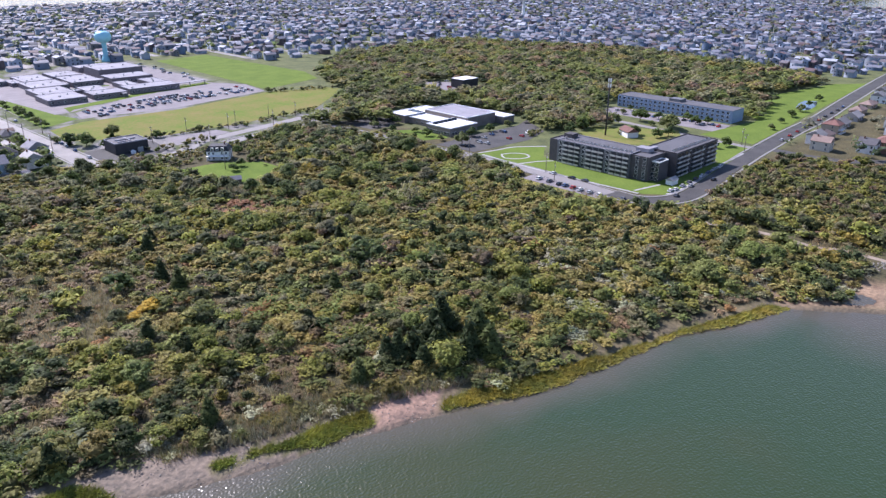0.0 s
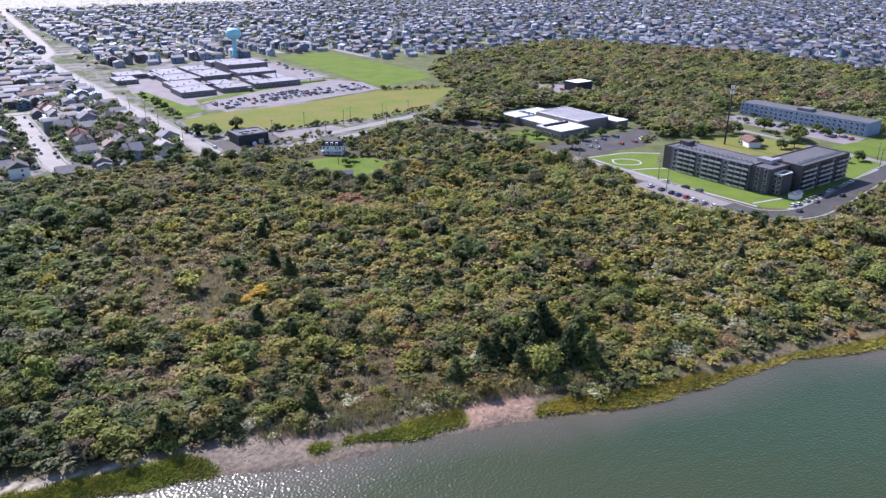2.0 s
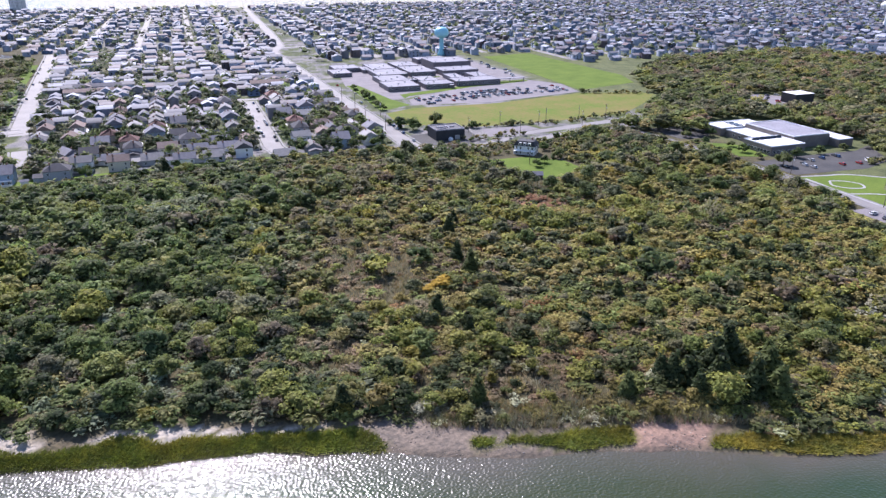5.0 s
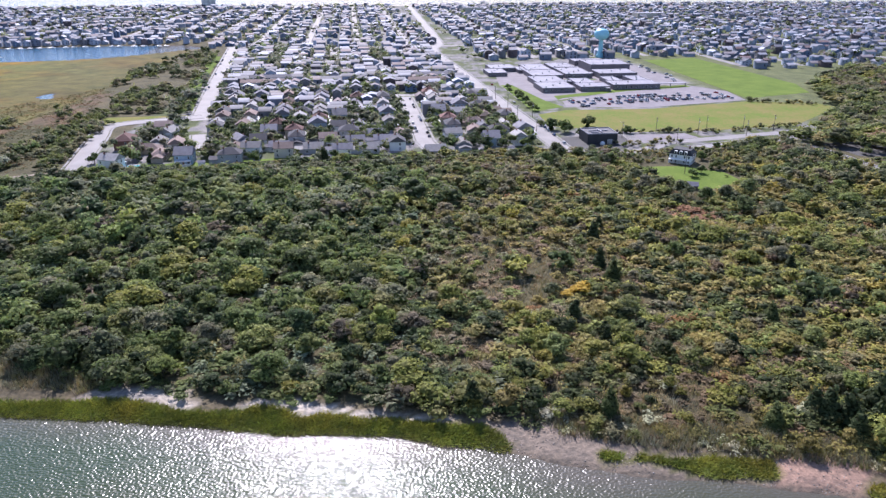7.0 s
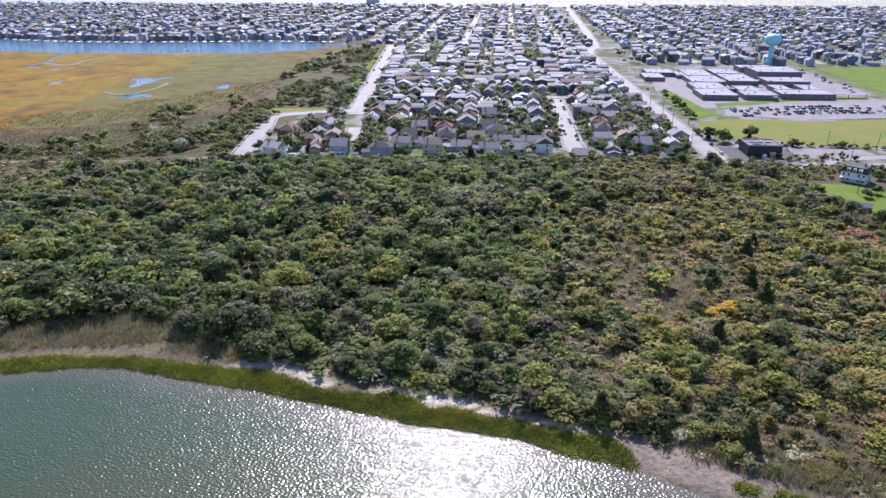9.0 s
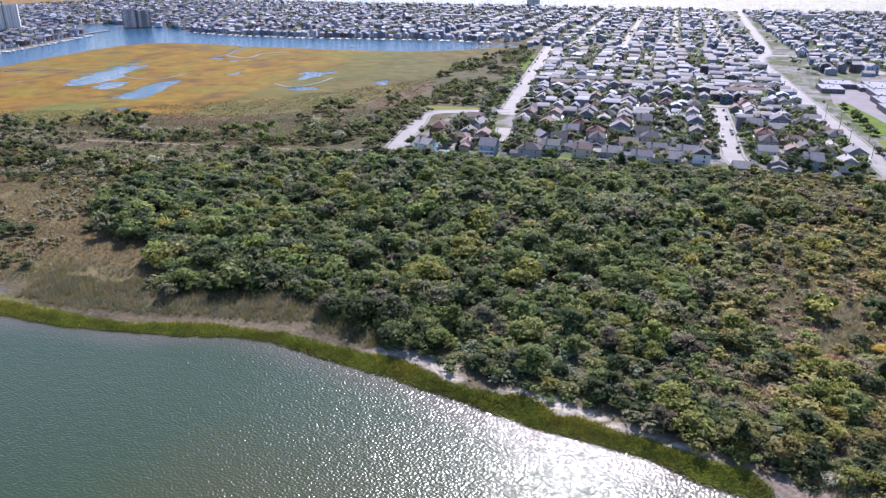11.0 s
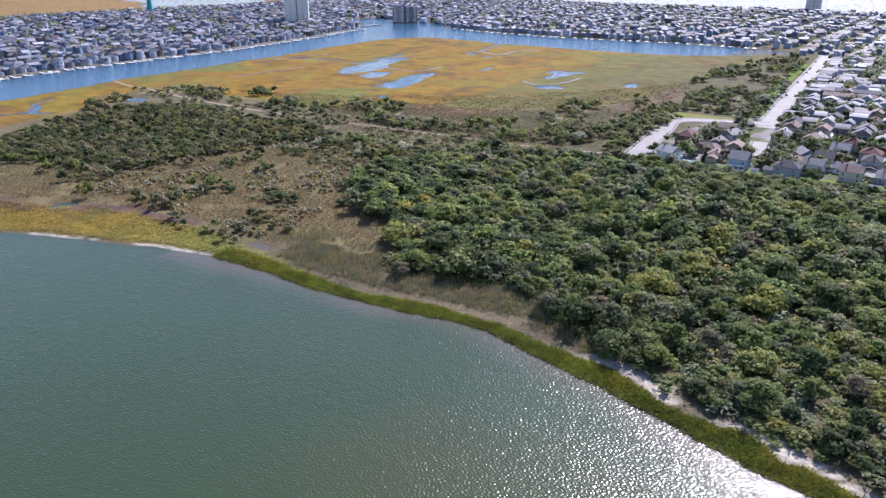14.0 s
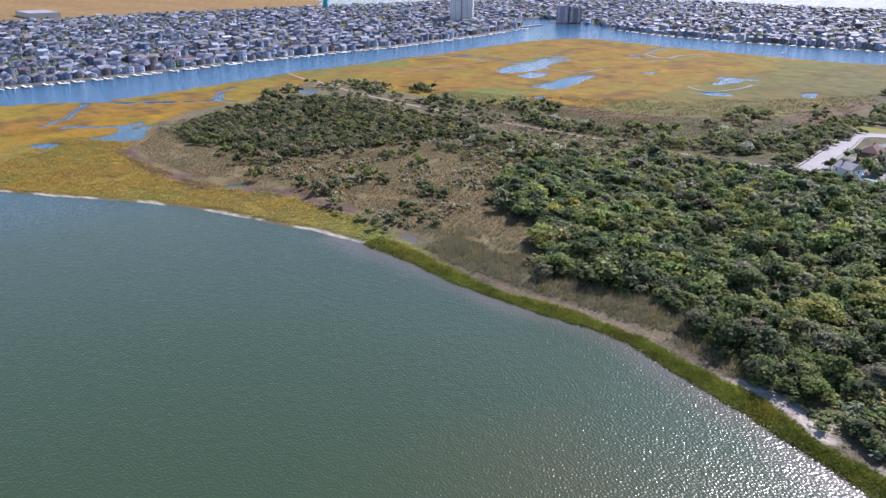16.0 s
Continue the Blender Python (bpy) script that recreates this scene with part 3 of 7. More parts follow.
def palette(n, seed, *shares, at=None):
    """Base colours for n plants: pairs of colour and share (a number or an array). at: places, where like grows by like."""
    r = np.random.default_rng(seed)
    u = r.uniform(size=n)
    if at is not None:
        u = (lattice(*at, 17, seed) * 3.2 + lattice(*at, 6, seed + 1) * 0.6 + u * 0.3) % 1.0
    w = np.stack([np.broadcast_to(s, n) for c, s in shares], 1).astype(float)
    w = np.cumsum(w / w.sum(1)[:, None], 1)
    k = (u[:, None] > w).sum(1).clip(0, len(shares) - 1)
    c = np.array([c for c, s in shares])[k]
    return c * r.uniform(0.84, 1.16, (n, 1)) * r.uniform(0.94, 1.06, (n, 3)), k


# the near scrub: olive and yellow in the east, dark green in the west, low and brown in patches
def scrub_sites(gap, seed, edge):
    """Places in the scrub clear of beaches, tracks and lawns, and the wild fields that colour them."""
    x, y = scatter(SCRUB, gap, seed)
    d = signed(BAY, x, y)
    sand = ((x > -34) & (x < 8)) | ((x > -82) & (x < -44))
    least = np.where(x > 119, 6.6, np.where(x > 40, 9.0, 9.0 + 1.2 * sand + 17 * np.clip((-x - 65) / 60, 0, 1)))
    keep = (d > least + edge + np.where(x > 119, 1.6, 3.0) * lattice(x, y, 12, 4)) & (np.exp(-(((x - 62) / 26) ** 2 + ((y - 246) / 34) ** 2)) * 0.8 + 0.9 * (lattice(x, y, 7, 78) - 0.5) < 0.45 + 0.5 * lattice(x, y, 3, 77)) & (away(PATH_LINE, x, y, False) > 6.5)
    keep &= ~((x > 290) & (y > 186) & (y < 246)) & (np.hypot(x - 174, y - 333) > 11) & ~inside(PINK_BEACH, x, y)
    x, y, d = x[keep], y[keep], d[keep]
    east = np.clip((x - 15 + 80 * (clouds(x, y, 70, 6) - 0.5)) / 60, 0, 1)
    dry = np.exp(-(((x - 62) / 26) ** 2 + ((y - 248) / 34) ** 2)) + np.exp(-(((x - 40) / 30) ** 2 + ((y - 200) / 16) ** 2)) * 0.7
    dry += 0.8 * np.exp(-(((x - 162) / 9) ** 2 + ((y - 300) / 14) ** 2)) + 0.7 * np.exp(-(((x - 90) / 40) ** 2 + ((y - 160) / 14) ** 2))
    return x, y, d, east, np.clip(dry, 0, 1)


PATH_LINE = [(303, 138), (309, 122), (310, 105), (309, 90), (314, 79), (313, 64)]
sites = [scrub_sites(4.5, 1, 0.0), scrub_sites(5.4, 2, 0.0)]
second = sites[1][0] > 105
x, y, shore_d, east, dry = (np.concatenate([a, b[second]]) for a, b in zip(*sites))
patch, patch2, clump = clouds(x, y, 26, 9), clouds(x, y, 40, 14), clouds(x, y, 15, 27)
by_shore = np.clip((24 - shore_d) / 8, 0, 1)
vines = np.exp(-(((x + 40) / 42) ** 2 + ((y - 318) / 40) ** 2)) + 0.5 * (clouds(x, y, 50, 29) > 0.58) * (1 - east)
pale_zone = np.exp(-(((x - 205) / 50) ** 2 + ((y - 130) / 22) ** 2)) + 0.8 * np.exp(-(((x - 70) / 50) ** 2 + ((y - 150) / 10) ** 2))
# extra dark shrubs by the western shore stand for its shaded front
tint, kind = palette(len(x), 3, (OLIVE, 0.10 + 0.9 * east * (patch > 0.40)), (LEAF, 0.35 + 0.5 * (1 - east)), (DARK, 0.16 + 0.5 * (clump > 0.55) + 0.6 * by_shore * (1 - east)),
                     (GREY, 0.10 + 0.30 * (patch2 < 0.38)), (BROWN, 0.06 + 0.3 * by_shore * east + 2.0 * dry), (LIME, 0.25 * east + 0.06), (PALE, 0.01 + 0.2 * by_shore * east + 0.9 * pale_zone),
                     (SILVER, 0.6 * vines), (PLUM, 0.03 + 0.25 * dry), (ORANGE, 0.012 * east), at=(x, y))
tint *= 1 - (1 - east)[:, None] * (0.14, 0.04, 0.0)
# foreground shade put into the tint: darker close to the shore
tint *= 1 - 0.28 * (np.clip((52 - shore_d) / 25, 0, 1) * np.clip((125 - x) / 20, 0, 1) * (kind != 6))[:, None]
tint *= 1 - (np.clip((x - 62) / 25, 0, 1) * np.clip((230 - x) / 60, 0, 1) * np.clip((95 - shore_d) / 40, 0, 1))[:, None] * (0.20, 0.20, 0.26)
hr0 = np.random.default_rng(5).uniform(size=len(x))
tall = (1.5 + 2.6 * hr0 ** 1.4) * (1 + 0.5 * np.clip((clump - 0.5) * 5, 0, 1)) * np.where((kind == 4) | (kind == 6), 0.65, 1) * (1 - 0.3 * by_shore * east) * (1 - 0.35 * dry)
size = (3.8 + 0.75 * tall) * np.random.default_rng(16).uniform(0.75, 1.35, len(x))
far = np.hypot(x, y) > 235
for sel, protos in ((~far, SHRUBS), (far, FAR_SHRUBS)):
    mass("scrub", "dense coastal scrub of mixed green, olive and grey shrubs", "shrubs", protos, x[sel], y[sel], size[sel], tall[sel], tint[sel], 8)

# crowns of small trees and tall bushes that stand out of the scrub, singly and in clumps
x, y, shore_d, east, dry = scrub_sites(4.9, 601, 2.0)
open_ground = np.all([np.hypot(x - a, y - b) > c for a, b, c in ((80, 221, 10), (161, 296, 13), (177, 331, 16), (220, 244, 7), (97, 238, 8))], 0)
x, y, shore_d, east, dry = x[open_ground], y[open_ground], shore_d[open_ground], east[open_ground], dry[open_ground]
grove, r0 = clouds(x, y, 30, 602), np.random.default_rng(603).uniform(size=len(x))
keep = r0 < (0.18 + 0.22 * (1 - east) + 3.6 * np.clip(grove - 0.40, 0, 1)) * (1 - 0.85 * dry) * np.where((shore_d < 22) & (x > 40), 0.6, 1) * (1 - 0.55 * np.exp(-(((x - 215) / 55) ** 2 + ((y - 130) / 24) ** 2)))
x, y, east, shore_d, r0, grove = x[keep], y[keep], east[keep], shore_d[keep], np.random.default_rng(604).uniform(size=keep.sum()), grove[keep]
north, gloom = np.clip((y - 320) / 60, 0, 1), np.clip((-60 - x) / 50, 0, 1) * np.clip((330 - y) / 50, 0, 1)
tint, kind = palette(len(x), 605, (LEAF, 0.55 + 0.2 * gloom), (DARK, 0.38 + 0.32 * gloom), (LIME, 0.12 + 0.40 * east * (1 - north) - 0.04 * gloom), (OLIVE, 0.06 + 0.34 * east * (1 - north)), (GREY, 0.24 + 0.5 * north), (YELLOW, 0.01 + 0.06 * east * (1 - north)),
                     (PLUM, 0.05), at=(x * 1.2, y * 1.2))
tint *= 1 - (1 - east)[:, None] * (0.12, 0.02, 0.0)
# crowns close to the shore darkened as well, painting the same shade
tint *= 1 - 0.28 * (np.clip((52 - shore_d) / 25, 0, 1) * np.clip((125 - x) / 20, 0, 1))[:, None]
tint *= 1 - (np.clip((x - 62) / 25, 0, 1) * np.clip((230 - x) / 60, 0, 1) * np.clip((95 - shore_d) / 40, 0, 1))[:, None] * (0.26, 0.24, 0.32)
green = np.exp(-(((x + 165) / 60) ** 2 + ((y - 290) / 45) ** 2))
tint *= 1 + (0.16 * green - 0.02)[:, None] * (1.0, 1.0, 0.9)
tall = (3.2 + 5.6 * r0 ** 1.8) * np.where((shore_d < 40) & (x > 0), 0.72, 1) * np.where((y > 390) & (x < 135), 0.62, 1) * (1 - 0.14 * east) * (0.9 + 1.2 * np.clip(grove - 0.4, 0, 0.4)) * np.where(kind == 1, 1.1, 1) + 0.8 * (1 - east)
size = tall * np.random.default_rng(606).uniform(0.8, 1.35, len(x)) + 1.4
far = np.hypot(x, y) > 245
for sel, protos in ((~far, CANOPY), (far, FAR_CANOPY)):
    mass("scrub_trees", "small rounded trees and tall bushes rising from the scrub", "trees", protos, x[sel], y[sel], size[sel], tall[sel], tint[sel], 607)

x, y = scatter(SCRUB_EAST, 4.0, 11)
keep = (signed(BAY, x, y) > 10) & (away(PATH_LINE, x, y, False) > 6.5)
x, y = x[keep], y[keep]
n, patch = len(x), clouds(x, y, 30, 61)
tint, kind = palette(n, 12, (OLIVE, 0.3), (LEAF, 0.5 * (patch > 0.4) + 0.2), (DARK, 0.35), (BROWN, 0.25), (GREY, 0.25), (PALE, 0.25 * (x < 360)), (LIME, 0.5 * (x > 395)), at=(x, y))
tint *= 0.8
tall = (1.6 + 4.6 * np.random.default_rng(6).uniform(size=n) ** 2) * (0.4 + 1.2 * patch)
mass("scrub", "olive and brown scrub with pale seeding shrubs", "shrubs", FAR_SHRUBS, x, y, 3.6 + tall * 0.6, tall, tint, 13)

x, y = scatter(THICKET, 4.4, 15)
keep = clouds(x, y, 40, 63) > 0.24
x, y = x[keep], y[keep]
n = len(x)
tint, kind = palette(n, 16, (LEAF, 0.3), (DARK, 0.6), (GREY, 0.45), (OLIVE, 0.08), at=(x, y))
tint *= 0.84
tall = np.random.default_rng(7).uniform(2.5, 7.0, n)
mass("scrub", "dark green thicket of small trees beside the marsh", "shrubs", FAR_CANOPY, x, y, (2.5 + tall * 0.75) * np.random.default_rng(18).uniform(0.7, 1.3, n), tall, tint, 17)

# shrubs dotted over the dry reeds, along the track and the edge of the marsh
x, y = scatter([(-520, 180), (-205, 182), (-170, 400), (-150, 640), (-120, 640), (-150, 1000), (-215, 1000), (-230, 600), (-330, 460), (-600, 470), (-640, 420)], 5.2, 21)
p = clouds(x, y, 34, 71)
low = (y > 300) & (y < 400) & (x > -345) & (x < -205)
edge_meadow = (x > -240) & (y > 440)
border = low | (away([(-692, 406), (-499, 384), (-420, 392), (-291, 404), (-196, 412)], x, y, False) < 24) | ((x > -240) & (y > 420)) | ((x > -215) & (y > 370) & (y < 420))
keep = (p > np.where(edge_meadow, 0.50, np.where(low, 0.22, np.where(border, 0.42, np.where(y < 300, 0.69, 0.60))))) & ~inside(SCRUB, x, y) & ~((away([(-692, 406), (-499, 384), (-420, 392), (-291, 404), (-196, 412)], x, y, False) < 4)) & ~inside(THICKET, x, y) & (away([(-100, 520), (-110, 560), (-115, 620), (-128, 780), (-146, 1020), (-150, 1060)], x, y, False) > 17) & ~((x > -172) & (y > 410) & (y < 600))
x, y = x[keep], y[keep]
n = len(x)
tint, kind = palette(n, 22, (LEAF, 0.4), (DARK, 0.4), (GREY, 0.45), (PALE, 0.05), at=(x, y))
tint *= np.where(y < 300, 0.85, 1)[:, None]
tall = (1.8 + 4.2 * np.random.default_rng(8).uniform(size=n) ** 1.5) * (0.5 + 1.1 * np.clip((p[keep] - 0.4) * 5, 0, 1))
mass("scrub", "scattered green shrubs among dry reeds and marsh grass", "shrubs", FAR_CANOPY, x, y, (2.4 + tall * 0.8) * np.where(y < 300, np.random.default_rng(24).uniform(0.5, 1.1, n), 1), tall, tint, 23)

# low pale and grey-green bushes sprinkled over the reeds
x, y = scatter([(-520, 190), (-215, 190), (-205, 300), (-330, 345), (-480, 300)], 3.6, 631)
keep = (clouds(x, y, 16, 632) > 0.56) & ~inside(SCRUB, x, y) & ~inside(THICKET, x, y) & (signed(BAY, x, y) > 14)
x, y = x[keep], y[keep]
n = len(x)
tint, kind = palette(n, 633, (PALE, 0.5), (GREY, 0.3), (OLIVE, 0.25), (BROWN, 0.2), (DARK, 0.12))
tall = np.random.default_rng(634).uniform(1.5, 2.9, n)
mass("scrub", "low pale and olive bushes among tan reeds", "shrubs", FAR_SHRUBS, x, y, 1.2 + tall * 0.9, tall, tint, 635)

# dark hedge of tall shrubs outside the bend of the street and round the dry plot
x, y = scatter([(-240, 400), (-240, 720), (-110, 720), (-110, 400)], 4.2, 641)
d = away([(-172, 425), (-181, 470), (-187, 520), (-192, 560), (-191, 592), (-165, 598), (-132, 600), (-136, 640), (-150, 690)], x, y, False)
keep = (d < 4 + 6 * clouds(x, y, 22, 642)) & (np.random.default_rng(643).uniform(size=len(x)) < 0.8)
x, y = x[keep], y[keep]
n = len(x)
tint, kind = palette(n, 644, (LEAF, 0.4), (DARK, 0.45), (GREY, 0.25), at=(x, y))
tall = np.random.default_rng(645).uniform(2.5, 6.5, n)
mass("scrub", "dark green shrubs along the verge of the street", "shrubs", FAR_CANOPY, x, y, 2.6 + tall * 0.7, tall, tint * 0.9, 646)

# low grasses of the wet meadow
x, y = scatter(MEADOW, 3.4, 621)
x, y = x[clouds(x, y, 12, 622) > 0.4], y[clouds(x, y, 12, 622) > 0.4]
meadow_sites = x, y

# the wood behind the buildings
belts = [WOOD, [(402, 300), (412, 336), (446, 346), (500, 346), (512, 326), (480, 322), (470, 300), (455, 284), (430, 292)], [(541, 214), (541, 262), (600, 263), (622, 240), (575, 221)],
         [(300, 440), (318, 446), (345, 432), (352, 412), (340, 400), (300, 432)]]
x, y = (np.concatenate(v) for v in zip(*(scatter(b, 8.4, 31 + k) for k, b in enumerate(belts))))
clear = ((x - 482) / 36) ** 2 + ((y - 478) / 42) ** 2 > 1
x, y = x[clear], y[clear]
n, p = len(x), clouds(x, y, 90, 81)
tint, kind = palette(n, 32, (LEAF, 0.6), (OLIVE, 0.08), (BROWN, 0.03 + 0.45 * (x > 600) * (p > 0.5)), (GREY, 0.4), (DARK, 0.4), (LIME, 0.06), (PLUM, 0.05))
tall = np.random.default_rng(9).uniform(5.5, 12, n)
mass("wood", "broad wood of autumn-tinged deciduous trees", "trees", FAR_CANOPY, x, y, (3.5 + tall * 1.0) * np.random.default_rng(34).uniform(0.85, 1.4, n), tall, tint, 33)


# ---- grasses ----
def tuft(seed, blades, spread, lean, wide):
    """A tuft of narrow blades, one high."""
    r = np.random.default_rng(seed)
    a = r.uniform(0, 6.28, blades)
    d = r.uniform(0, spread, blades)
    c = np.stack([np.cos(a) * d, np.sin(a) * d, np.zeros(blades)], 1)
    side = np.stack([-np.sin(a + 1), np.cos(a + 1), np.zeros(blades)], 1) * wide
    tip = c + np.stack([np.cos(a) * lean * r.uniform(0.3, 1, blades), np.sin(a) * lean * r.uniform(0.3, 1, blades), r.uniform(0.65, 1, blades)], 1)
    v = np.stack([c - side, c + side, tip], 1).reshape(-1, 3)
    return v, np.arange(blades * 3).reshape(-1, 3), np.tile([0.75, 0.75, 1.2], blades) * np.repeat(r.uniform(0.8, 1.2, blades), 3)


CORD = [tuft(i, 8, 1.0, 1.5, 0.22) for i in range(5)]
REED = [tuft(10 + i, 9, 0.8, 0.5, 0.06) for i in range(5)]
CORD_GREEN, CORD_GOLD, REED_TAN, REED_GREEN = (0.30, 0.345, 0.055), (0.42, 0.34, 0.06), (0.42, 0.315, 0.17), (0.31, 0.29, 0.125)
beds = [scatter(p, 0.55, 41 + k) for k, p in enumerate(CORD_BEDS)]
x, y = (np.concatenate(v) for v in zip(*beds))
d, e = signed(BAY, x, y) + (clouds(x, y, 9, 3) - 0.5) * 3, np.min([signed(p, x, y) for p in CORD_BEDS], 0)
keep = (d > -0.3) & (e + 2.6 * (clouds(x, y, 5, 43) - 0.35) < 0)
x, y, d = x[keep], y[keep], d[keep]
g = np.clip((x - 90) / 40, 0, 1) * 0.6 + 0.9 * (clouds(x, y, 10, 45) - 0.4) + 0.05 * np.clip(d - 3, 0, 6)
tint = np.array(CORD_GREEN) + (np.array(CORD_GOLD) - CORD_GREEN) * np.clip(g, 0, 1)[:, None]
n = len(x)
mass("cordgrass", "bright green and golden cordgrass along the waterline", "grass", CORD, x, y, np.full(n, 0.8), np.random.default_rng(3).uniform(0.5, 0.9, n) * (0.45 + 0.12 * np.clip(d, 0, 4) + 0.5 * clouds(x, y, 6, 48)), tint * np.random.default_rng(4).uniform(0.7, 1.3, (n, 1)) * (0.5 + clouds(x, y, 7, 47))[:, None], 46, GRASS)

x, y = scatter([(-205, 172), (-222, 181), (-264, 186), (-304, 181), (-344, 173), (-376, 153), (-418, 149), (-465, 146), (-505, 172), (-540, 130), (-470, 60), (-432, 69), (-377, 109), (-302, 150), (-238, 166)], 1.5, 51)
keep = (height(x, y) > 0.12) & (clouds(x, y, 12, 52) > 0.3) & (signed(BAY, x, y) > 3)
x, y = x[keep], y[keep]
n = len(x)
g = np.clip((-215 - x) / 110, 0, 1) - 0.6 * (clouds(x, y, 30, 53) > 0.6)
tint = np.array(CORD_GREEN) + (np.array(CORD_GOLD) * (1.05, 0.9, 0.8) - CORD_GREEN) * np.clip(g, 0, 1)[:, None]
mass("marsh_grass", "golden salt-marsh grass in autumn", "grass", CORD, x, y, np.full(n, 1.3), np.random.default_rng(5).uniform(0.2, 0.5, n), tint * np.random.default_rng(6).uniform(0.92, 1.08, (n, 1)), 54, GRASS)

x, y = scatter(SCRUB, 2.3, 66)
keep = (signed(BAY, x, y) > 12) & ((clouds(x, y, 15, 27) < 0.50) | (np.hypot((x - 62) / 34, (y - 246) / 42) < 1)) & (x > -10)
x, y = x[keep], y[keep]
n = len(x)
tint, kind = palette(n, 67, ((0.52, 0.40, 0.23), 0.6), ((0.40, 0.35, 0.17), 0.4), ((0.42, 0.40, 0.30), 0.2), at=(x, y))
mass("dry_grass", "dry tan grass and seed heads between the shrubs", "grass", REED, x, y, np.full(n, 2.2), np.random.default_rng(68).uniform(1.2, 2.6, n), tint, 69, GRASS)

x, y = scatter(REEDS, 1.8, 56)
x2, y2 = scatter([(-215, 170), (-220, 215), (-110, 215), (-40, 195), (0, 178), (0, 160), (-120, 184)], 1.2, 57)
k2 = (signed(BAY, x2, y2) > 9 + 3 * lattice(x2, y2, 9, 2)) & (signed(BAY, x2, y2) < 11 + 26 * np.clip((-x2 - 55) / 60, 0, 1)) & ~inside(WHITE_SAND[0], x2, y2) & ~inside(WHITE_SAND[1], x2, y2)
x3, y3 = scatter([(140, 112), (140, 150), (60, 170), (40, 165), (60, 135), (100, 125)], 0.9, 58)
k3 = (signed(BAY, x3, y3) > 9.5) & (signed(BAY, x3, y3) < 20)
x4, y4 = scatter(THICKET, 2.2, 64)
x5, y5 = scatter([(-345, 300), (-205, 290), (-196, 408), (-250, 500), (-430, 490), (-560, 440), (-430, 425), (-335, 350)], 2.7, 65)
x, y = np.concatenate([x, x2[k2], x3[k3], x4, x5]), np.concatenate([y, y2[k2], y3[k3], y4, y5])
keep = clouds(x, y, 14, 59) > 0.3
x, y = x[keep], y[keep]
n = len(x)
by_bay = (x > -235) & (signed(BAY, x, y) < 45)
tint, kind = palette(n, 60, (REED_TAN, 0.5 - 0.35 * by_bay), (REED_GREEN, 0.16 + 0.2 * by_bay), ((0.36, 0.215, 0.125), 0.9 * (clouds(x, y, 60, 62) > 0.5) * ~by_bay), ((0.34, 0.32, 0.22), 0.1 + 0.6 * by_bay), at=(x * 2, y * 2))
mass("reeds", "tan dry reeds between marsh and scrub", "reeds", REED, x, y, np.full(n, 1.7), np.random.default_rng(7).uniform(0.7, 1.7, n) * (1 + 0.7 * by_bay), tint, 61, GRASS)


x, y = meadow_sites
tint, kind = palette(len(x), 623, ((0.36, 0.22, 0.11), 0.5), ((0.22, 0.21, 0.08), 0.5), ((0.17, 0.18, 0.08), 0.5), at=(x * 0.5, y * 0.5))
mass("meadow_grass", "brown and olive grass of the wet meadow", "grass", REED, x, y, np.full(len(x), 2.6), np.random.default_rng(624).uniform(0.6, 1.5, len(x)), tint, 625, GRASS)


# ---- single trees ----
def limb(bm, a, b, r0, r1, sides=6):
    a, b = Vector(a), Vector(b)
    q = (b - a).to_track_quat("Z", "Y").to_matrix()
    rows = []
    for p, r in ((a, r0), (b, r1)):
        rows.append([bm.verts.new(p + q @ Vector((r * math.cos(6.2832 * k / sides), r * math.sin(6.2832 * k / sides), 0))) for k in range(sides)])
    for k in range(sides):
        bm.faces.new((rows[0][k], rows[0][(k + 1) % sides], rows[1][(k + 1) % sides], rows[1][k]))
    bm.faces.new(rows[1])


def tree(label, lobes, count, leaf, size, tall, colour, seed, bare=False, category="tree", group="trees of the scrub"):
    """A tree at the origin: a tapered trunk with limbs into its lobes, and a crown of leaf clumps."""
    ob = thing("tree", label, category, group)
    r = random.Random(seed)
    bm = bmesh.new()
    w = 0.022 * tall + 0.05
    limb(bm, (0, 0, -0.4), (0, 0, tall * 0.45), w, w * 0.65, 7)
    for x, y, z, rx, rz in lobes:
        mid = Vector((x * size * 0.35, y * size * 0.35, z * tall * 0.72))
        limb(bm, (0, 0, tall * r.uniform(0.22, 0.42)), mid, w * 0.5, w * 0.3, 5)
        limb(bm, mid, (x * size, y * size, z * tall), w * 0.3, w * 0.1, 4)
        for k in range(9 if bare else 2):
            limb(bm, mid, (x * size + r.uniform(-1, 1) * rx * size, y * size + r.uniform(-1, 1) * rx * size, z * tall + r.uniform(-0.2, 1.1) * rz * tall), w * 0.16, w * 0.04, 3)
    part("trunk", bm, BARK, ob)
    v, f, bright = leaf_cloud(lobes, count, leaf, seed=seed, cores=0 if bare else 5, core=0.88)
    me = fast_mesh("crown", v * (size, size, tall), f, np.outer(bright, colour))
    me.materials.append(FOLIAGE)
    crown = new("crown", me)
    crown.parent = ob
    return ob


def plant(models, places, seed, low=0.8, high=1.2):
    """Sets models, then copies of them, at places; a place may name its own size."""
    r = random.Random(seed)
    floor = height([p[0] for p in places], [p[1] for p in places])
    for i, p in enumerate(places):
        s = p[2] if len(p) > 2 else r.uniform(low, high)
        z = float(floor[i])
        ob = models[i % len(models)]
        m = pose(p[0], p[1], z - 0.1, 0, 0, r.uniform(0, 360))
        if i < len(models):
            ob.matrix_basis = m
        else:
            ob = copy_thing(ob, m)
        ob.scale = (s, s, s * r.uniform(0.9, 1.1))


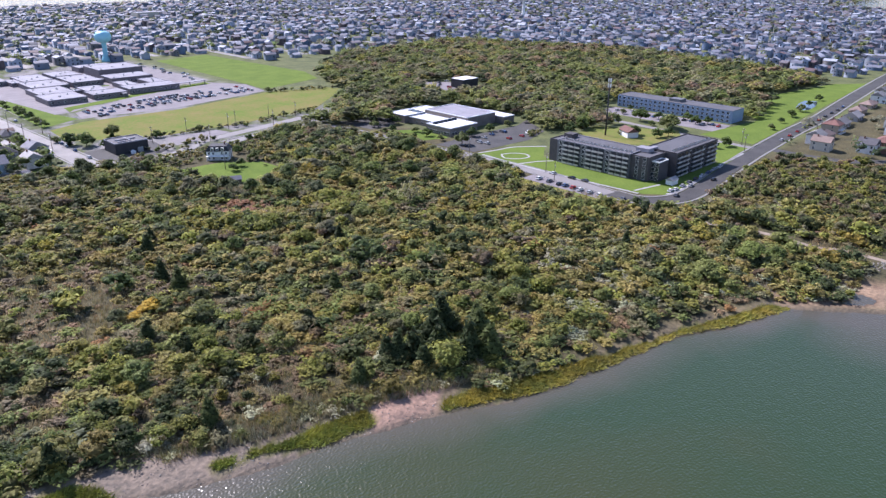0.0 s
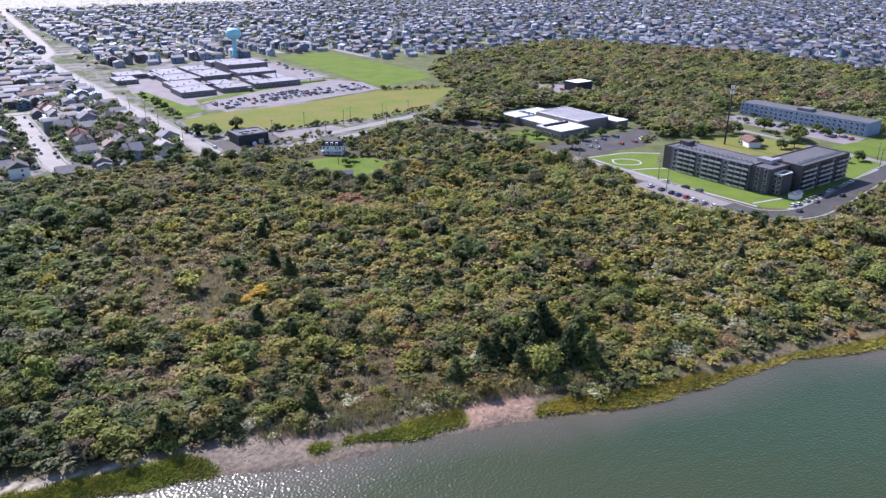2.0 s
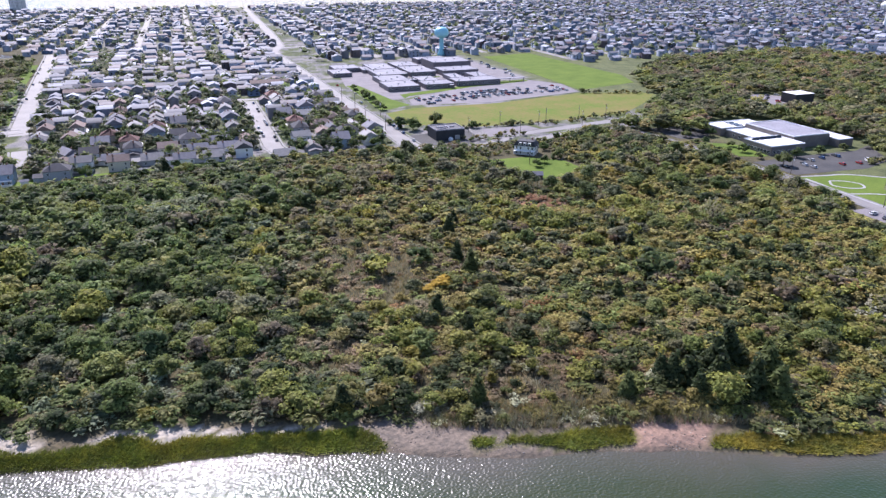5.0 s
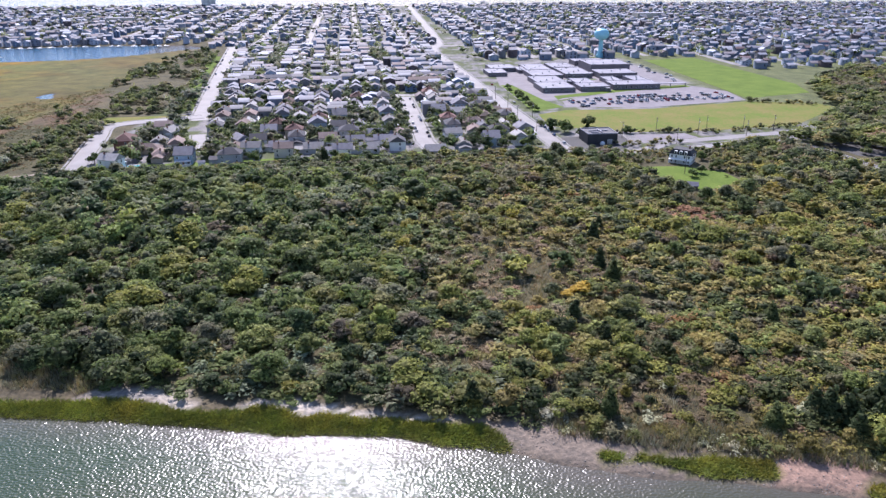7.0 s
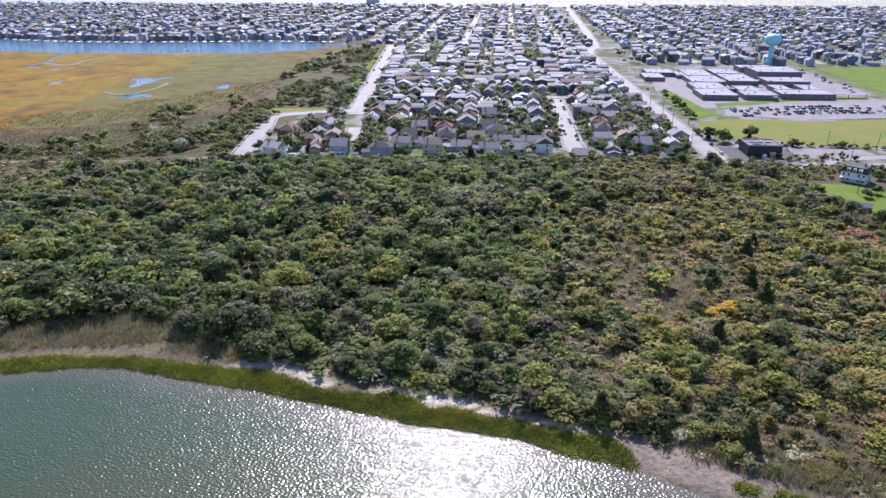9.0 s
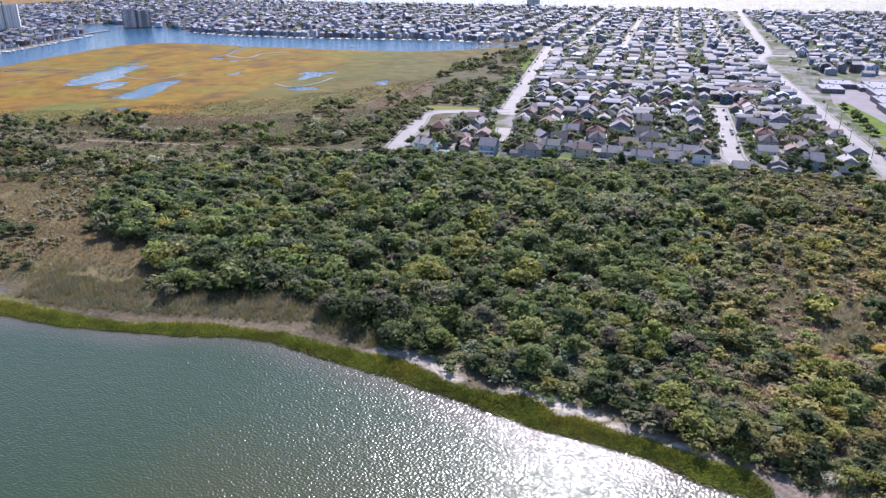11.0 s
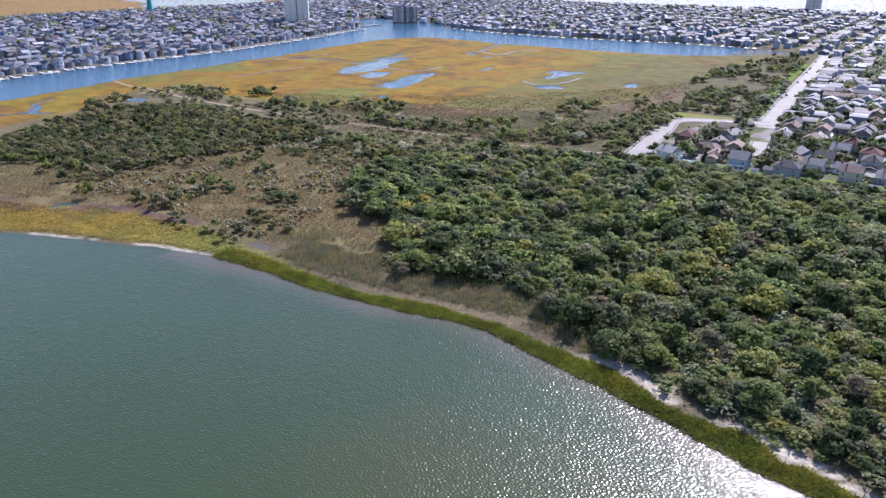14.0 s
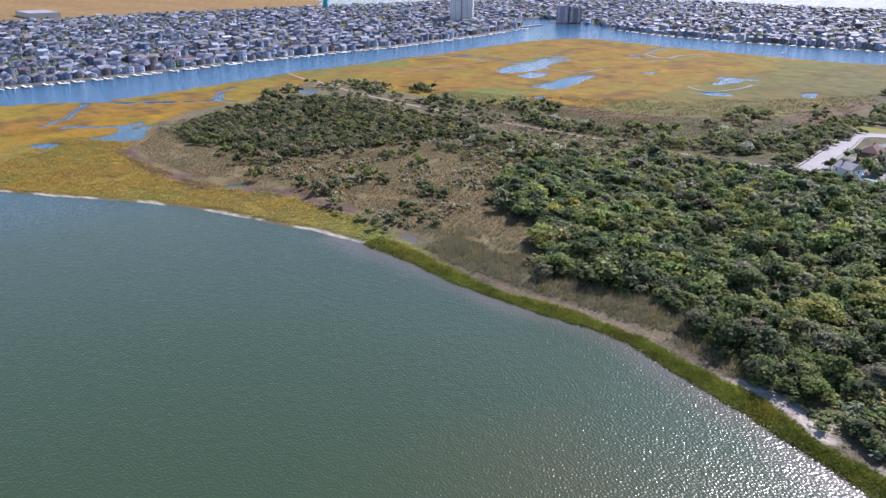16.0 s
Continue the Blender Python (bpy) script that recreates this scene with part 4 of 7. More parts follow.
cedars = [tree("dark green conical cedar rising out of the scrub", cedar_lobes(70 + i), 420, 0.052, 12.0, 9.6, (0.075, 0.10, 0.045) if i != 1 else (0.12, 0.15, 0.055), 70 + i) for i in range(3)]
CEDARS = [(97, 251, 0.9), (97, 236, 1.0), (104, 279, 0.9), (110, 290, 0.8), (106, 142, 0.9), (201, 211, 0.8), (250, 145, 0.8), (296, 157, 0.9), (291, 161, 0.6), (30, 162, 1.0), (58, 197, 0.8),
          (145, 148, 1.5), (139, 130, 1.3), (144, 126, 1.35), (126, 141, 1.2), (124, 134, 1.0), (150, 136, 1.3), (133, 137, 1.35), (138, 145, 1.4), (155, 142, 1.0), (164, 145, 0.9), (120, 146, 1.0),
          (138, 197, 0.9), (115, 180, 0.8), (168, 234, 0.9), (66, 154, 0.9), (73, 207, 0.9), (145, 283, 0.8), (158, 250, 0.8), (171, 253, 0.8), (122, 143, 1.1), (26, 250, 0.9), (78, 190, 0.7),
          (146, 494, 0.6), (175, 499, 0.5), (-14, 424, 1.1), (-118, 440, 0.7), (100, 243, 0.7), (80, 197, 0.6), (-4, 200, 0.6), (16, 214, 0.6), (-30, 224, 0.7), (48, 178, 0.6)]
plant(cedars, CEDARS, 71)
leafy = [tree("rounded green tree in the scrub", crown_lobes(80 + i), 620, 0.042, 9.5, 7.0, c, 80 + i) for i, c in
         enumerate([LEAF, (0.27, 0.33, 0.10), (0.18, 0.235, 0.08), (0.34, 0.36, 0.10), (0.29, 0.28, 0.18)])]
tr = np.random.default_rng(82)
tx, ty = scatter(SCRUB, 22, 83, 4)
ok = (signed(BAY, tx, ty) > 17) & (clouds(tx, ty, 34, 84) > np.where(tx < 20, 0.40, 0.56)) & (np.hypot(tx - 62, ty - 240) > 30)
ok &= ~((tx > 150) & (tx < 240) & (ty > 380))
plant(leafy, [(a, b, s) for a, b, s in zip(tx[ok], ty[ok], tr.uniform(0.8, 1.35, ok.sum()))], 85)
# larger rounded crowns in the western half
wx, wy = scatter([(-195, 215), (-195, 400), (-60, 415), (20, 330), (10, 250), (-60, 205), (-130, 205)], 23, 87, 3)
ok = clouds(wx, wy, 40, 88) > 0.36
big = [tree("broad light-green tree in the western scrub", crown_lobes(180 + i), 700, 0.04, 10.5, 7.5, c, 180 + i) for i, c in enumerate([(0.30, 0.35, 0.11), (0.22, 0.27, 0.10), (0.37, 0.37, 0.10), (0.16, 0.20, 0.08)])]
plant(big, [(a, b) for a, b in zip(wx[ok], wy[ok])], 89, 1.0, 1.5)
# a belt of taller grey-green trees along the northern edge of the scrub
plant([tree("tall grey-green tree at the edge of the scrub", crown_lobes(90 + i), 460, 0.055, 9.5, 8.5, c, 90 + i) for i, c in enumerate([(0.25, 0.27, 0.15), (0.20, 0.245, 0.10)])],
      [(a, b) for a, b in ((150, 418), (140, 412), (128, 420), (112, 424), (100, 415), (160, 405), (168, 330), (178, 322), (190, 325), (205, 330), (222, 338), (232, 356), (238, 385), (244, 400), (150, 395), (140, 385),
                           (120, 400), (262, 420), (280, 415), (296, 330), (298, 312), (300, 296), (302, 280), (298, 260), (290, 340), (286, 362), (155, 360), (145, 345), (160, 318), (185, 300), (200, 296), (222, 310))], 91, 0.75, 1.15)
plant([tree("pale half-bare tree with grey twigs", crown_lobes(95), 160, 0.05, 9.0, 9.5, GREY, 95, True)], [(221, 248, 1.4), (284, 262, 0.9), (292, 275, 1.0), (298, 288, 0.9), (-240, 418, 0.9), (40, 205, 0.5), (-13, 258, 0.6)], 96)
plant([tree("golden yellow shrub in autumn colour", shrub_lobes(97), 320, 0.08, 7.0, 3.2, (0.68, 0.46, 0.07), 97, category="shrub")], [(83, 228, 1.3), (77, 226, 0.9), (87, 230, 0.8)], 98)
plant([tree("rust-brown shrub with dying leaves", shrub_lobes(99), 300, 0.08, 7.0, 2.6, (0.50, 0.27, 0.16), 99, category="shrub")], [(160, 296, 1.3), (164, 304, 1.5), (157, 307, 1.2), (153, 300, 1.1), (169, 298, 1.1), (161, 313, 1.0)], 99)
plant([tree("dark rounded bush among dry reeds", shrub_lobes(101), 320, 0.08, 7.0, 4.0, DARK, 101, category="shrub")], [(-269, 233, 1.2), (-262, 236, 1.1), (-276, 236, 1.0), (-238, 247, 1.0), (-301, 228, 0.9), (-283, 240, 0.9), (-232, 205, 0.7)], 102)
STREET_TREES = [(152, 562), (151, 578), (153, 598), (152, 614), (154, 632), (151, 650), (154, 672), (142, 508), (146, 494, 1.4), (153, 484, 1.5), (176, 499, 1.3), (160, 470, 0.9), (330, 352), (333, 366), (322, 378), (318, 352), (328, 336),
                (352, 330), (372, 332), (395, 335), (340, 395), (352, 404), (322, 398), (440, 200), (450, 196), (520, 196), (548, 200), (575, 203), (602, 206), (630, 210), (662, 214), (430, 262), (436, 255), (470, 262),
                (492, 300), (494, 270), (498, 242), (345, 578), (180, 470), (196, 476), (226, 474), (236, 424), (214, 400), (196, 402), (200, 372), (192, 366), (214, 380), (448, 236), (440, 240), (468, 246, 1.9), (474, 250, 1.5), (424, 290, 1.3), (416, 300, 1.3), (505, 236), (508, 254), (502, 286), (510, 304), (478, 276, 1.4), (455, 285, 1.3), (408, 288, 1.2), (442, 300, 1.1), (330, 318, 1.2), (-150, 440), (-128, 470),
                (-106, 470), (-84, 445), (-56, 430), (-30, 436), (-8, 434), (6, 462), (22, 434), (46, 500), (64, 470), (84, 470), (60, 432), (96, 470), (118, 500), (88, 436), (10, 520), (-40, 510), (-84, 520)]
plant([tree("small leafy street tree on a lawn", crown_lobes(105 + i), 300, 0.07, 8.0, 7.0, c, 105 + i, group="street trees") for i, c in enumerate([(0.16, 0.22, 0.07), (0.22, 0.25, 0.10), (0.11, 0.16, 0.06)])], STREET_TREES, 106, 0.6, 1.05)

hx0 = [([(186, 476), (215, 477), (250, 470), (290, 474), (330, 482)], 5), ([(345, 576), (372, 566), (400, 552)], 4), ([(178, 438), (196, 440), (222, 452)], 7), ([(168, 395), (184, 398), (192, 404)], 5), ([(150, 428), (160, 430), (172, 424)], 6),
       ([(205, 382), (216, 372), (222, 352)], 5), ([(120, 430), (60, 428), (0, 424), (-60, 420), (-150, 414)], 6), ([(318, 388), (318, 350)], 3), ([(372, 300), (398, 306)], 4)]
px, py = [], []
hrng = np.random.default_rng(221)
for line, wide in hx0:
    for (x0, y0), (x1, y1) in zip(line, line[1:]):
        k = max(2, int(math.hypot(x1 - x0, y1 - y0) / 2.2))
        f = hrng.uniform(size=k)
        px.append(x0 + (x1 - x0) * f + hrng.normal(size=k) * wide / 2)
        py.append(y0 + (y1 - y0) * f + hrng.normal(size=k) * wide / 2)
gx1, gy1 = scatter([(168, 392), (158, 425), (186, 426), (220, 424), (236, 424), (228, 374), (217, 347), (223, 352), (218, 385), (212, 408), (196, 412), (184, 408)], 3.6, 225)
x, y = np.concatenate(px + [gx1]), np.concatenate(py + [gy1])
tint, kind = palette(len(x), 222, (LEAF, 0.4), (DARK, 0.3), (GREY, 0.3), (OLIVE, 0.3))
tall = hrng.uniform(1.2, 4.2, len(x))
mass("hedges", "rough hedges and shrubs along field and garden edges", "shrubs", FAR_SHRUBS, x, y, 2.6 + tall * 0.6, tall, tint, 223)

# ---- roads, lawns and lots ----
level = [0]


def strip(pts, width):
    """Left and right edges of a band along a line."""
    left, right = [], []
    for i, (x, y) in enumerate(pts):
        a, b = pts[max(i - 1, 0)], pts[min(i + 1, len(pts) - 1)]
        dx, dy = b[0] - a[0], b[1] - a[1]
        d = math.hypot(dx, dy)
        left.append((x - dy / d * width / 2, y + dx / d * width / 2))
        right.append((x + dy / d * width / 2, y - dx / d * width / 2))
    return left, right


def band(bm, pts, width, z0, z1):
    left, right = strip(pts, width)
    for i in range(len(pts) - 1):
        quad = (right[i], right[i + 1], left[i + 1], left[i])
        prism(bm, quad, z0, z1)
    return bm


def smooth_line(pts, n=6):
    """A Catmull-Rom line through points."""
    p = [Vector(q) for q in [pts[0]] + list(pts) + [pts[-1]]]
    out = []
    for i in range(1, len(p) - 2):
        for k in range(n):
            t = k / n
            a, b, c, d = p[i - 1], p[i], p[i + 1], p[i + 2]
            out.append(tuple(0.5 * ((2 * b) + (c - a) * t + (2 * a - 5 * b + 4 * c - d) * t * t + (3 * b - a - 3 * c + d) * t ** 3)))
    return out + [tuple(pts[-1])]


def road(pts, width, label, material=None, walks=0.0, name="road"):
    level[0] += 1
    top = LAND + 0.06 + 0.003 * (level[0] % 12)
    ob = tagged(part(name, band(bmesh.new(), pts, width, LAND - 0.6, top), material or OLD_ASPHALT), label, "road", kind="structure")
    if walks:
        for k in (0, 1):
            e = strip(pts, width + walks + 1.2)[k]
            part("sidewalk", band(bmesh.new(), e, walks, LAND - 0.5, top + 0.12), SIDEWALK, ob, "pale concrete sidewalk and kerb")
    return ob


def sheet(name, poly, material, label, category, rise=0.05):
    level[0] += 1
    if sum(a[0] * b[1] - b[0] * a[1] for a, b in zip(poly, poly[1:] + poly[:1])) < 0:
        poly = poly[::-1]
    bm = prism(bmesh.new(), poly, LAND - 0.5, LAND + rise + 0.003 * (level[0] % 9))
    return tagged(part(name, bm, material), label, category, kind="structure")


AVENUE = [(138, 428), (136, 500), (131, 620), (127, 760), (121, 980), (138, 1060), (150, 1250), (172, 1800), (180, 1990)]
road(smooth_line(AVENUE), 12, "wide sunlit avenue of faded asphalt", walks=1.2)
road(smooth_line([(-110, 560), (-115, 620), (-128, 780), (-146, 1020), (-150, 1060)]), 13, "wide street along the edge of the marsh", walks=1.6)
road(smooth_line([(-157, 418), (-168, 505), (-172, 548), (-140, 566), (-110, 575)]), 11, "pale street round a corner of the town", walks=1.4)
road(smooth_line([(-102, 512), (-98, 490), (-88, 464)]), 9, "short dead-end street", walks=1.4)
road([(53, 640), (53, 560), (52, 470), (55, 450)], 11, "dead-end street with parked cars", walks=1.4)
road([(-118, 645), (53, 648), (128, 650)], 9, "cross street between rows of houses")
road([(-140, 1040), (140, 1040), (600, 1030)], 10, "cross street between rows of houses")
road([(-135, 850), (122, 856)], 8, "cross street between rows of houses")
road([(146, 432), (168, 420), (190, 428), (215, 446), (250, 452), (303, 462), (330, 470)], 9, "faded road past the playing field")
road(smooth_line([(222, 430), (262, 438), (292, 436), (302, 405), (309, 330), (315, 268), (314, 222), (311, 192)]), 8, "road beside the scrub", walks=1.2)
road(smooth_line([(311, 192), (312, 176), (326, 164), (350, 163), (400, 170), (440, 175), (462, 177), (520, 182), (590, 186), (680, 196), (800, 208), (1000, 226)]),
     10, "dark newer asphalt road round the apartment house", ASPHALT, walks=1.4)
road([(463, 176), (462, 150), (466, 128), (490, 104), (560, 84)], 8, "side street in front of brick houses", ASPHALT)
road([(458, 180), (462, 230), (470, 330)], 6, "narrow drive between lawns", OLD_ASPHALT)
STREETS_X = [-1562 + 72 * k for k in range(49)]
for sx in STREETS_X:
    lo = 1062
    if sx < -170:
        lo = 1180
    if -990 < sx < -800:
        lo = 1230
    if 120 < sx < 200:
        continue
    if sx > 200:
        lo = 890 if sx < 420 else 780
    if sx > 850:
        lo = 300
    road([(sx, lo), (sx + (1990 - lo) * 0.012, 1985)], 9, "pale town street running to the beach")
for sx in (-78, -12, 44):
    road([(sx + 2, 856), (sx, 1036)], 9, "pale town street with parked cars")
for sx in (-860, -935, -1010, -1085, -1160, -1235, -1310, -1385, -1460, -1535, -1610):
    road([(sx - 10, -60), (sx - 14, 480), (sx - 70 * (sx > -1000), 1090)], 8, "pale town street along the canal")
for sy in (1240, 1430, 1620, 1810):
    road([(-1600, sy), (1750, sy)], 9, "cross street between town blocks")

FIELD = [(352, 592), (362, 850), (432, 862), (440, 660), (424, 612)]
FIELD_SOUTH = [(148, 505), (151, 548), (178, 562), (250, 558), (345, 578), (398, 560), (404, 544), (330, 484), (262, 476), (200, 478)]
sheet("playing_field", FIELD, LAWN, "bright green mown playing field", "field")
sheet("playing_field", FIELD_SOUTH, DRY_LAWN, "mown field with dry brownish patches", "field")
sheet("parking_lot", [(182, 574), (186, 600), (262, 650), (330, 668), (352, 628), (346, 584), (250, 564)], LOT, "broad school parking lot of pale asphalt", "parking lot", 0.04)
sheet("schoolyard", [(150, 600), (150, 690), (165, 800), (330, 840), (340, 680), (262, 655), (186, 606)], LOT, "pale paved schoolyard", "yard", 0.03)
sheet("lawn", [(184, 606), (190, 614), (262, 642), (330, 656), (330, 668), (262, 654), (186, 626)], LAWN, "strip of grass before the school", "lawn", 0.07)
sheet("lawn", [(213, 704), (256, 712), (256, 716), (213, 716)], LAWN, "grass court of the school", "lawn", 0.07)
sheet("lawn", [(150, 560), (151, 690), (162, 690), (172, 605), (180, 575)], LAWN, "strip of lawn with young trees beside the avenue", "lawn", 0.07)
sheet("lawn", [(167, 390), (196, 388), (214, 372), (216, 350), (182, 337), (166, 372)], LAWN, "bright lawn round a white house", "lawn")
sheet("yard", [(144, 440), (146, 470), (190, 470), (188, 440), (170, 428)], ASPHALT, "dark yard round a low building", "yard", 0.03)
sheet("yard", [(196, 446), (200, 470), (236, 470), (240, 456)], LOT, "bare gravelly lot", "yard", 0.03)
sheet("lawn", [(322, 180), (318, 262), (320, 296), (350, 292), (366, 278), (344, 262), (340, 200), (360, 182), (405, 182), (440, 184), (440, 178), (400, 175), (345, 168), (330, 170)], LAWN,
      "bright mown lawn round the apartment house", "lawn")
sheet("yard", [(299, 190), (299.5, 242), (309.5, 242), (306.5, 190)], LOT, "gravelly parking strip beside the road", "yard", 0.05)
sheet("lawn", [(291, 190), (291, 244), (298.8, 244), (298.8, 190)], DRY_LAWN, "rough grass verge beside a parking strip", "lawn", 0.05)
sheet("lawn", [(412, 182), (455, 183), (458, 215), (425, 210)], LAWN, "mown lawn with young trees", "lawn")
sheet("lawn", [(468, 186), (520, 190), (630, 200), (790, 214), (762, 236), (640, 256), (560, 232), (545, 215), (470, 224)], LAWN, "long lawn with a puddle and young trees", "lawn")
sheet("lawn", [(395, 262), (400, 282), (440, 290), (470, 240), (430, 215)], DRY_LAWN, "dry lawn behind the apartment house", "lawn")
sheet("lawn", [(318, 345), (318, 385), (338, 372), (350, 345), (335, 338)], LAWN, "lawn before the civic building", "lawn")
sheet("parking_lot", [(318, 330), (352, 332), (400, 330), (420, 338), (400, 305), (372, 296), (322, 300)], ASPHALT, "dark asphalt lot beside the civic building", "parking lot", 0.04)
sheet("parking_lot", [(316, 395), (312, 430), (338, 430), (352, 408), (335, 392)], ASPHALT, "dark asphalt lot under trees", "parking lot", 0.04)
sheet("parking_lot", [(470, 462), (462, 505), (488, 518), (512, 492), (504, 462)], LOT, "storage lot in the wood", "parking lot", 0.04)
sheet("parking_lot", [(484, 218), (488, 320), (512, 320), (512, 222)], LOT, "lot before the long blue building", "parking lot", 0.04)
sheet("lawn", [(-122, 600), (-137, 733), (-151, 956), (-163, 956), (-149, 733), (-133, 600)], LAWN, "grass verge between a wide street and the marsh", "lawn")
sheet("lawn", [(-150, 420), (-60, 424), (60, 431), (124, 434), (124, 446), (60, 443), (-60, 438), (-150, 432)], LAWN, "back gardens of the houses beside the scrub", "lawn", 0.04)
PUDDLE = surface("puddle_water", (0.05, 0.07, 0.09), (0.04, 0.055, 0.07), 6.0, 0.06, spec=0.6)
sheet("puddle", [(606, 209), (612, 204), (626, 205), (642, 208), (656, 213), (652, 222), (634, 220), (618, 216)], PUDDLE, "broad shallow puddle on the lawn", "puddle", 0.12)
sheet("lawn", [(-180, 552), (-184, 580), (-122, 582), (-122, 562)], DRY_LAWN, "dry grass plot at the edge of the town", "lawn")


def track(pts, width, label, material=DIRT, name="track", up=0.14):
    """A sandy track that follows the ground."""
    line = smooth_line(pts)
    left, right = strip(line, width)
    bm = bmesh.new()
    z = height([p[0] for p in line], [p[1] for p in line])
    rows = [[bm.verts.new((*q, zz + rise)) for q, rise in ((b, -0.6), (b, up), (a, up), (a, -0.6))] for a, b, zz in zip(left, right, np.maximum(z, 0.2))]
    for p, q in zip(rows, rows[1:]):
        for k in range(4):
            bm.faces.new((p[k], q[k], q[(k + 1) % 4], p[(k + 1) % 4]))
    bm.faces.new(rows[0])
    bm.faces.new(rows[-1][::-1])
    bmesh.ops.recalc_face_normals(bm, faces=bm.faces)
    return tagged(part(name, bm, material), label, name, kind="structure")


track([(-700, 404), (-660, 397), (-626, 394), (-554, 385), (-502, 384), (-442, 385), (-382, 390), (-321, 397), (-252, 405), (-203, 412), (-160, 426)], 2.8, "sandy track between marsh and scrub")
MUD = surface("tidal_mud", (0.066, 0.050, 0.033), (0.036, 0.028, 0.021), 3.0, 0.35, 0.05, spec=0.5)
for line, wide in (([(-668, 179), (-657, 198), (-642, 218), (-625, 242), (-609, 270), (-632, 290), (-650, 315)], 3.4), ([(-656, 182), (-631, 164), (-593, 143)], 2.2), ([(-704, 492), (-717, 551), (-728, 590), (-700, 610), (-695, 654), (-682, 693)], 4.0),
                   ([(-626, 496), (-627, 546), (-620, 593)], 3.0), ([(-539, 841), (-500, 825), (-502, 871), (-480, 900)], 4.5), ([(-367, 653), (-340, 638), (-327, 670), (-327, 704)], 3.0), ([(-543, 645), (-498, 640), (-492, 684)], 3.0)):
    track(line, wide, "dark muddy tidal creek through the marsh", MUD, "creek", 0.06)
track([(309, 165), (304, 138), (309, 122), (310, 105), (309, 90), (314, 79), (313, 60)], 3.2, "sandy track down to the shore")


# ---- houses ----
WALLS = [surface("siding_" + n, c, tuple(v * 0.86 for v in c), 3.0, 0.7) for n, c in
         (("white", (0.72, 0.71, 0.70)), ("cream", (0.54, 0.49, 0.41)), ("grey", (0.36, 0.365, 0.375)), ("blue", (0.28, 0.36, 0.44)), ("tan", (0.42, 0.35, 0.27)), ("brick", (0.19, 0.095, 0.07)))]
ROOFS = [surface("shingle_" + n, c, tuple(v * 0.7 for v in c), 2.5, 0.8, 0.02, 0.35, spread=0.3, spec=0.15) for n, c in
         (("grey", (0.20, 0.195, 0.215)), ("dark", (0.09, 0.088, 0.095)), ("brown", (0.24, 0.18, 0.155)), ("red", (0.18, 0.10, 0.085)), ("pale", (0.31, 0.295, 0.285)))]
DOOR = surface("painted_door", (0.132, 0.073, 0.053), (0.086, 0.046, 0.033), 1.0, 0.5)


def slab_roof(bm, w, d, z, rise, over=0.5, thick=0.22, hip=False):
    """A roof over a w x d plan, its ridge along x: two thick slopes, or four."""
    x, y = w / 2 + over, d / 2 + over
    drop = rise * over / (d / 2)
    r = x - y if hip else x
    low = [(-x, -y), (x, -y), (x, y), (-x, y)]
    a = [bm.verts.new((px, py, z - drop)) for px, py in low]
    b = [bm.verts.new((px, py, z - drop + thick)) for px, py in low]
    t = [bm.verts.new((-r, 0, z + rise + thick)), bm.verts.new((r, 0, z + rise + thick))]
    bm.faces.new(a[::-1])
    for i in range(4):
        bm.faces.new((a[i], a[(i + 1) % 4], b[(i + 1) % 4], b[i]))
    bm.faces.new((b[0], b[1], t[1], t[0]))
    bm.faces.new((b[2], b[3], t[0], t[1]))
    bm.faces.new((b[1], b[2], t[1]))
    bm.faces.new((b[3], b[0], t[0]))
    return bm


def window_mesh(w, h, sash=True):
    """A glazed window in a proud white frame."""
    bm = boxes((-w / 2 - 0.1, -0.05, -h / 2 - 0.1, w / 2 + 0.1, 0, h / 2 + 0.1), index=1)
    box(bm, -w / 2, -0.09, -h / 2, w / 2, -0.05, -0.03 if sash else h / 2)
    if sash:
        box(bm, -w / 2, -0.09, 0.03, w / 2, -0.05, h / 2)
    me = bpy.data.meshes.new("window")
    bm.to_mesh(me)
    bm.free()
    me.materials.append(GLASS)
    me.materials.append(WHITE)
    return me


WINDOW, WIDE_WINDOW = window_mesh(1.0, 1.4), window_mesh(2.0, 1.5)


def add_window(parent, me, x, y, z, turn=0):
    ob = new("window", me)
    ob.parent = parent
    ob.matrix_basis = pose(x, y, z, 0, 0, turn)
    return ob


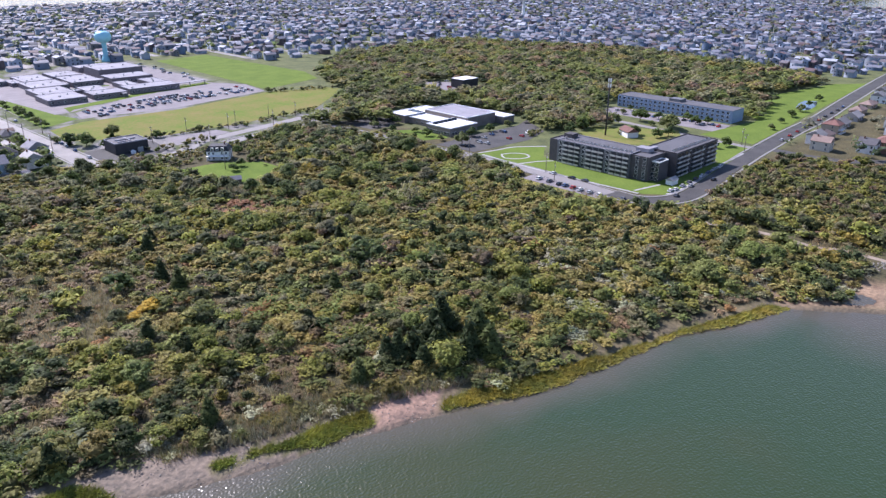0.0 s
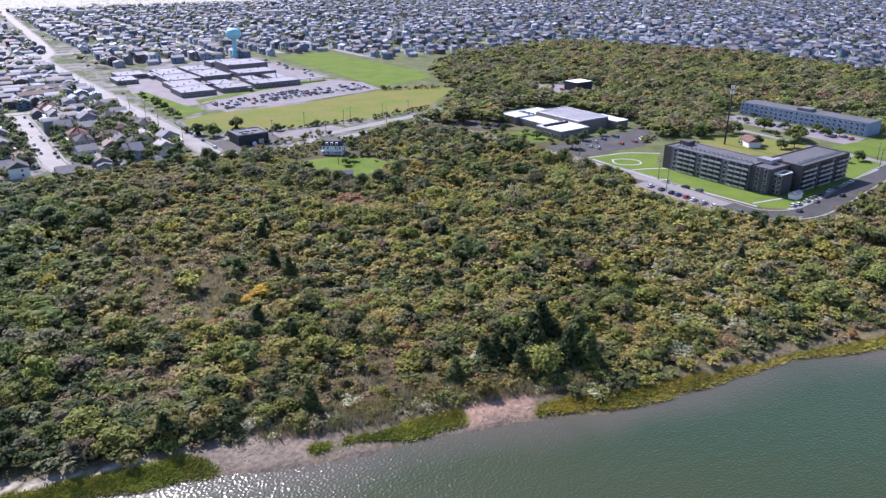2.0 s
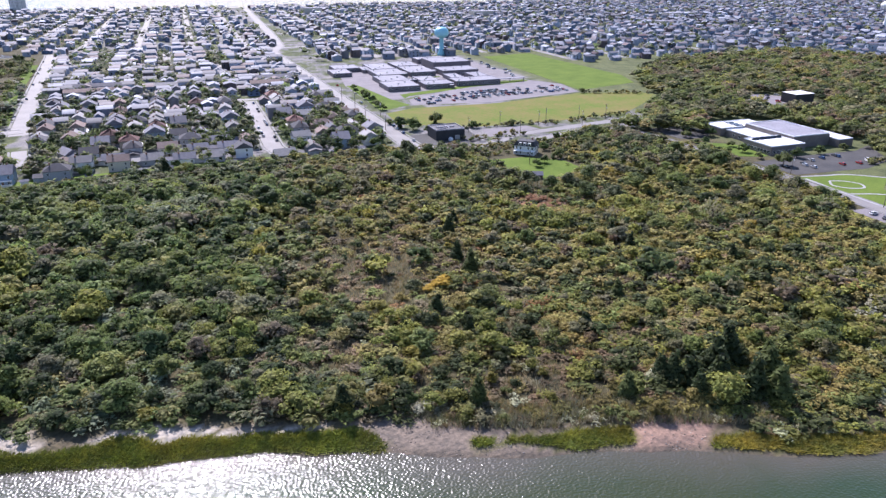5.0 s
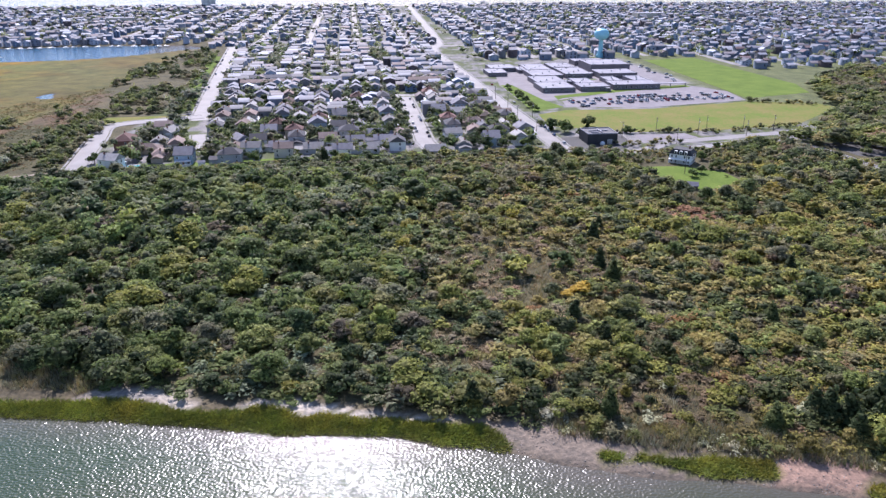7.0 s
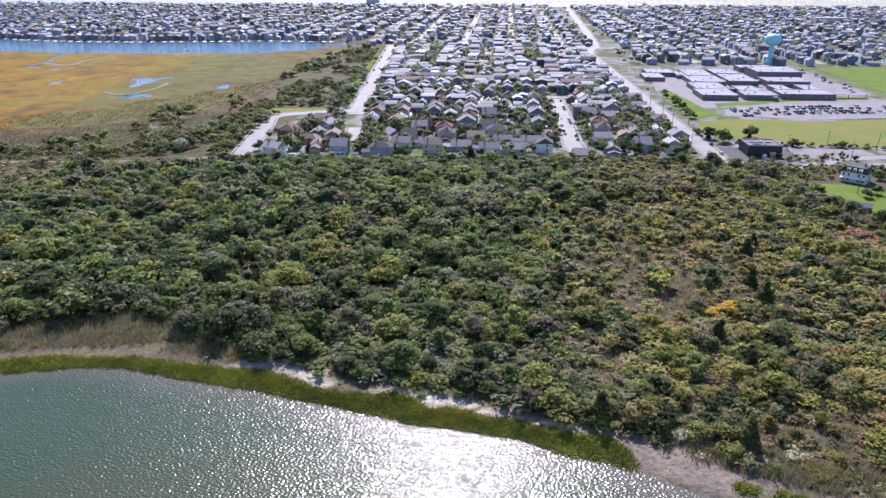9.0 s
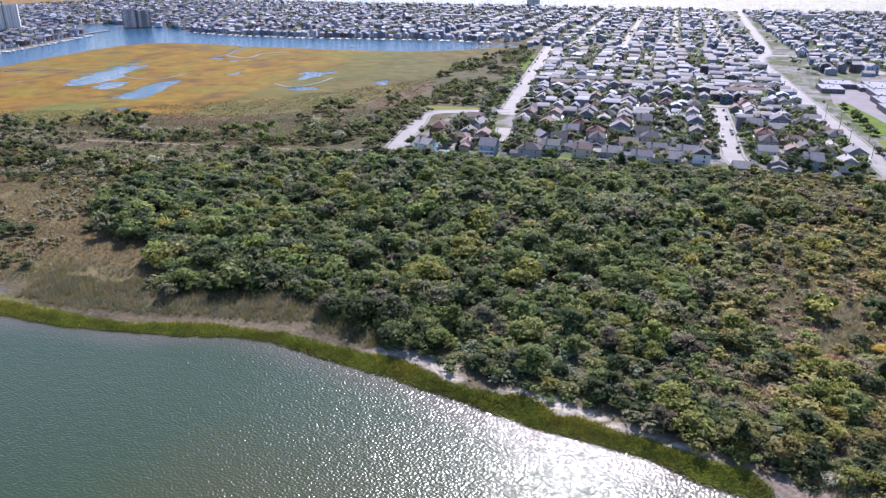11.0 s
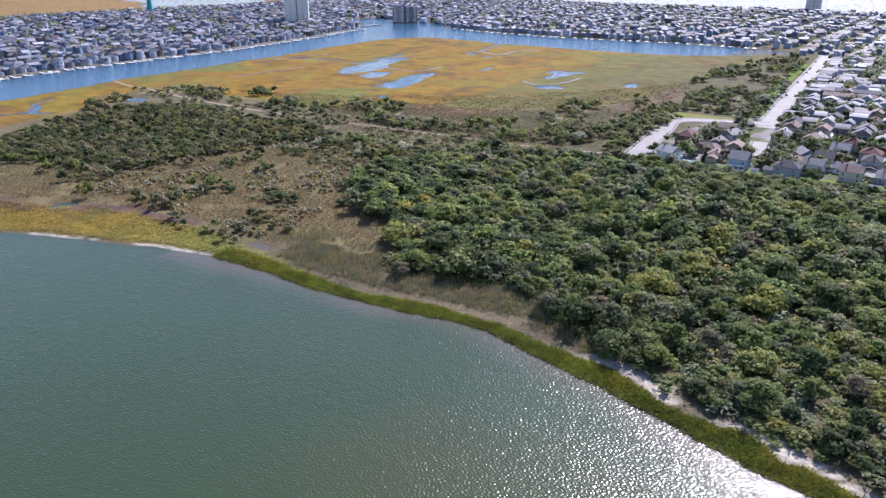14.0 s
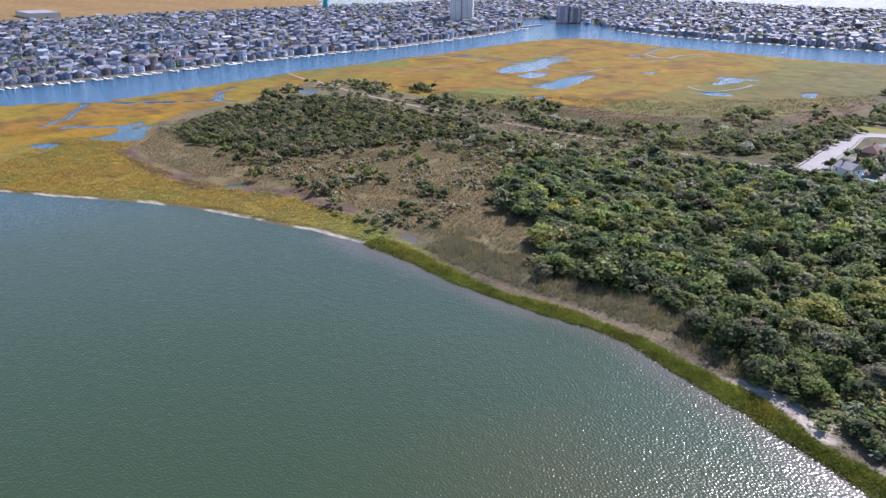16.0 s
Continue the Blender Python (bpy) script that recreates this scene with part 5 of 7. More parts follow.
def house(w, d, storeys, wall, roof, hip, wing, porch, label):
    """A detached house at the origin, its front to -y."""
    h = 0.5 + 2.8 * storeys
    ob = thing("house", label, "house", "houses of the town")
    rise = d * 0.30
    bm = boxes((-w / 2, -d / 2, -0.4, w / 2, d / 2, h))
    if not hip:
        for s in (-1, 1):
            v = [bm.verts.new((s * w / 2, y, z)) for y, z in ((-d / 2, h), (d / 2, h), (0, h + rise))]
            q = [bm.verts.new((s * (w / 2 - 0.2), y, z)) for y, z in ((-d / 2, h), (d / 2, h), (0, h + rise))]
            bm.faces.new(v if s > 0 else v[::-1])
            bm.faces.new(q[::-1] if s > 0 else q)
    part("wall", bm, wall, ob)
    part("roof", slab_roof(bmesh.new(), w, d, h, rise, hip=hip), roof, ob)
    part("chimney", boxes((w * 0.22, 0.6, h, w * 0.22 + 0.7, 1.3, h + rise + 0.9)), WALLS[5], ob)
    part("door", boxes((-0.5, -d / 2 - 0.08, 0, 0.5, -d / 2, 2.1)), DOOR, ob)
    for s in range(storeys):
        for k in (-0.32, 0.32):
            add_window(ob, WIDE_WINDOW if s == 0 else WINDOW, k * w, -d / 2, 1.5 + 2.8 * s)
            add_window(ob, WINDOW, k * w, d / 2, 1.6 + 2.8 * s, 180)
        add_window(ob, WINDOW, w / 2, -0.15 * d, 1.6 + 2.8 * s, 90)
        add_window(ob, WINDOW, -w / 2, -0.15 * d, 1.6 + 2.8 * s, -90)
    if wing:
        gx = w / 2 + 2.6
        part("garage", boxes((w / 2 - 0.1, -d / 2 + 1.5, -0.4, w / 2 + 5.2, d / 2 - 1, 2.7)), wall, ob)
        g = part("garage_roof", slab_roof(bmesh.new(), 5.4, d - 2.5, 2.7, 1.3, 0.3), roof, ob)
        g.matrix_basis = pose(gx, 0.25, 0)
        part("garage_door", boxes((w / 2 + 0.9, -d / 2 + 1.42, 0, w / 2 + 4.2, -d / 2 + 1.5, 2.2)), WHITE, ob)
    if porch:
        part("porch", boxes((-w / 2 + 0.5, -d / 2 - 2.2, 2.5, w / 2 - 0.5, -d / 2, 2.7), (-w / 2 + 0.6, -d / 2 - 2.1, -0.3, -w / 2 + 0.8, -d / 2 - 1.9, 2.5),
                            (w / 2 - 0.8, -d / 2 - 2.1, -0.3, w / 2 - 0.6, -d / 2 - 1.9, 2.5), (-w / 2 + 0.5, -d / 2 - 2.2, -0.3, w / 2 - 0.5, -d / 2, 0.25)), WHITE, ob)
    return ob


STYLES = [(12, 9, 1, 0, 0, False, True, False, "single-storey white house with a grey shingle gable roof"),
          (11, 9, 2, 1, 2, False, False, True, "two-storey cream house with a brown gable roof and porch"),
          (13, 10, 2, 2, 1, True, True, False, "two-storey grey house with a dark hipped roof and garage"),
          (10, 12, 2, 3, 0, False, False, True, "narrow two-storey blue house with a grey roof"),
          (14, 9, 1, 4, 2, True, True, False, "low tan house with a brown hipped roof"),
          (11, 9, 2, 0, 4, False, False, True, "two-storey white house with a pale shingle roof"),
          (12, 10, 1, 2, 4, False, True, False, "low grey house with a pale gable roof"),
          (10, 11, 2, 4, 3, True, False, True, "two-storey tan house with a reddish hipped roof"),
          (15, 11, 2, 5, 3, True, True, False, "large brick house with a dark red hipped roof"),
          (10, 10, 2, 0, 1, False, False, False, "two-storey white house with a dark gable roof")]
MODELS = [house(w, d, s, WALLS[a], ROOFS[b], hip, wing, porch, label) for w, d, s, a, b, hip, wing, porch, label in STYLES]
used = set()


def place_house(style, x, y, turn):
    m = pose(x, y, LAND, 0, 0, turn)
    if style not in used:
        used.add(style)
        MODELS[style].matrix_basis = m @ Matrix.Diagonal((1.03, 1.03, 1.0, 1))
        return MODELS[style]
    return copy_thing(MODELS[style], m)


# the row that backs on the scrub, and the closes behind it
FRONT = [(-137, 429, 5, 160), (-142, 480, 8, 90), (-114, 450, 4, 270), (-119, 500, 5, 250), (-97, 437, 3, 0), (-70, 434, 2, 180), (-70, 484, 0, 300), (-52, 494, 3, 180),
         (-39, 444, 1, 180), (-21, 452, 6, 180), (-3, 448, 0, 180), (14, 447, 6, 180), (2, 489, 2, 0), (20, 488, 0, 0), (37, 487, 4, 90), (32, 452, 9, 90), (74, 449, 6, 270),
         (75, 500, 2, 270), (75, 522, 7, 270), (76, 570, 9, 270), (113, 456, 5, 90), (104, 478, 2, 180), (97, 500, 0, 90), (106, 540, 4, 90), (94, 455, 3, 180), (55, 436, 6, 0)]
for hx, hy, style, turn in FRONT:
    place_house(style, hx, hy, turn)
hr = random.Random(3)
spots = []
for hy in range(516, 640, 17):
    for hx, turn in ((32, 90), (74, 270), (108, 90), (10, 270), (-20, 90), (-48, 270), (-92, 270), (-72, 90)):
        if hy < 585 and (hx > 70):
            continue
        spots.append((hx, hy, turn))
for hx in range(-100, 122, 16):
    spots += [(hx, 668, 0), (hx, 690, 180)]
for sx in (-78, -12, 44, 125):
    for hy in list(range(712, 840, 15)) + list(range(872, 1026, 15)):
        for s, turn in ((-16, 90), (16, 270)):
            if -132 < sx + s < 112 and (hy > 850 or abs(sx) < 100):
                spots.append((sx + s, hy, turn))
for hy in range(610, 1020, 13):
    spots.append((-95 - (hy - 610) * 0.085, hy, 270))
for hx, hy, turn in ((500, 158, 0), (520, 160, 180), (545, 163, 0), (568, 165, 0), (600, 168, 0), (630, 172, 180), (660, 176, 0), (500, 128, 90), (515, 122, 180), (540, 112, 180), (565, 130, 0),
                     (590, 135, 90), (620, 140, 0), (650, 148, 0), (560, 100, 200), (600, 105, 200), (690, 178, 0), (720, 182, 0), (700, 150, 0), (485, 150, 90)):
    spots.append((hx, hy, turn))
placed, behind = [(a, b) for a, b, *_ in FRONT], []
for hx, hy, turn in spots:
    hx, hy = hx + hr.uniform(-1.5, 1.5), hy + hr.uniform(-1.5, 1.5)
    if min((hx - a) ** 2 + (hy - b) ** 2 for a, b in placed) < 150:
        continue
    placed.append((hx, hy))
    if hx < 200 and hy > 665:
        behind.append((hx, hy, radians(turn)))
        continue
    place_house(hr.choice([0, 1, 2, 3, 4, 5, 6, 7, 9]) if hx < 400 else hr.choice([8, 2, 7, 4, 5, 9, 1, 6]), hx, hy, turn + hr.uniform(-4, 4))


# more houses wherever a lot is still empty
fill = random.Random(41)
lanes = [[(53, 640), (52, 470), (55, 450)], [(-110, 560), (-104, 520), (-98, 490), (-88, 464)], [(-157, 418), (-168, 505), (-172, 548), (-140, 566), (-110, 575)], [(-118, 645), (128, 650)], AVENUE]
added = 0
for k in range(2500):
    hx, hy = fill.uniform(-128, 122), fill.uniform(440, 600)
    if added < 30 and not (hx < -106 and hy > 535) and min((hx - a) ** 2 + (hy - b) ** 2 for a, b in placed) > 235 and all(float(away(l, [hx], [hy], False)[0]) > 13 for l in lanes):
        placed.append((hx, hy))
        added += 1
        place_house(fill.choice([0, 1, 2, 3, 4, 5, 6, 7, 9]), hx, hy, fill.choice([0, 90, 180, 270]) + fill.uniform(-6, 6))


# houses of the blocks behind, packed along their streets
blocks = [[(-78, 856), (-80, 1036)], [(-12, 856), (-14, 1036)], [(44, 856), (44, 1036)], [(-135, 850), (122, 856)], [(-110, 560), (-115, 620), (-128, 780), (-146, 1020)]]
for k in range(9000):
    hx, hy = fill.uniform(-136, 118), fill.uniform(560, 1030)
    if not (hx < -106 and hy < 770) and min((hx - a) ** 2 + (hy - b) ** 2 for a, b in placed) > 128 and all(float(away(l, [hx], [hy], False)[0]) > 12 for l in lanes + blocks):
        placed.append((hx, hy))
        behind.append((hx, hy, radians(fill.choice([0, 90, 180, 270]) + fill.uniform(-5, 5))))


# ---- the far town: thousands of houses, too many to count ----
def far_houses(name, label, x, y, turn, seed):
    r = np.random.default_rng(seed)
    n = len(x)
    w, d, h = r.uniform(6.5, 11, n), r.uniform(8, 14, n), r.choice([3.6, 5.8, 6.8, 8.8], n, p=[0.3, 0.35, 0.23, 0.12])
    rise = r.uniform(1.2, 2.5, n)
    o = 0.5
    # walls: a box with gables on the -y and +y ends; then roof slopes, then windows and a door
    def P(px, py, pz, pr):
        return np.stack([px * w / 2, py * d / 2, pz * h + pr * rise], -1)
    body = [P(-1, -1, 0, 0), P(1, -1, 0, 0), P(1, 1, 0, 0), P(-1, 1, 0, 0), P(-1, -1, 1, 0), P(1, -1, 1, 0), P(1, 1, 1, 0), P(-1, 1, 1, 0), P(0, -1, 1, 1), P(0, 1, 1, 1)]
    ex, ey = 1 + 2 * o / w, 1 + 2 * o / d
    def Q(px, py, pz, pr, up):
        return np.stack([px * ex * w / 2, py * ey * d / 2, pz * h + pr * rise + up], -1)
    dz = -rise * (ex - 1)
    roof = [Q(-1, -1, 1, 0, dz + 0.15), Q(0, -1, 1, 1, 0.15), Q(0, 1, 1, 1, 0.15), Q(-1, 1, 1, 0, dz + 0.15), Q(1, -1, 1, 0, dz + 0.15), Q(1, 1, 1, 0, dz + 0.15)]
    wins = []
    for cx in (-0.5, 0.5):
        for cz in (0.3, 0.72):
            for face in (-1,):
                a = [np.stack([(cx + sx * 0.16) * w / 2, np.full(n, 0.0) + face * (d / 2 + 0.05), (cz + sz) * h], -1) for sx, sz in ((-1, -0.1), (1, -0.1), (1, 0.1), (-1, 0.1))]
                wins.append(a if face < 0 else a[::-1])
        for face in (-1, 1):
            if cx > 0:
                continue
            a = [np.stack([np.full(n, 0.0) + face * (w / 2 + 0.05), (cx + sx * 0.12) * d / 2, (0.6 + sz) * h], -1) for sx, sz in ((-1, -0.14), (1, -0.14), (1, 0.14), (-1, 0.14))]
            wins.append(a[::-1] if face < 0 else a)
    allv = np.stack(body + roof + [v for q in wins for v in q], 1)
    c, s = np.cos(turn)[:, None], np.sin(turn)[:, None]
    V = np.stack([allv[..., 0] * c - allv[..., 1] * s + x[:, None], allv[..., 0] * s + allv[..., 1] * c + y[:, None], allv[..., 2] + LAND - 0.1], -1)
    tris = [(0, 1, 5), (0, 5, 4), (1, 2, 6), (1, 6, 5), (2, 3, 7), (2, 7, 6), (3, 0, 4), (3, 4, 7), (4, 5, 8), (6, 7, 9), (10, 11, 12), (10, 12, 13), (11, 14, 15), (11, 15, 12)]
    for k in range(len(wins)):
        b = 16 + 4 * k
        tris += [(b, b + 1, b + 2), (b, b + 2, b + 3)]
    # distant haze mixed into the wall and roof colours as a blue cast
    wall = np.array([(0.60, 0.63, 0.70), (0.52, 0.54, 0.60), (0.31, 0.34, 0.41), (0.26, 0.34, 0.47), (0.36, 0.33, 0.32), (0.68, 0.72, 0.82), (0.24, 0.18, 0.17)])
    # the palest slopes also stand for glare off roofs
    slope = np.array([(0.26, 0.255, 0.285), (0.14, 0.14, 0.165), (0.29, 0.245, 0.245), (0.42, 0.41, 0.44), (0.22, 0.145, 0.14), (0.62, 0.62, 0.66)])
    C = np.empty((n, allv.shape[1], 3))
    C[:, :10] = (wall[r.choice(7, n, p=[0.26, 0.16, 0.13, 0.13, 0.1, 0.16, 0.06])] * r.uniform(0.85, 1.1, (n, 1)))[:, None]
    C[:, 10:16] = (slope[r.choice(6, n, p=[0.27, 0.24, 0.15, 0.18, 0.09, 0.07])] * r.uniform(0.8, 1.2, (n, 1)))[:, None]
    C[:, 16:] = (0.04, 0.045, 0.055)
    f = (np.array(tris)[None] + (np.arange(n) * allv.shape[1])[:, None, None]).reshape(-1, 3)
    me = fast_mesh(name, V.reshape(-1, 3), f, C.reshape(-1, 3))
    me.materials.append(HAZY_TOWN_PAINT)
    return tagged(new(name, me), label, "houses", kind="stuff")


# house paint with a bluish haze tint in its colour
HAZY_TOWN_PAINT = surface("hazy_town_paint", (0.57, 0.61, 0.66), (0.42, 0.45, 0.49), 5.0, 0.7, attribute="tint", spec=0.2)
SCHOOL_AREA = [(140, 560), (150, 860), (350, 870), (440, 868), (450, 600), (330, 470), (150, 470)]
hx, hy, ht = [], [], []
r = np.random.default_rng(17)
for sx in STREETS_X + [1966 + 72 * k for k in range(8)]:
    for ly in np.arange(40, 1985, 12.5):
        for s, turn in ((-17, 90), (17, -90), (-36, 0)):
            if s == -36 and r.uniform() < 0.55:
                continue
            hx.append(sx + s + (ly - 1062) * 0.012 + r.normal() * 3.0)
            hy.append(ly + r.normal() * 3.0)
            ht.append(radians(turn) + r.normal() * 0.10 + (math.pi / 2 if r.uniform() < 0.45 else 0) + (math.pi if r.uniform() < 0.5 else 0))
hx, hy, ht = np.array(hx), np.array(hy), np.array(ht)
ok = (signed(CANAL, hx, hy) > 9) & (signed(OCEAN, hx, hy) > 60) & ~inside(MARSH, hx, hy) & ~inside(WOOD, hx, hy) & ~inside(SCHOOL_AREA, hx, hy) & (signed(INLET, hx, hy) > 15)
near_town = (hx > -190) & (hx < 150) & (hy < 1045)
ok &= ~near_town & (hx > -1670) & (r.uniform(size=len(hx)) > 0.14)
ok &= (hy > 1110) | (hx < -815) | ((hx > 150) & (hy > 870)) | ((hx > 440) & (hy > 760)) | ((hx > 790) & (hy > 235) & (hx > 760)) | ((hx > 740) & (hy < 190) & (hy > 60)) | ((hx > -180) & (hy > 1050))
ok &= ~((hx < -815) & (hx > -830) & (hy < 200)) & ~((hx < 260) & (hx > 90) & (np.abs(hx - 150) < 16))
for sy in (1240, 1430, 1620, 1810):
    ok &= np.abs(hy - sy) > 9
for line, turn, dx, dy in (([(-806, 60), (-806, 250), (-830, 424), (-836, 646), (-870, 849), (-915, 1010)], 90, -6, 0), ([(-780, 1120), (-680, 1096), (-538, 1091), (-351, 1118), (-240, 1114)], 0, 0, 6)):
    for (x0, y0), (x1, y1) in zip(line, line[1:]):
        for k in range(int(math.hypot(x1 - x0, y1 - y0) / 12.5)):
            f = k * 12.5 / math.hypot(x1 - x0, y1 - y0)
            behind.append((x0 + (x1 - x0) * f + dx, y0 + (y1 - y0) * f + dy, radians(turn)))
more = np.array(behind)
hx, hy, ht = np.concatenate([hx[ok], more[:, 0]]), np.concatenate([hy[ok], more[:, 1]]), np.concatenate([ht[ok], more[:, 2]])
far_houses("town_houses", "dense rows of white, grey and tan shore houses with shingle roofs", hx, hy, ht, 18)

# street and garden trees of the town
n = 17000
tx, ty = r.uniform(-1660, 2400, n), r.uniform(-40, 1960, n)
tx[:2400], ty[:2400] = r.uniform(-140, 125, 2400), r.uniform(436, 1000, 2400)
ok = (signed(CANAL, tx, ty) > 6) & (signed(OCEAN, tx, ty) > 60) & ~inside(MARSH, tx, ty) & ~inside(SCHOOL_AREA, tx, ty) & ~inside(WOOD, tx, ty) & (clouds(tx, ty, 90, 91) > 0.33)
ok &= (ty > 1110) | (tx < -815) | ((tx > 150) & (ty > 870)) | ((tx > 440) & (ty > 760)) | ((tx > 790) & (ty > 235)) | ((tx > -150) & (tx < 125) & (ty > 440)) | ((tx > 480) & (tx < 800) & (ty < 180) & (ty > 90))
ok &= away(AVENUE, tx, ty, False) > 12
for lane in lanes + [[(-110, 560), (-115, 620), (-128, 780), (-146, 1020)]]:
    ok &= away(lane, tx, ty, False) > 8
near_h = np.array(placed + [(a, b) for a, b, c in behind])
ok &= np.array([((near_h[:, 0] - a) ** 2 + (near_h[:, 1] - b) ** 2).min() > (38 if b < 900 else 66) for a, b in zip(tx, ty)])
tx, ty = tx[ok], ty[ok]
tint, kind = palette(len(tx), 19, (LEAF, 0.4), (DARK, 0.45), (GREY, 0.4))
tall = np.where(ty < 860, r.uniform(3.5, 11, len(tx)), r.uniform(5, 11.5, len(tx)))
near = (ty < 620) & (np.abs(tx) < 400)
# haze painted on the farther trees by a blue tint
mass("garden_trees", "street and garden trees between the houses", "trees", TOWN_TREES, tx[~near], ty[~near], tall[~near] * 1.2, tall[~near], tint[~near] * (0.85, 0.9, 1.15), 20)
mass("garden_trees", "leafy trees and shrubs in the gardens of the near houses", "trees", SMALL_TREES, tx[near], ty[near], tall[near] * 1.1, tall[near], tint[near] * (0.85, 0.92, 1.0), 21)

# ---- larger buildings ----
DARK_BRICK = surface("dark_brick", (0.086, 0.079, 0.083), (0.056, 0.053, 0.056), 2.0, 0.85, 0.01, 0.3)
PANEL = surface("pale_panel", (0.145, 0.152, 0.165), (0.102, 0.106, 0.115), 5.0, 0.7)
MEMBRANE = surface("roof_membrane", (0.112, 0.112, 0.122), (0.079, 0.079, 0.086), 9.0, 0.8)
PALE_ROOF = surface("pale_roof", (0.30, 0.295, 0.325), (0.20, 0.195, 0.22), 12.0, 0.75, spec=0.15)
WHITE_ROOF = surface("white_roof", (0.80, 0.80, 0.80), (0.66, 0.66, 0.67), 9.0, 0.8)
BLUE_WALL = surface("blue_render", (0.23, 0.31, 0.42), (0.17, 0.24, 0.34), 6.0, 0.75)
CHARCOAL = surface("charcoal_cladding", (0.046, 0.046, 0.050), (0.030, 0.030, 0.033), 4.0, 0.7)
STEEL = surface("galvanised_steel", (0.55, 0.56, 0.57), (0.40, 0.41, 0.42), 1.5, 0.45, metal=0.6)
TIMBER = surface("weathered_wood", (0.198, 0.165, 0.132), (0.119, 0.099, 0.079), 1.2, 0.85, 0.01)
TEAL = surface("teal_paint", (0.040, 0.277, 0.277), (0.033, 0.224, 0.231), 6.0, 0.5)
SKY_BLUE = surface("pale_blue_paint", (0.30, 0.60, 0.70), (0.25, 0.53, 0.62), 8.0, 0.45)
TYRE = surface("tyre", (0.03, 0.03, 0.03), (0.02, 0.02, 0.02), 0.3, 0.9)


def flat_block(parent, name, x0, y0, x1, y1, h, wall, roof, edge=None, parapet=0.6):
    """A flat-roofed block with a parapet."""
    w = part(name, boxes((x0, y0, -0.5, x1, y1, h)), wall, parent)
    part("roof", boxes((x0 + 0.4, y0 + 0.4, h - 0.1, x1 - 0.4, y1 - 0.4, h + 0.12)), roof, w)
    p = parapet
    part("parapet", boxes((x0, y0, h, x1, y0 + 0.4, h + p), (x0, y1 - 0.4, h, x1, y1, h + p), (x0, y0 + 0.4, h, x0 + 0.4, y1 - 0.4, h + p), (x1 - 0.4, y0 + 0.4, h, x1, y1 - 0.4, h + p)), edge or wall, w)
    return w


def block_window(parent, me, x, y, z, turn):
    ob = new("window", me)
    ob.parent = parent
    ob.matrix_basis = pose(x, y, z, 0, 0, turn)
    return ob


def mesh_of(name, bm, *materials):
    me = bpy.data.meshes.new(name)
    bm.to_mesh(me)
    bm.free()
    for m in materials:
        me.materials.append(m)
    return me


def child(name, me, parent, m):
    ob = new(name, me)
    ob.parent = parent
    ob.matrix_basis = m
    return ob


APT_WINDOW = window_mesh(1.7, 1.6, False)
# wide dark glass door also stands for the shaded recess behind each balcony
BALCONY = mesh_of("balcony", box(box(boxes((-1.7, -1.3, -0.15, 1.7, 0, 0)), -1.7, -1.35, 0.12, 1.7, -1.28, 0.95, 1), -1.65, -0.06, 0.05, 1.65, 0.02, 2.4, 2), CONCRETE, STEEL, GLASS)
AC_UNIT = mesh_of("roof_unit", box(boxes((-0.7, -0.7, 0, 0.7, 0.7, 0.9)), -0.5, -0.5, 0.9, 0.5, 0.5, 1.0, 1), STEEL, CHARCOAL)
apt = thing("apartment_house", "five-storey dark brick apartment house with balconies and a flat roof", "apartment house")
apt.location = (0, 0, LAND)
H5 = 13.2
a = flat_block(apt, "wing", 341, 201, 359.5, 250, H5, PANEL, MEMBRANE, PALE_ROOF)
e = flat_block(apt, "end_block", 341.6, 250, 357, 256, H5 - 0.6, DARK_BRICK, MEMBRANE)
c = flat_block(apt, "corner_block", 342.5, 190, 360, 201, H5 - 0.3, DARK_BRICK, MEMBRANE)
st = flat_block(apt, "stair_block", 346, 185.5, 356, 190, 10.6, DARK_BRICK, MEMBRANE, WHITE)
b = flat_block(apt, "wing", 360, 183, 408, 203, H5 + 0.4, DARK_BRICK, MEMBRANE, DARK_BRICK)
for s in range(5):
    z = 1.6 + 2.6 * s
    for k in range(12):
        y = 203 + k * 4.05
        if k % 4 != 3:
            child("balcony", BALCONY, a, pose(341, y, z - 1.1, 0, 0, -90))
        else:
            block_window(a, APT_WINDOW, 341, y, z, -90)
    for k in range(11):
        x = 362.5 + k * 4.2
        if k % 4 != 3:
            child("balcony", BALCONY, b, pose(x, 183, z - 1.1))
        else:
            block_window(b, APT_WINDOW, x, 183, z, 0)
    for k in range(2):
        block_window(c, APT_WINDOW, 342.5, 192.5 + k * 4.5, z, -90)
    if s < 4:
        for k in range(2):
            block_window(st, APT_WINDOW, 346, 186.5 + k * 2.4, z, -90)
for k in range(16):
    child("roof_unit", AC_UNIT, a, pose(346.5, 204 + k * 2.9, H5 + 0.1))
for k in range(18):
    child("roof_unit", AC_UNIT, b, pose(364 + k * 2.4, 187.5, H5 + 0.5))
part("plant_room", boxes((352, 196, H5, 358, 204, H5 + 2.2), (359, 197, H5, 364, 200, H5 + 1.6)), PALE_ROOF, apt)
part("lift_tower", boxes((350, 246, H5, 356, 252, H5 + 2.4)), DARK_BRICK, apt)

shed_w = thing("service_hut", "small white service hut with a gable roof", "hut")
shed_w.location = (349, 178.5, LAND)
part("wall", boxes((-3, -2, -0.3, 3, 2, 2.6)), WHITE, shed_w)
part("roof", slab_roof(bmesh.new(), 6, 4, 2.6, 1.3, 0.3), ROOFS[4], shed_w)

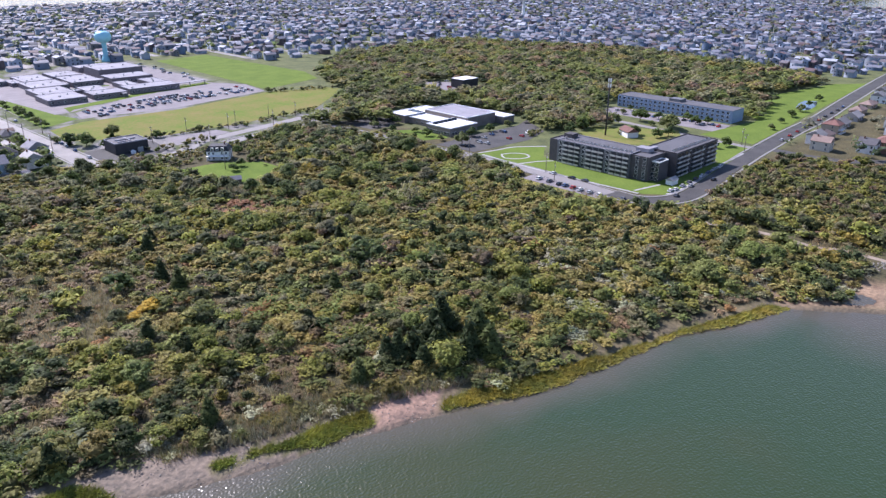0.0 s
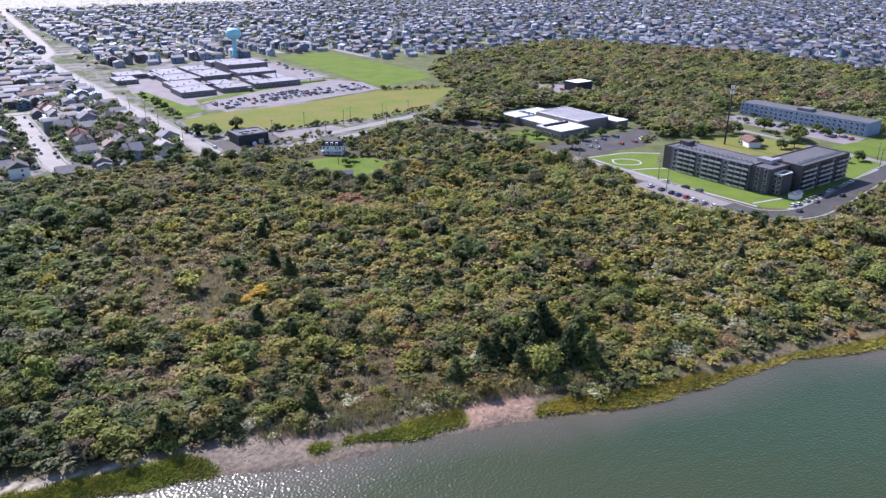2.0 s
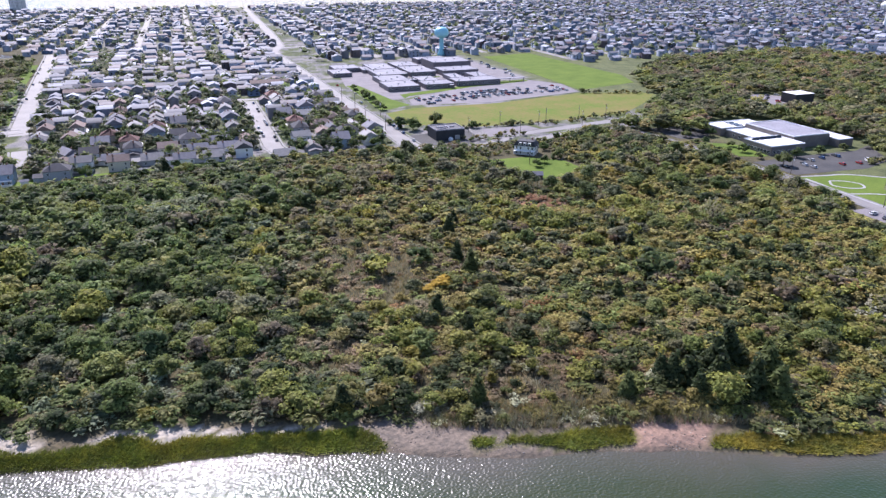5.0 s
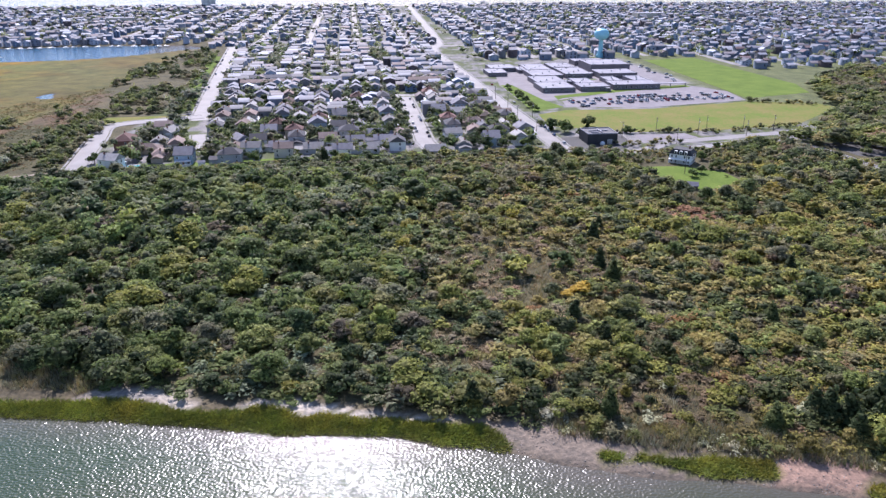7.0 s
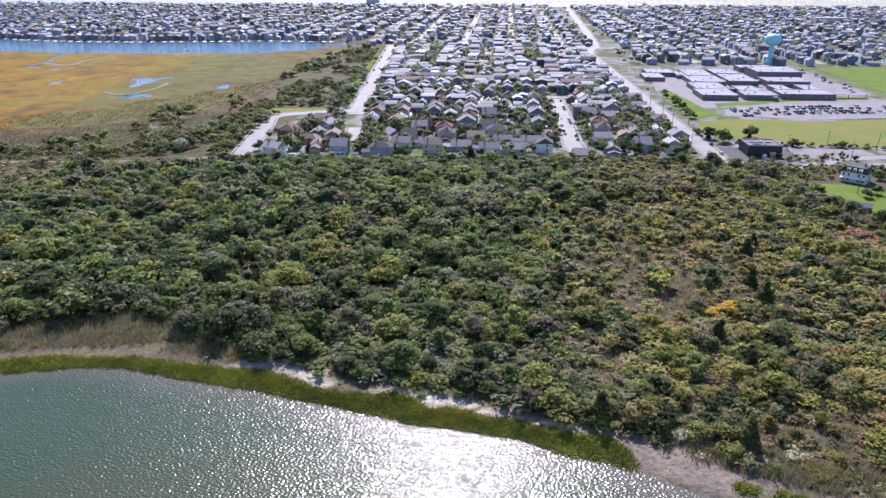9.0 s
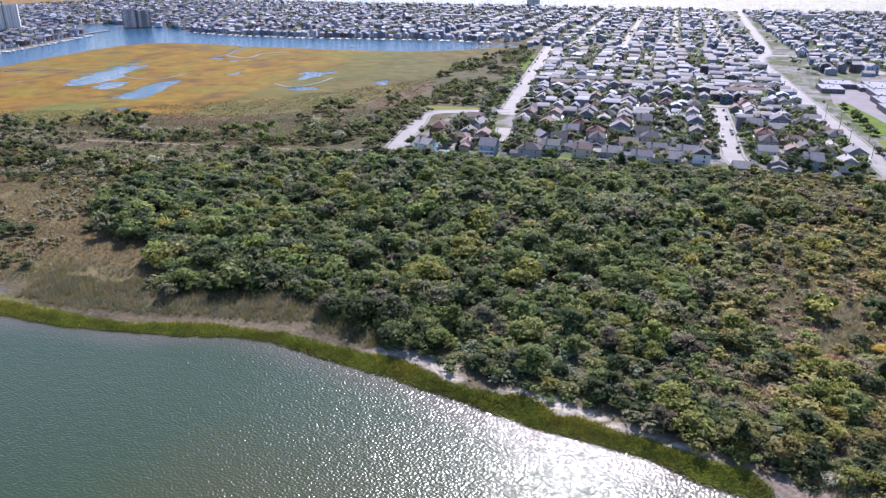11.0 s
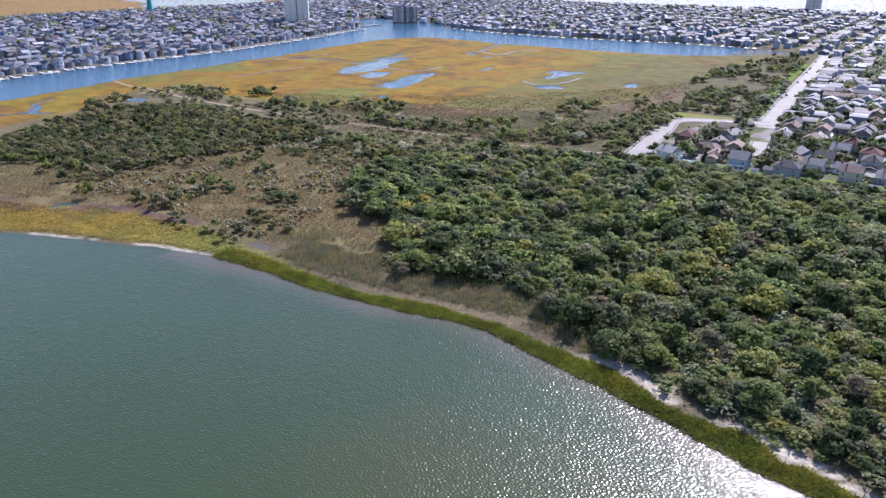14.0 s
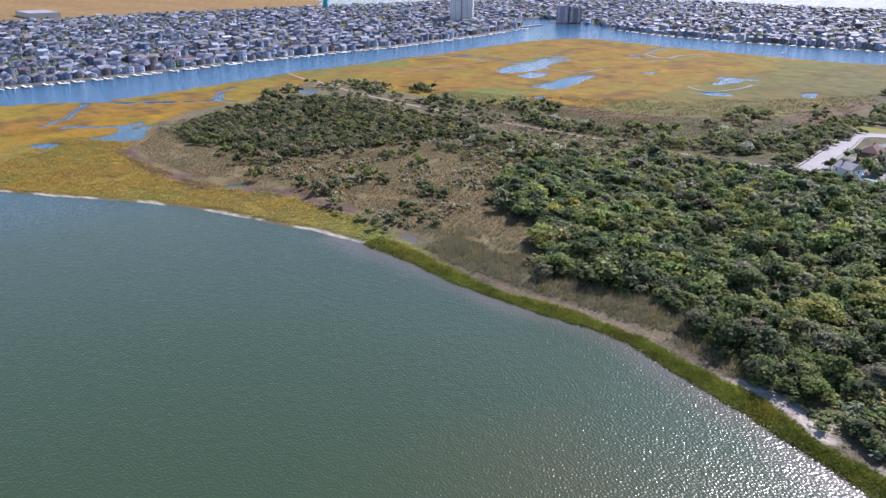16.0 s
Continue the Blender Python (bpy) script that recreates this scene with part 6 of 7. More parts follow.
civic = thing("civic_building", "low civic building with white and grey flat roofs", "public building")
civic.location = (0, 0, LAND)
CIVIC_WALL = surface("tan_block", (0.198, 0.172, 0.152), (0.139, 0.122, 0.109), 3.0, 0.8)
flat_block(civic, "main_hall", 366, 348, 396, 392, 7.6, CIVIC_WALL, PALE_ROOF, WHITE_ROOF)
w2 = flat_block(civic, "front_wing", 339, 338, 365.8, 362, 5.6, CIVIC_WALL, WHITE_ROOF, WHITE_ROOF)
w3 = flat_block(civic, "north_wing", 346, 392.2, 384, 410, 5.4, CIVIC_WALL, WHITE_ROOF, WHITE_ROOF)
flat_block(civic, "east_wing", 396.2, 340, 408, 366, 5.0, CIVIC_WALL, WHITE_ROOF, WHITE_ROOF)
w5 = flat_block(civic, "entrance", 350, 362.2, 365.8, 392, 4.4, CIVIC_WALL, WHITE_ROOF, WHITE_ROOF)
for k in range(5):
    part("skylight", slab_roof(bmesh.new(), 3.4, 3.0, 5.7, 1.3, 0.1), GLASS, w2).location = (343.5 + k * 4.6, 357, 0)
for k in range(3):
    part("rooflight", boxes((-3, -1.2, 0, 3, 1.2, 0.5)), GLASS, w3).location = (364, 396 + k * 4.5, 5.5)
for k in range(8):
    block_window(w2, WIDE_WINDOW, 339, 340 + k * 2.8, 2.2, -90)
    block_window(w2, WIDE_WINDOW, 341.5 + k * 3.1, 338, 2.2, 0)
for k in range(4):
    block_window(w5, WIDE_WINDOW, 350, 366 + k * 6, 2.2, -90)

blue = thing("long_building", "long pale blue three-storey building with a flat grey roof", "building")
blue.location = (0, 0, LAND)
lb = flat_block(blue, "wall", 517, 224, 536, 321, 9.2, BLUE_WALL, MEMBRANE, PANEL, 0.3)
for s in range(3):
    for k in range(24):
        block_window(lb, WIDE_WINDOW, 517, 227 + k * 4, 1.8 + 2.9 * s, -90)
part("roof_house", boxes((522, 268, 9.2, 530, 278, 11.4)), PANEL, blue)

black = thing("flat_building", "low charcoal building with a white-edged flat roof", "building")
black.location = (0, 0, LAND)
flat_block(black, "wall", 157.5, 447, 178, 465, 6.6, CHARCOAL, MEMBRANE, PALE_ROOF, 0.7)
part("roof_frame", boxes((161, 451, 6.7, 166, 452, 7.4), (161, 456, 6.7, 174, 457, 7.4), (168, 451, 6.7, 169, 462, 7.4)), PALE_ROOF, black, "white roof duct")
part("tank", tube(bmesh.new(), [(167, 444.6, -0.3, 1.5), (167, 444.6, 1.6, 1.5), (167, 444.6, 2.3, 0.7)], 14), WHITE, black, "white round tank")
part("door", boxes((171, 446.9, 0, 174.5, 447.0, 3)), STEEL, black)

villa = thing("house", "large white house with a black mansard roof and dormers", "house")
villa.matrix_basis = pose(200, 397, LAND, 0, 0, -40)
part("wall", boxes((-6.5, -5, -0.4, 6.5, 5, 5.6)), WALLS[0], villa)
bm = bmesh.new()
lo = [bm.verts.new((x, y, 5.6)) for x, y in ((-7, -5.5), (7, -5.5), (7, 5.5), (-7, 5.5))]
hi = [bm.verts.new((x, y, 8.4)) for x, y in ((-5.2, -3.7), (5.2, -3.7), (5.2, 3.7), (-5.2, 3.7))]
for i in range(4):
    bm.faces.new((lo[i], lo[(i + 1) % 4], hi[(i + 1) % 4], hi[i]))
bm.faces.new(hi)
bm.faces.new(lo[::-1])
part("roof", bm, CHARCOAL, villa)
for x in (-3, 0, 3):
    part("dormer", box(boxes((-0.8, -5.2, 5.9, 0.8, -3.6, 7.7)), -0.5, -5.25, 6.2, 0.5, -5.2, 7.4, 1), [WHITE, GLASS], villa).location = (x, 0, 0)
for s in range(2):
    for x in (-5, -2.5, 2.5, 5):
        add_window(villa, WINDOW, x, -5, 1.6 + 2.7 * s)
    for y in (-2.5, 2.5):
        add_window(villa, WINDOW, -6.5, y, 1.6 + 2.7 * s, -90)
        add_window(villa, WINDOW, 6.5, y, 1.6 + 2.7 * s, 90)
part("porch", boxes((-6.5, -7.2, 2.5, 6.5, -5, 2.75), (-6.3, -7, -0.3, -6.1, -6.8, 2.5), (6.1, -7, -0.3, 6.3, -6.8, 2.5), (-1, -7, -0.3, -0.8, -6.8, 2.5)), WHITE, villa)
part("chimney", boxes((3, 1, 8, 3.8, 1.8, 10)), WALLS[5], villa)

shed = thing("shed", "dark garden shed with a grey gable roof", "shed")
shed.matrix_basis = pose(180, 345, LAND, 0, 0, -20)
part("wall", boxes((-4, -2.2, -0.3, 4, 2.2, 2.4)), TIMBER, shed)
part("roof", slab_roof(bmesh.new(), 8, 4.4, 2.4, 1.4, 0.4), ROOFS[0], shed)
part("door", boxes((-0.9, -2.28, 0, 0.9, -2.2, 2)), CHARCOAL, shed)

hut = thing("house", "small white hall with a red roof", "house")
hut.matrix_basis = pose(430, 256, LAND, 0, 0, 60)
part("wall", boxes((-6, -4, -0.3, 6, 4, 4)), WALLS[0], hut)
part("roof", slab_roof(bmesh.new(), 12, 8, 4, 2.2), ROOFS[3], hut)
for x in (-4, 0, 4):
    add_window(hut, WINDOW, x, -4, 2)

depot = thing("storage_shed", "low storage shed with a white roof", "shed")
depot.location = (0, 0, LAND)
flat_block(depot, "wall", 484, 466, 504, 482, 8.0, CHARCOAL, WHITE_ROOF, WHITE_ROOF, 0.2)

# rows of joined houses in the middle of the town
ROW_BLUE = surface("slate_blue_siding", (0.165, 0.218, 0.290), (0.125, 0.172, 0.238), 3.0, 0.7)
for x0, y0, units, wall, roof in ((-92, 732, 7, ROW_BLUE, ROOFS[0]), (-96, 704, 6, WALLS[1], ROOFS[2]), (64, 732, 6, ROW_BLUE, ROOFS[0]), (62, 700, 5, WALLS[1], ROOFS[2]), (-30, 716, 7, WALLS[0], ROOFS[4])):
    row = thing("row_house", "two-storey row of joined houses with a long shingle roof", "row house", "rows of joined houses")
    row.location = (x0, y0, LAND)
    w = units * 7.2
    part("wall", boxes((0, -5, -0.3, w, 5, 6.2)), wall, row)
    part("roof", slab_roof(bmesh.new(), w, 10, 6.2, 2.2, 0.5), roof, row).location = (w / 2, 0, 0)
    for k in range(units):
        for s in range(2):
            add_window(row, WIDE_WINDOW, 3.6 + 7.2 * k, -5, 1.6 + 2.8 * s)
        part("party_wall", boxes((7.2 * k, -5.4, -0.3, 7.2 * k + 0.25, 5.4, 6.3)), WHITE, row)

# paths on the lawn of the apartment house
for pts, w in (([(321, 182), (319, 240), (321, 292)], 1.6), ([(321, 262), (332, 258), (341, 252)], 1.5), ([(322, 296), (336, 293), (350, 290), (366, 277)], 1.6), ([(330, 171), (346, 170), (400, 177), (440, 180)], 1.5),
               ([(324, 186), (334, 184), (343, 182)], 1.5), ([(412, 196), (440, 200), (456, 204)], 1.5), ([(330, 284), (337, 281), (341, 274), (337, 268), (329, 270), (325, 277), (330, 284)], 1.3)):
    tagged(part("footpath", band(bmesh.new(), smooth_line(pts), w, LAND - 0.3, LAND + 0.13), CONCRETE), "pale concrete footpath across the lawn", "path", kind="structure")

# the school: many flat-roofed wings
school = thing("school", "sprawling one-storey school with pale flat roofs", "school")
school.location = (0, 0, LAND)
SCHOOL_WALL = surface("school_brick", (0.178, 0.158, 0.165), (0.125, 0.112, 0.119), 3.0, 0.8)
for x0, y0, x1, y1, h in ((180, 642, 211, 676, 5.2), (184, 676.3, 213, 716, 4.8), (217, 645, 246, 668, 5.0), (221, 668.3, 240, 700, 4.4), (250, 650, 296, 674, 5.6), (256, 674.3, 270, 706, 4.6), (280, 674.3, 296, 706, 5.0),
                          (213.2, 684, 220.8, 694, 3.6), (190, 718, 222, 758, 5.0), (226, 722, 254, 770, 5.4), (196, 762, 222, 806, 4.6), (226, 774, 252, 808, 5.2), (150, 745, 170, 776, 4.6), (158, 776.3, 186, 806, 5.0), (264, 758, 308, 800, 10.2),
                          (260, 716, 300, 746, 6.4), (186.2, 764, 195.8, 790, 4.0), (264, 814, 300, 836, 6.0), (222.2, 730, 225.8, 745, 3.6), (252.2, 735, 259.8, 742, 3.8)):
    h *= 0.82
    wing = flat_block(school, "wing", x0, y0, x1, y1, h, SCHOOL_WALL, PALE_ROOF, PALE_ROOF, 0.35)
    for k in range(int((x1 - x0) // 5)):
        block_window(wing, WIDE_WINDOW, x0 + 3 + k * 5, y0, 2.2, 0)
    for k in range(int((y1 - y0) // 9)):
        child("roof_unit", AC_UNIT, wing, pose(x0 + 4 + (k % 3) * (x1 - x0 - 8) / 2.5, y0 + 4 + k * 9, h + 0.1))
part("walkway_roof", boxes((240, 640, 3.2, 244, 648, 3.5), (240.2, 640.2, -0.3, 240.6, 640.6, 3.2), (243.4, 640.2, -0.3, 243.8, 640.6, 3.2)), PALE_ROOF, school)
part("walkway_roof", boxes((296.2, 658, 3.2, 326, 663, 3.6), (325, 658.2, -0.3, 325.6, 658.8, 3.2), (310, 658.2, -0.3, 310.6, 658.8, 3.2)), PALE_ROOF, school)


def water_tower(x, y, stem, radius, tall, paint, label, flare):
    ob = thing("water_tower", label, "water tower")
    ob.location = (x, y, LAND)
    part("stem", tube(bmesh.new(), [(0, 0, -0.5, flare), (0, 0, 3, flare * 0.7), (0, 0, stem * 0.4, flare * 0.42), (0, 0, stem, flare * 0.40), (0, 0, stem + 2, flare * 0.7)], 20), paint, ob)
    rings = []
    for k in range(13):
        a = -math.pi / 2 + math.pi * k / 12
        rings.append((0, 0, stem + tall / 2 + math.sin(a) * tall / 2, max(0.3, radius * math.cos(a) ** 0.8 if abs(math.cos(a)) > 1e-3 else 0.3)))
    tank = part("tank", tube(bmesh.new(), rings, 28), paint, ob)
    part("hatch", tube(bmesh.new(), [(0, 0, stem + tall - 0.3, 1.0), (0, 0, stem + tall + 0.9, 1.0)], 10), paint, tank)
    return ob


water_tower(319, 884, 21, 9.3, 13.5, SKY_BLUE, "pale blue water tower with a rounded tank on one stem", 6.5)
water_tower(1178, 968, 32, 13, 14, WHITE, "white water tower with a flattened round tank", 7)
water_tower(-1554, 1014, 62, 13, 16, TEAL, "teal water tower on a thick round stem", 12)


def tower_block(x, y, w, d, h, walls, label, turn):
    ob = thing("tower_block", label, "apartment block")
    ob.matrix_basis = pose(x, y, LAND, 0, 0, turn)
    for k, (x0, x1) in enumerate(((-w / 2, -w * 0.02), (w * 0.02, w / 2))):
        bl = flat_block(ob, "slab", x0, -d / 2, x1, d / 2, h - 2.5 * k, walls[k], PALE_ROOF)
        for s in range(int(h // 3.2)):
            for q in range(5):
                block_window(bl, WIDE_WINDOW, x0 + 2.2 + q * (x1 - x0 - 4.4) / 4, -d / 2, 2.0 + 3.2 * s, 0)
            for q in range(2):
                part("balcony", boxes((x0 + 2 + q * (x1 - x0 - 9), -d / 2 - 1.2, 1.0 + 3.2 * s, x0 + 7 + q * (x1 - x0 - 9), -d / 2 - 0.07, 1.9 + 3.2 * s)), WHITE, bl)
    part("core", boxes((-w * 0.02, -d / 2 + 2, -0.5, w * 0.02, d / 2 - 2, h - 1)), CHARCOAL, ob)
    part("lift_house", boxes((-4, -3, h, 2, 3, h + 4)), PALE_ROOF, ob)
    return ob


tower_block(-1066, 1008, 44, 18, 46, (WHITE, WALLS[0]), "tall white apartment tower in the far town", 42)
tower_block(-928, 1166, 48, 20, 31, (surface("mauve_render", (0.36, 0.31, 0.33), (0.29, 0.25, 0.27), 6.0, 0.8), surface("brown_render", (0.22, 0.18, 0.18), (0.17, 0.14, 0.14), 6.0, 0.8)), "brown apartment block beside the canal", 38)
tower_block(-330, 1985, 34, 18, 38, (WHITE, WALLS[0]), "pale beachfront apartment tower", 5)
for x, y, w, d, h in ((-1250, 830, 60, 22, 7), (-1775, 430, 110, 60, 10), (640, 1500, 60, 30, 10), (1010, 1320, 70, 30, 9), (860, 1160, 44, 26, 8), (-420, 1520, 50, 24, 9), (300, 1700, 46, 24, 12)):
    hall = thing("hall", "large flat pale-roofed hall in the far town", "building", "large halls of the town")
    hall.location = (x, y, LAND)
    flat_block(hall, "wall", -w / 2, -d / 2, w / 2, d / 2, h, WALLS[1], PALE_ROOF, PALE_ROOF, 0.3)


# ---- poles ----
def pole(h, label, arm=True):
    ob = thing("utility_pole" if arm else "mast", label, "utility pole" if arm else "mast", "utility poles" if arm else "")
    part("post", tube(bmesh.new(), [(0, 0, -0.5, 0.20 if arm else 0.6), (0, 0, h, 0.13 if arm else 0.35)], 8), TIMBER if arm else CHARCOAL, ob)
    if arm:
        part("crossarm", boxes((-1.3, -0.08, h - 1.0, 1.3, 0.08, h - 0.8)), TIMBER, ob)
        part("transformer", tube(bmesh.new(), [(0.45, 0, h - 3.2, 0.28), (0.45, 0, h - 2.2, 0.28)], 8), STEEL, ob)
        for x in (-1.1, 0.9):
            part("insulator", tube(bmesh.new(), [(x, 0, h - 0.8, 0.07), (x, 0, h - 0.55, 0.05)], 6), WHITE, ob)
    else:
        for z in (h - 1.5, h - 5):
            part("antenna", boxes((-0.8, -0.8, z - 1.2, 0.8, -0.6, z + 1.2), (0.5, 0.3, z - 1.2, 0.8, 0.8, z + 1.2), (-0.8, 0.3, z - 1.2, -0.5, 0.8, z + 1.2)), WHITE, ob)
    return ob


first = pole(11.5, "wooden utility pole with a crossarm", True)
POLES = [(187, 462), (216, 473), (253, 472), (282, 474), (217, 441), (133, 578), (131, 619), (130, 531), (134, 489), (117, 690), (116, 735), (113, 800), (111, 870), (274, 455), (244, 466), (303, 470), (318, 240), (318, 300), (306, 225),
         (144, 540), (196, 375), (190, 372), (460, 190), (446, 182)]
for i, (x, y) in enumerate(POLES):
    m = pose(x, y, LAND, 0, 0, 20 * i)
    if i:
        copy_thing(first, m)
    else:
        first.matrix_basis = m
pole(39, "tall grey mast behind the apartment house", False).location = (420, 268, LAND)


# ---- cars ----
def car(paint, label, van=False):
    ob = thing("car", label, "car", "parked cars")
    bm = bmesh.new()
    prof = [(-2.25, 0.35), (2.2, 0.35), (2.28, 0.75), (1.9, 0.92), (0.95, 0.98), (-2.1, 1.0), (-2.3, 0.8)] if not van else [(-2.6, 0.35), (2.5, 0.35), (2.6, 0.9), (2.2, 1.15), (1.8, 1.2), (-2.6, 1.25), (-2.65, 0.8)]
    l, r = [bm.verts.new((x, -0.9, z)) for x, z in prof], [bm.verts.new((x, 0.9, z)) for x, z in prof]
    n = len(prof)
    bm.faces.new(l)
    bm.faces.new(r[::-1])
    for i in range(n):
        bm.faces.new((l[(i + 1) % n], l[i], r[i], r[(i + 1) % n]))
    body = part("body", bm, paint, ob)
    top = 1.5 if not van else 2.1
    bm = bmesh.new()
    x0, x1 = (-2.05, 1.0) if not van else (-2.55, 1.7)
    lo = [bm.verts.new((x, y, 1.0)) for x, y in ((x0, -0.84), (x1, -0.84), (x1, 0.84), (x0, 0.84))]
    hi = [bm.verts.new((x, y, top)) for x, y in ((x0 + 0.45, -0.66), (x1 - 0.75, -0.66), (x1 - 0.75, 0.66), (x0 + 0.45, 0.66))]
    for i in range(4):
        bm.faces.new((lo[i], lo[(i + 1) % 4], hi[(i + 1) % 4], hi[i]))
    bm.faces.new(hi)
    part("cabin_glass", bm, GLASS, ob)
    part("top", boxes((x0 + 0.5, -0.64, top, x1 - 0.8, 0.64, top + 0.05)), paint, body)
    for x in (-1.4, 1.4):
        for y in (-0.82, 0.82):
            bm = bmesh.new()
            bmesh.ops.create_cone(bm, cap_ends=True, segments=10, radius1=0.34, radius2=0.34, depth=0.22, matrix=Matrix.Translation((x, y, 0.34)) @ Matrix.Rotation(radians(90), 4, "X"))
            part("wheel", bm, TYRE, ob)
    return ob


PAINTS = [(n, surface("car_" + n, c, tuple(v * 0.9 for v in c), 1.0, 0.25, spec=0.6)) for n, c in
          (("white", (0.75, 0.75, 0.74)), ("black", (0.02, 0.02, 0.022)), ("silver", (0.45, 0.46, 0.47)), ("red", (0.40, 0.03, 0.02)), ("blue", (0.05, 0.10, 0.22)), ("grey", (0.12, 0.12, 0.13)))]
CARS = [car(m, n + " car parked on asphalt") for n, m in PAINTS] + [car(PAINTS[0][1], "white delivery van parked on asphalt", True)]
parked = [(304.5, 234, 0, 5), (304.5, 227, 5, 5), (304, 220, 1, 10), (304, 216, 4, 5), (304, 211, 3, 8), (303.5, 206, 0, 5), (303.5, 200, 2, 8), (303.5, 194, 0, 12), (318, 235, 0, 85), (318, 222, 1, 88), (319, 214, 5, 85), (336, 172, 0, 10), (331, 166, 5, 15),
          (385, 308, 6, 60), (306, 182, 5, 70), (372, 166, 1, 8), (352, 169, 2, 12)]
parked += [(340 + 8.5 * k, 177.5 + k * 0.6 - 6.2, [0, 2, 5, 1, 0, 4, 2, 0][k], 8) for k in range(8)]
cr = random.Random(9)
for row, (ya, yb) in enumerate(((572, 592), (579, 599), (590, 610), (598, 620))):
    for k in range(52):
        f = k / 51
        if cr.random() < 0.46 - 0.2 * math.sin(f * 9):
            parked.append((192 + f * 145, ya + (yb - ya) * f + 12 * math.sin(f * 3.1) * 0.6, cr.randrange(6), 100))
for k in range(14):
    parked.append((334 + cr.uniform(-6, 6), 690 + k * 11, cr.randrange(6), cr.choice([0, 180])))
for k in range(16):
    parked.append((500 + cr.uniform(-5, 5), 226 + k * 5.6, cr.randrange(6), cr.choice([0, 180])))
for k in range(10):
    parked.append((cr.uniform(466, 506), cr.uniform(466, 508), cr.randrange(6), cr.uniform(0, 360)))
for k in range(10):
    parked.append((492 + k * 17, 177 + k * 1.3, cr.randrange(6), 5))
    parked.append((326 + cr.uniform(0, 60), 305 + cr.uniform(0, 22), cr.randrange(6), 80))
for x, y0, y1 in ((49.5, 480, 640), (56.5, 480, 640), (-74.5, 870, 1030), (-8.5, 870, 1030), (47, 870, 1030), (143, 450, 700), (122, 660, 960)):
    for k in range(9):
        parked.append((x, cr.uniform(y0, y1), cr.randrange(6), 90))
for k in range(16):
    yy = cr.uniform(600, 1000)
    parked.append((-113 - (yy - 600) * 0.082 + cr.choice([-5, 5]), yy, cr.randrange(6), 94))
for i, (x, y, k, turn) in enumerate(parked):
    m = pose(x, y, LAND + 0.09, 0, 0, turn)
    if CARS[k].location.length == 0:
        CARS[k].matrix_basis = m
    else:
        copy_thing(CARS[k], m)


# ---- the canal front: docks and boats ----
def dock(length):
    ob = thing("dock", "pale wooden dock on posts over the canal", "dock", "docks along the canal")
    part("deck", boxes((0, -1.1, 0.9, length, 1.1, 1.1), (length - 4, 1.1, 0.9, length, 6, 1.1)), WHITE, ob)
    for x in (1, length / 2, length - 0.4):
        part("post", tube(bmesh.new(), [(x, 0.9, -1.5, 0.16), (x, 0.9, 1.9, 0.16)], 6), TIMBER, ob)
    return ob


def boat():
    ob = thing("boat", "small white motor boat moored at a dock", "boat", "boats along the canal")
    bm = bmesh.new()
    rows = []
    for x, w, z in ((-3.4, 1.2, 0.9), (0, 1.3, 0.95), (2.2, 1.0, 1.1), (3.8, 0.08, 1.3)):
        rows.append([bm.verts.new((x, -w * 0.6, -0.3)), bm.verts.new((x, w * 0.6, -0.3)), bm.verts.new((x, w, z)), bm.verts.new((x, -w, z))])
    for p, q in zip(rows, rows[1:]):
        for k in range(4):
            bm.faces.new((p[k], p[(k + 1) % 4], q[(k + 1) % 4], q[k]))
    bm.faces.new(rows[0][::-1])
    bm.faces.new(rows[-1])
    part("hull", bm, WHITE, ob)
    part("cabin", boxes((-0.8, -0.8, 0.9, 1.2, 0.8, 2.1)), WHITE, ob)
    part("windscreen", boxes((1.2, -0.7, 1.3, 1.28, 0.7, 2.0)), GLASS, ob)
    return ob


bank = [(-797, 60), (-796, 250), (-820, 424), (-826, 646), (-860, 849), (-905, 1010)]
bank2 = [(-770, 1110), (-680, 1085), (-538, 1080), (-351, 1108), (-240, 1104)]
d0, b0 = dock(15), boat()
count = 0
for line, inward in ((bank, 0), (bank2, -90)):
    for (x0, y0), (x1, y1) in zip(line, line[1:]):
        steps = int(math.hypot(x1 - x0, y1 - y0) / 14)
        for k in range(steps):
            f = (k + cr.uniform(0.2, 0.8)) / steps
            x, y = x0 + (x1 - x0) * f, y0 + (y1 - y0) * f
            m = pose(x - (3 if inward == 0 else 0), y + (3 if inward else 0), 0, 0, 0, inward + cr.uniform(-6, 6))
            if count == 0:
                d0.matrix_basis = m
            else:
                copy_thing(d0, m)
            if cr.random() < 0.75:
                q = pose(x + 9, y + 4.2, 0, 0, 0, cr.choice([0, 90, 180])) if inward == 0 else pose(x + 4.2, y - 9, 0, 0, 0, cr.choice([0, 90]))
                if b0.location.length == 0:
                    b0.matrix_basis = q
                else:
                    copy_thing(b0, q)
            count += 1

# ---- small things by the houses ----
POOL = surface("pool_water", (0.10, 0.55, 0.62), (0.08, 0.48, 0.56), 2.0, 0.08)
pool = thing("swimming_pool", "small turquoise swimming pool with a pale deck", "pool")
pool.location = (-126, 431, LAND)
part("deck", boxes((-5, -3.4, -0.3, 5, -2, 0.25), (-5, 2, -0.3, 5, 3.4, 0.25), (-5, -2, -0.3, -3.6, 2, 0.25), (3.6, -2, -0.3, 5, 2, 0.25)), CONCRETE, pool)
part("basin", boxes((-3.6, -2, -0.3, 3.6, 2, 0.12)), POOL, pool)

copy_thing(b0, pose(-425, 985, 0, 0, 0, 20))


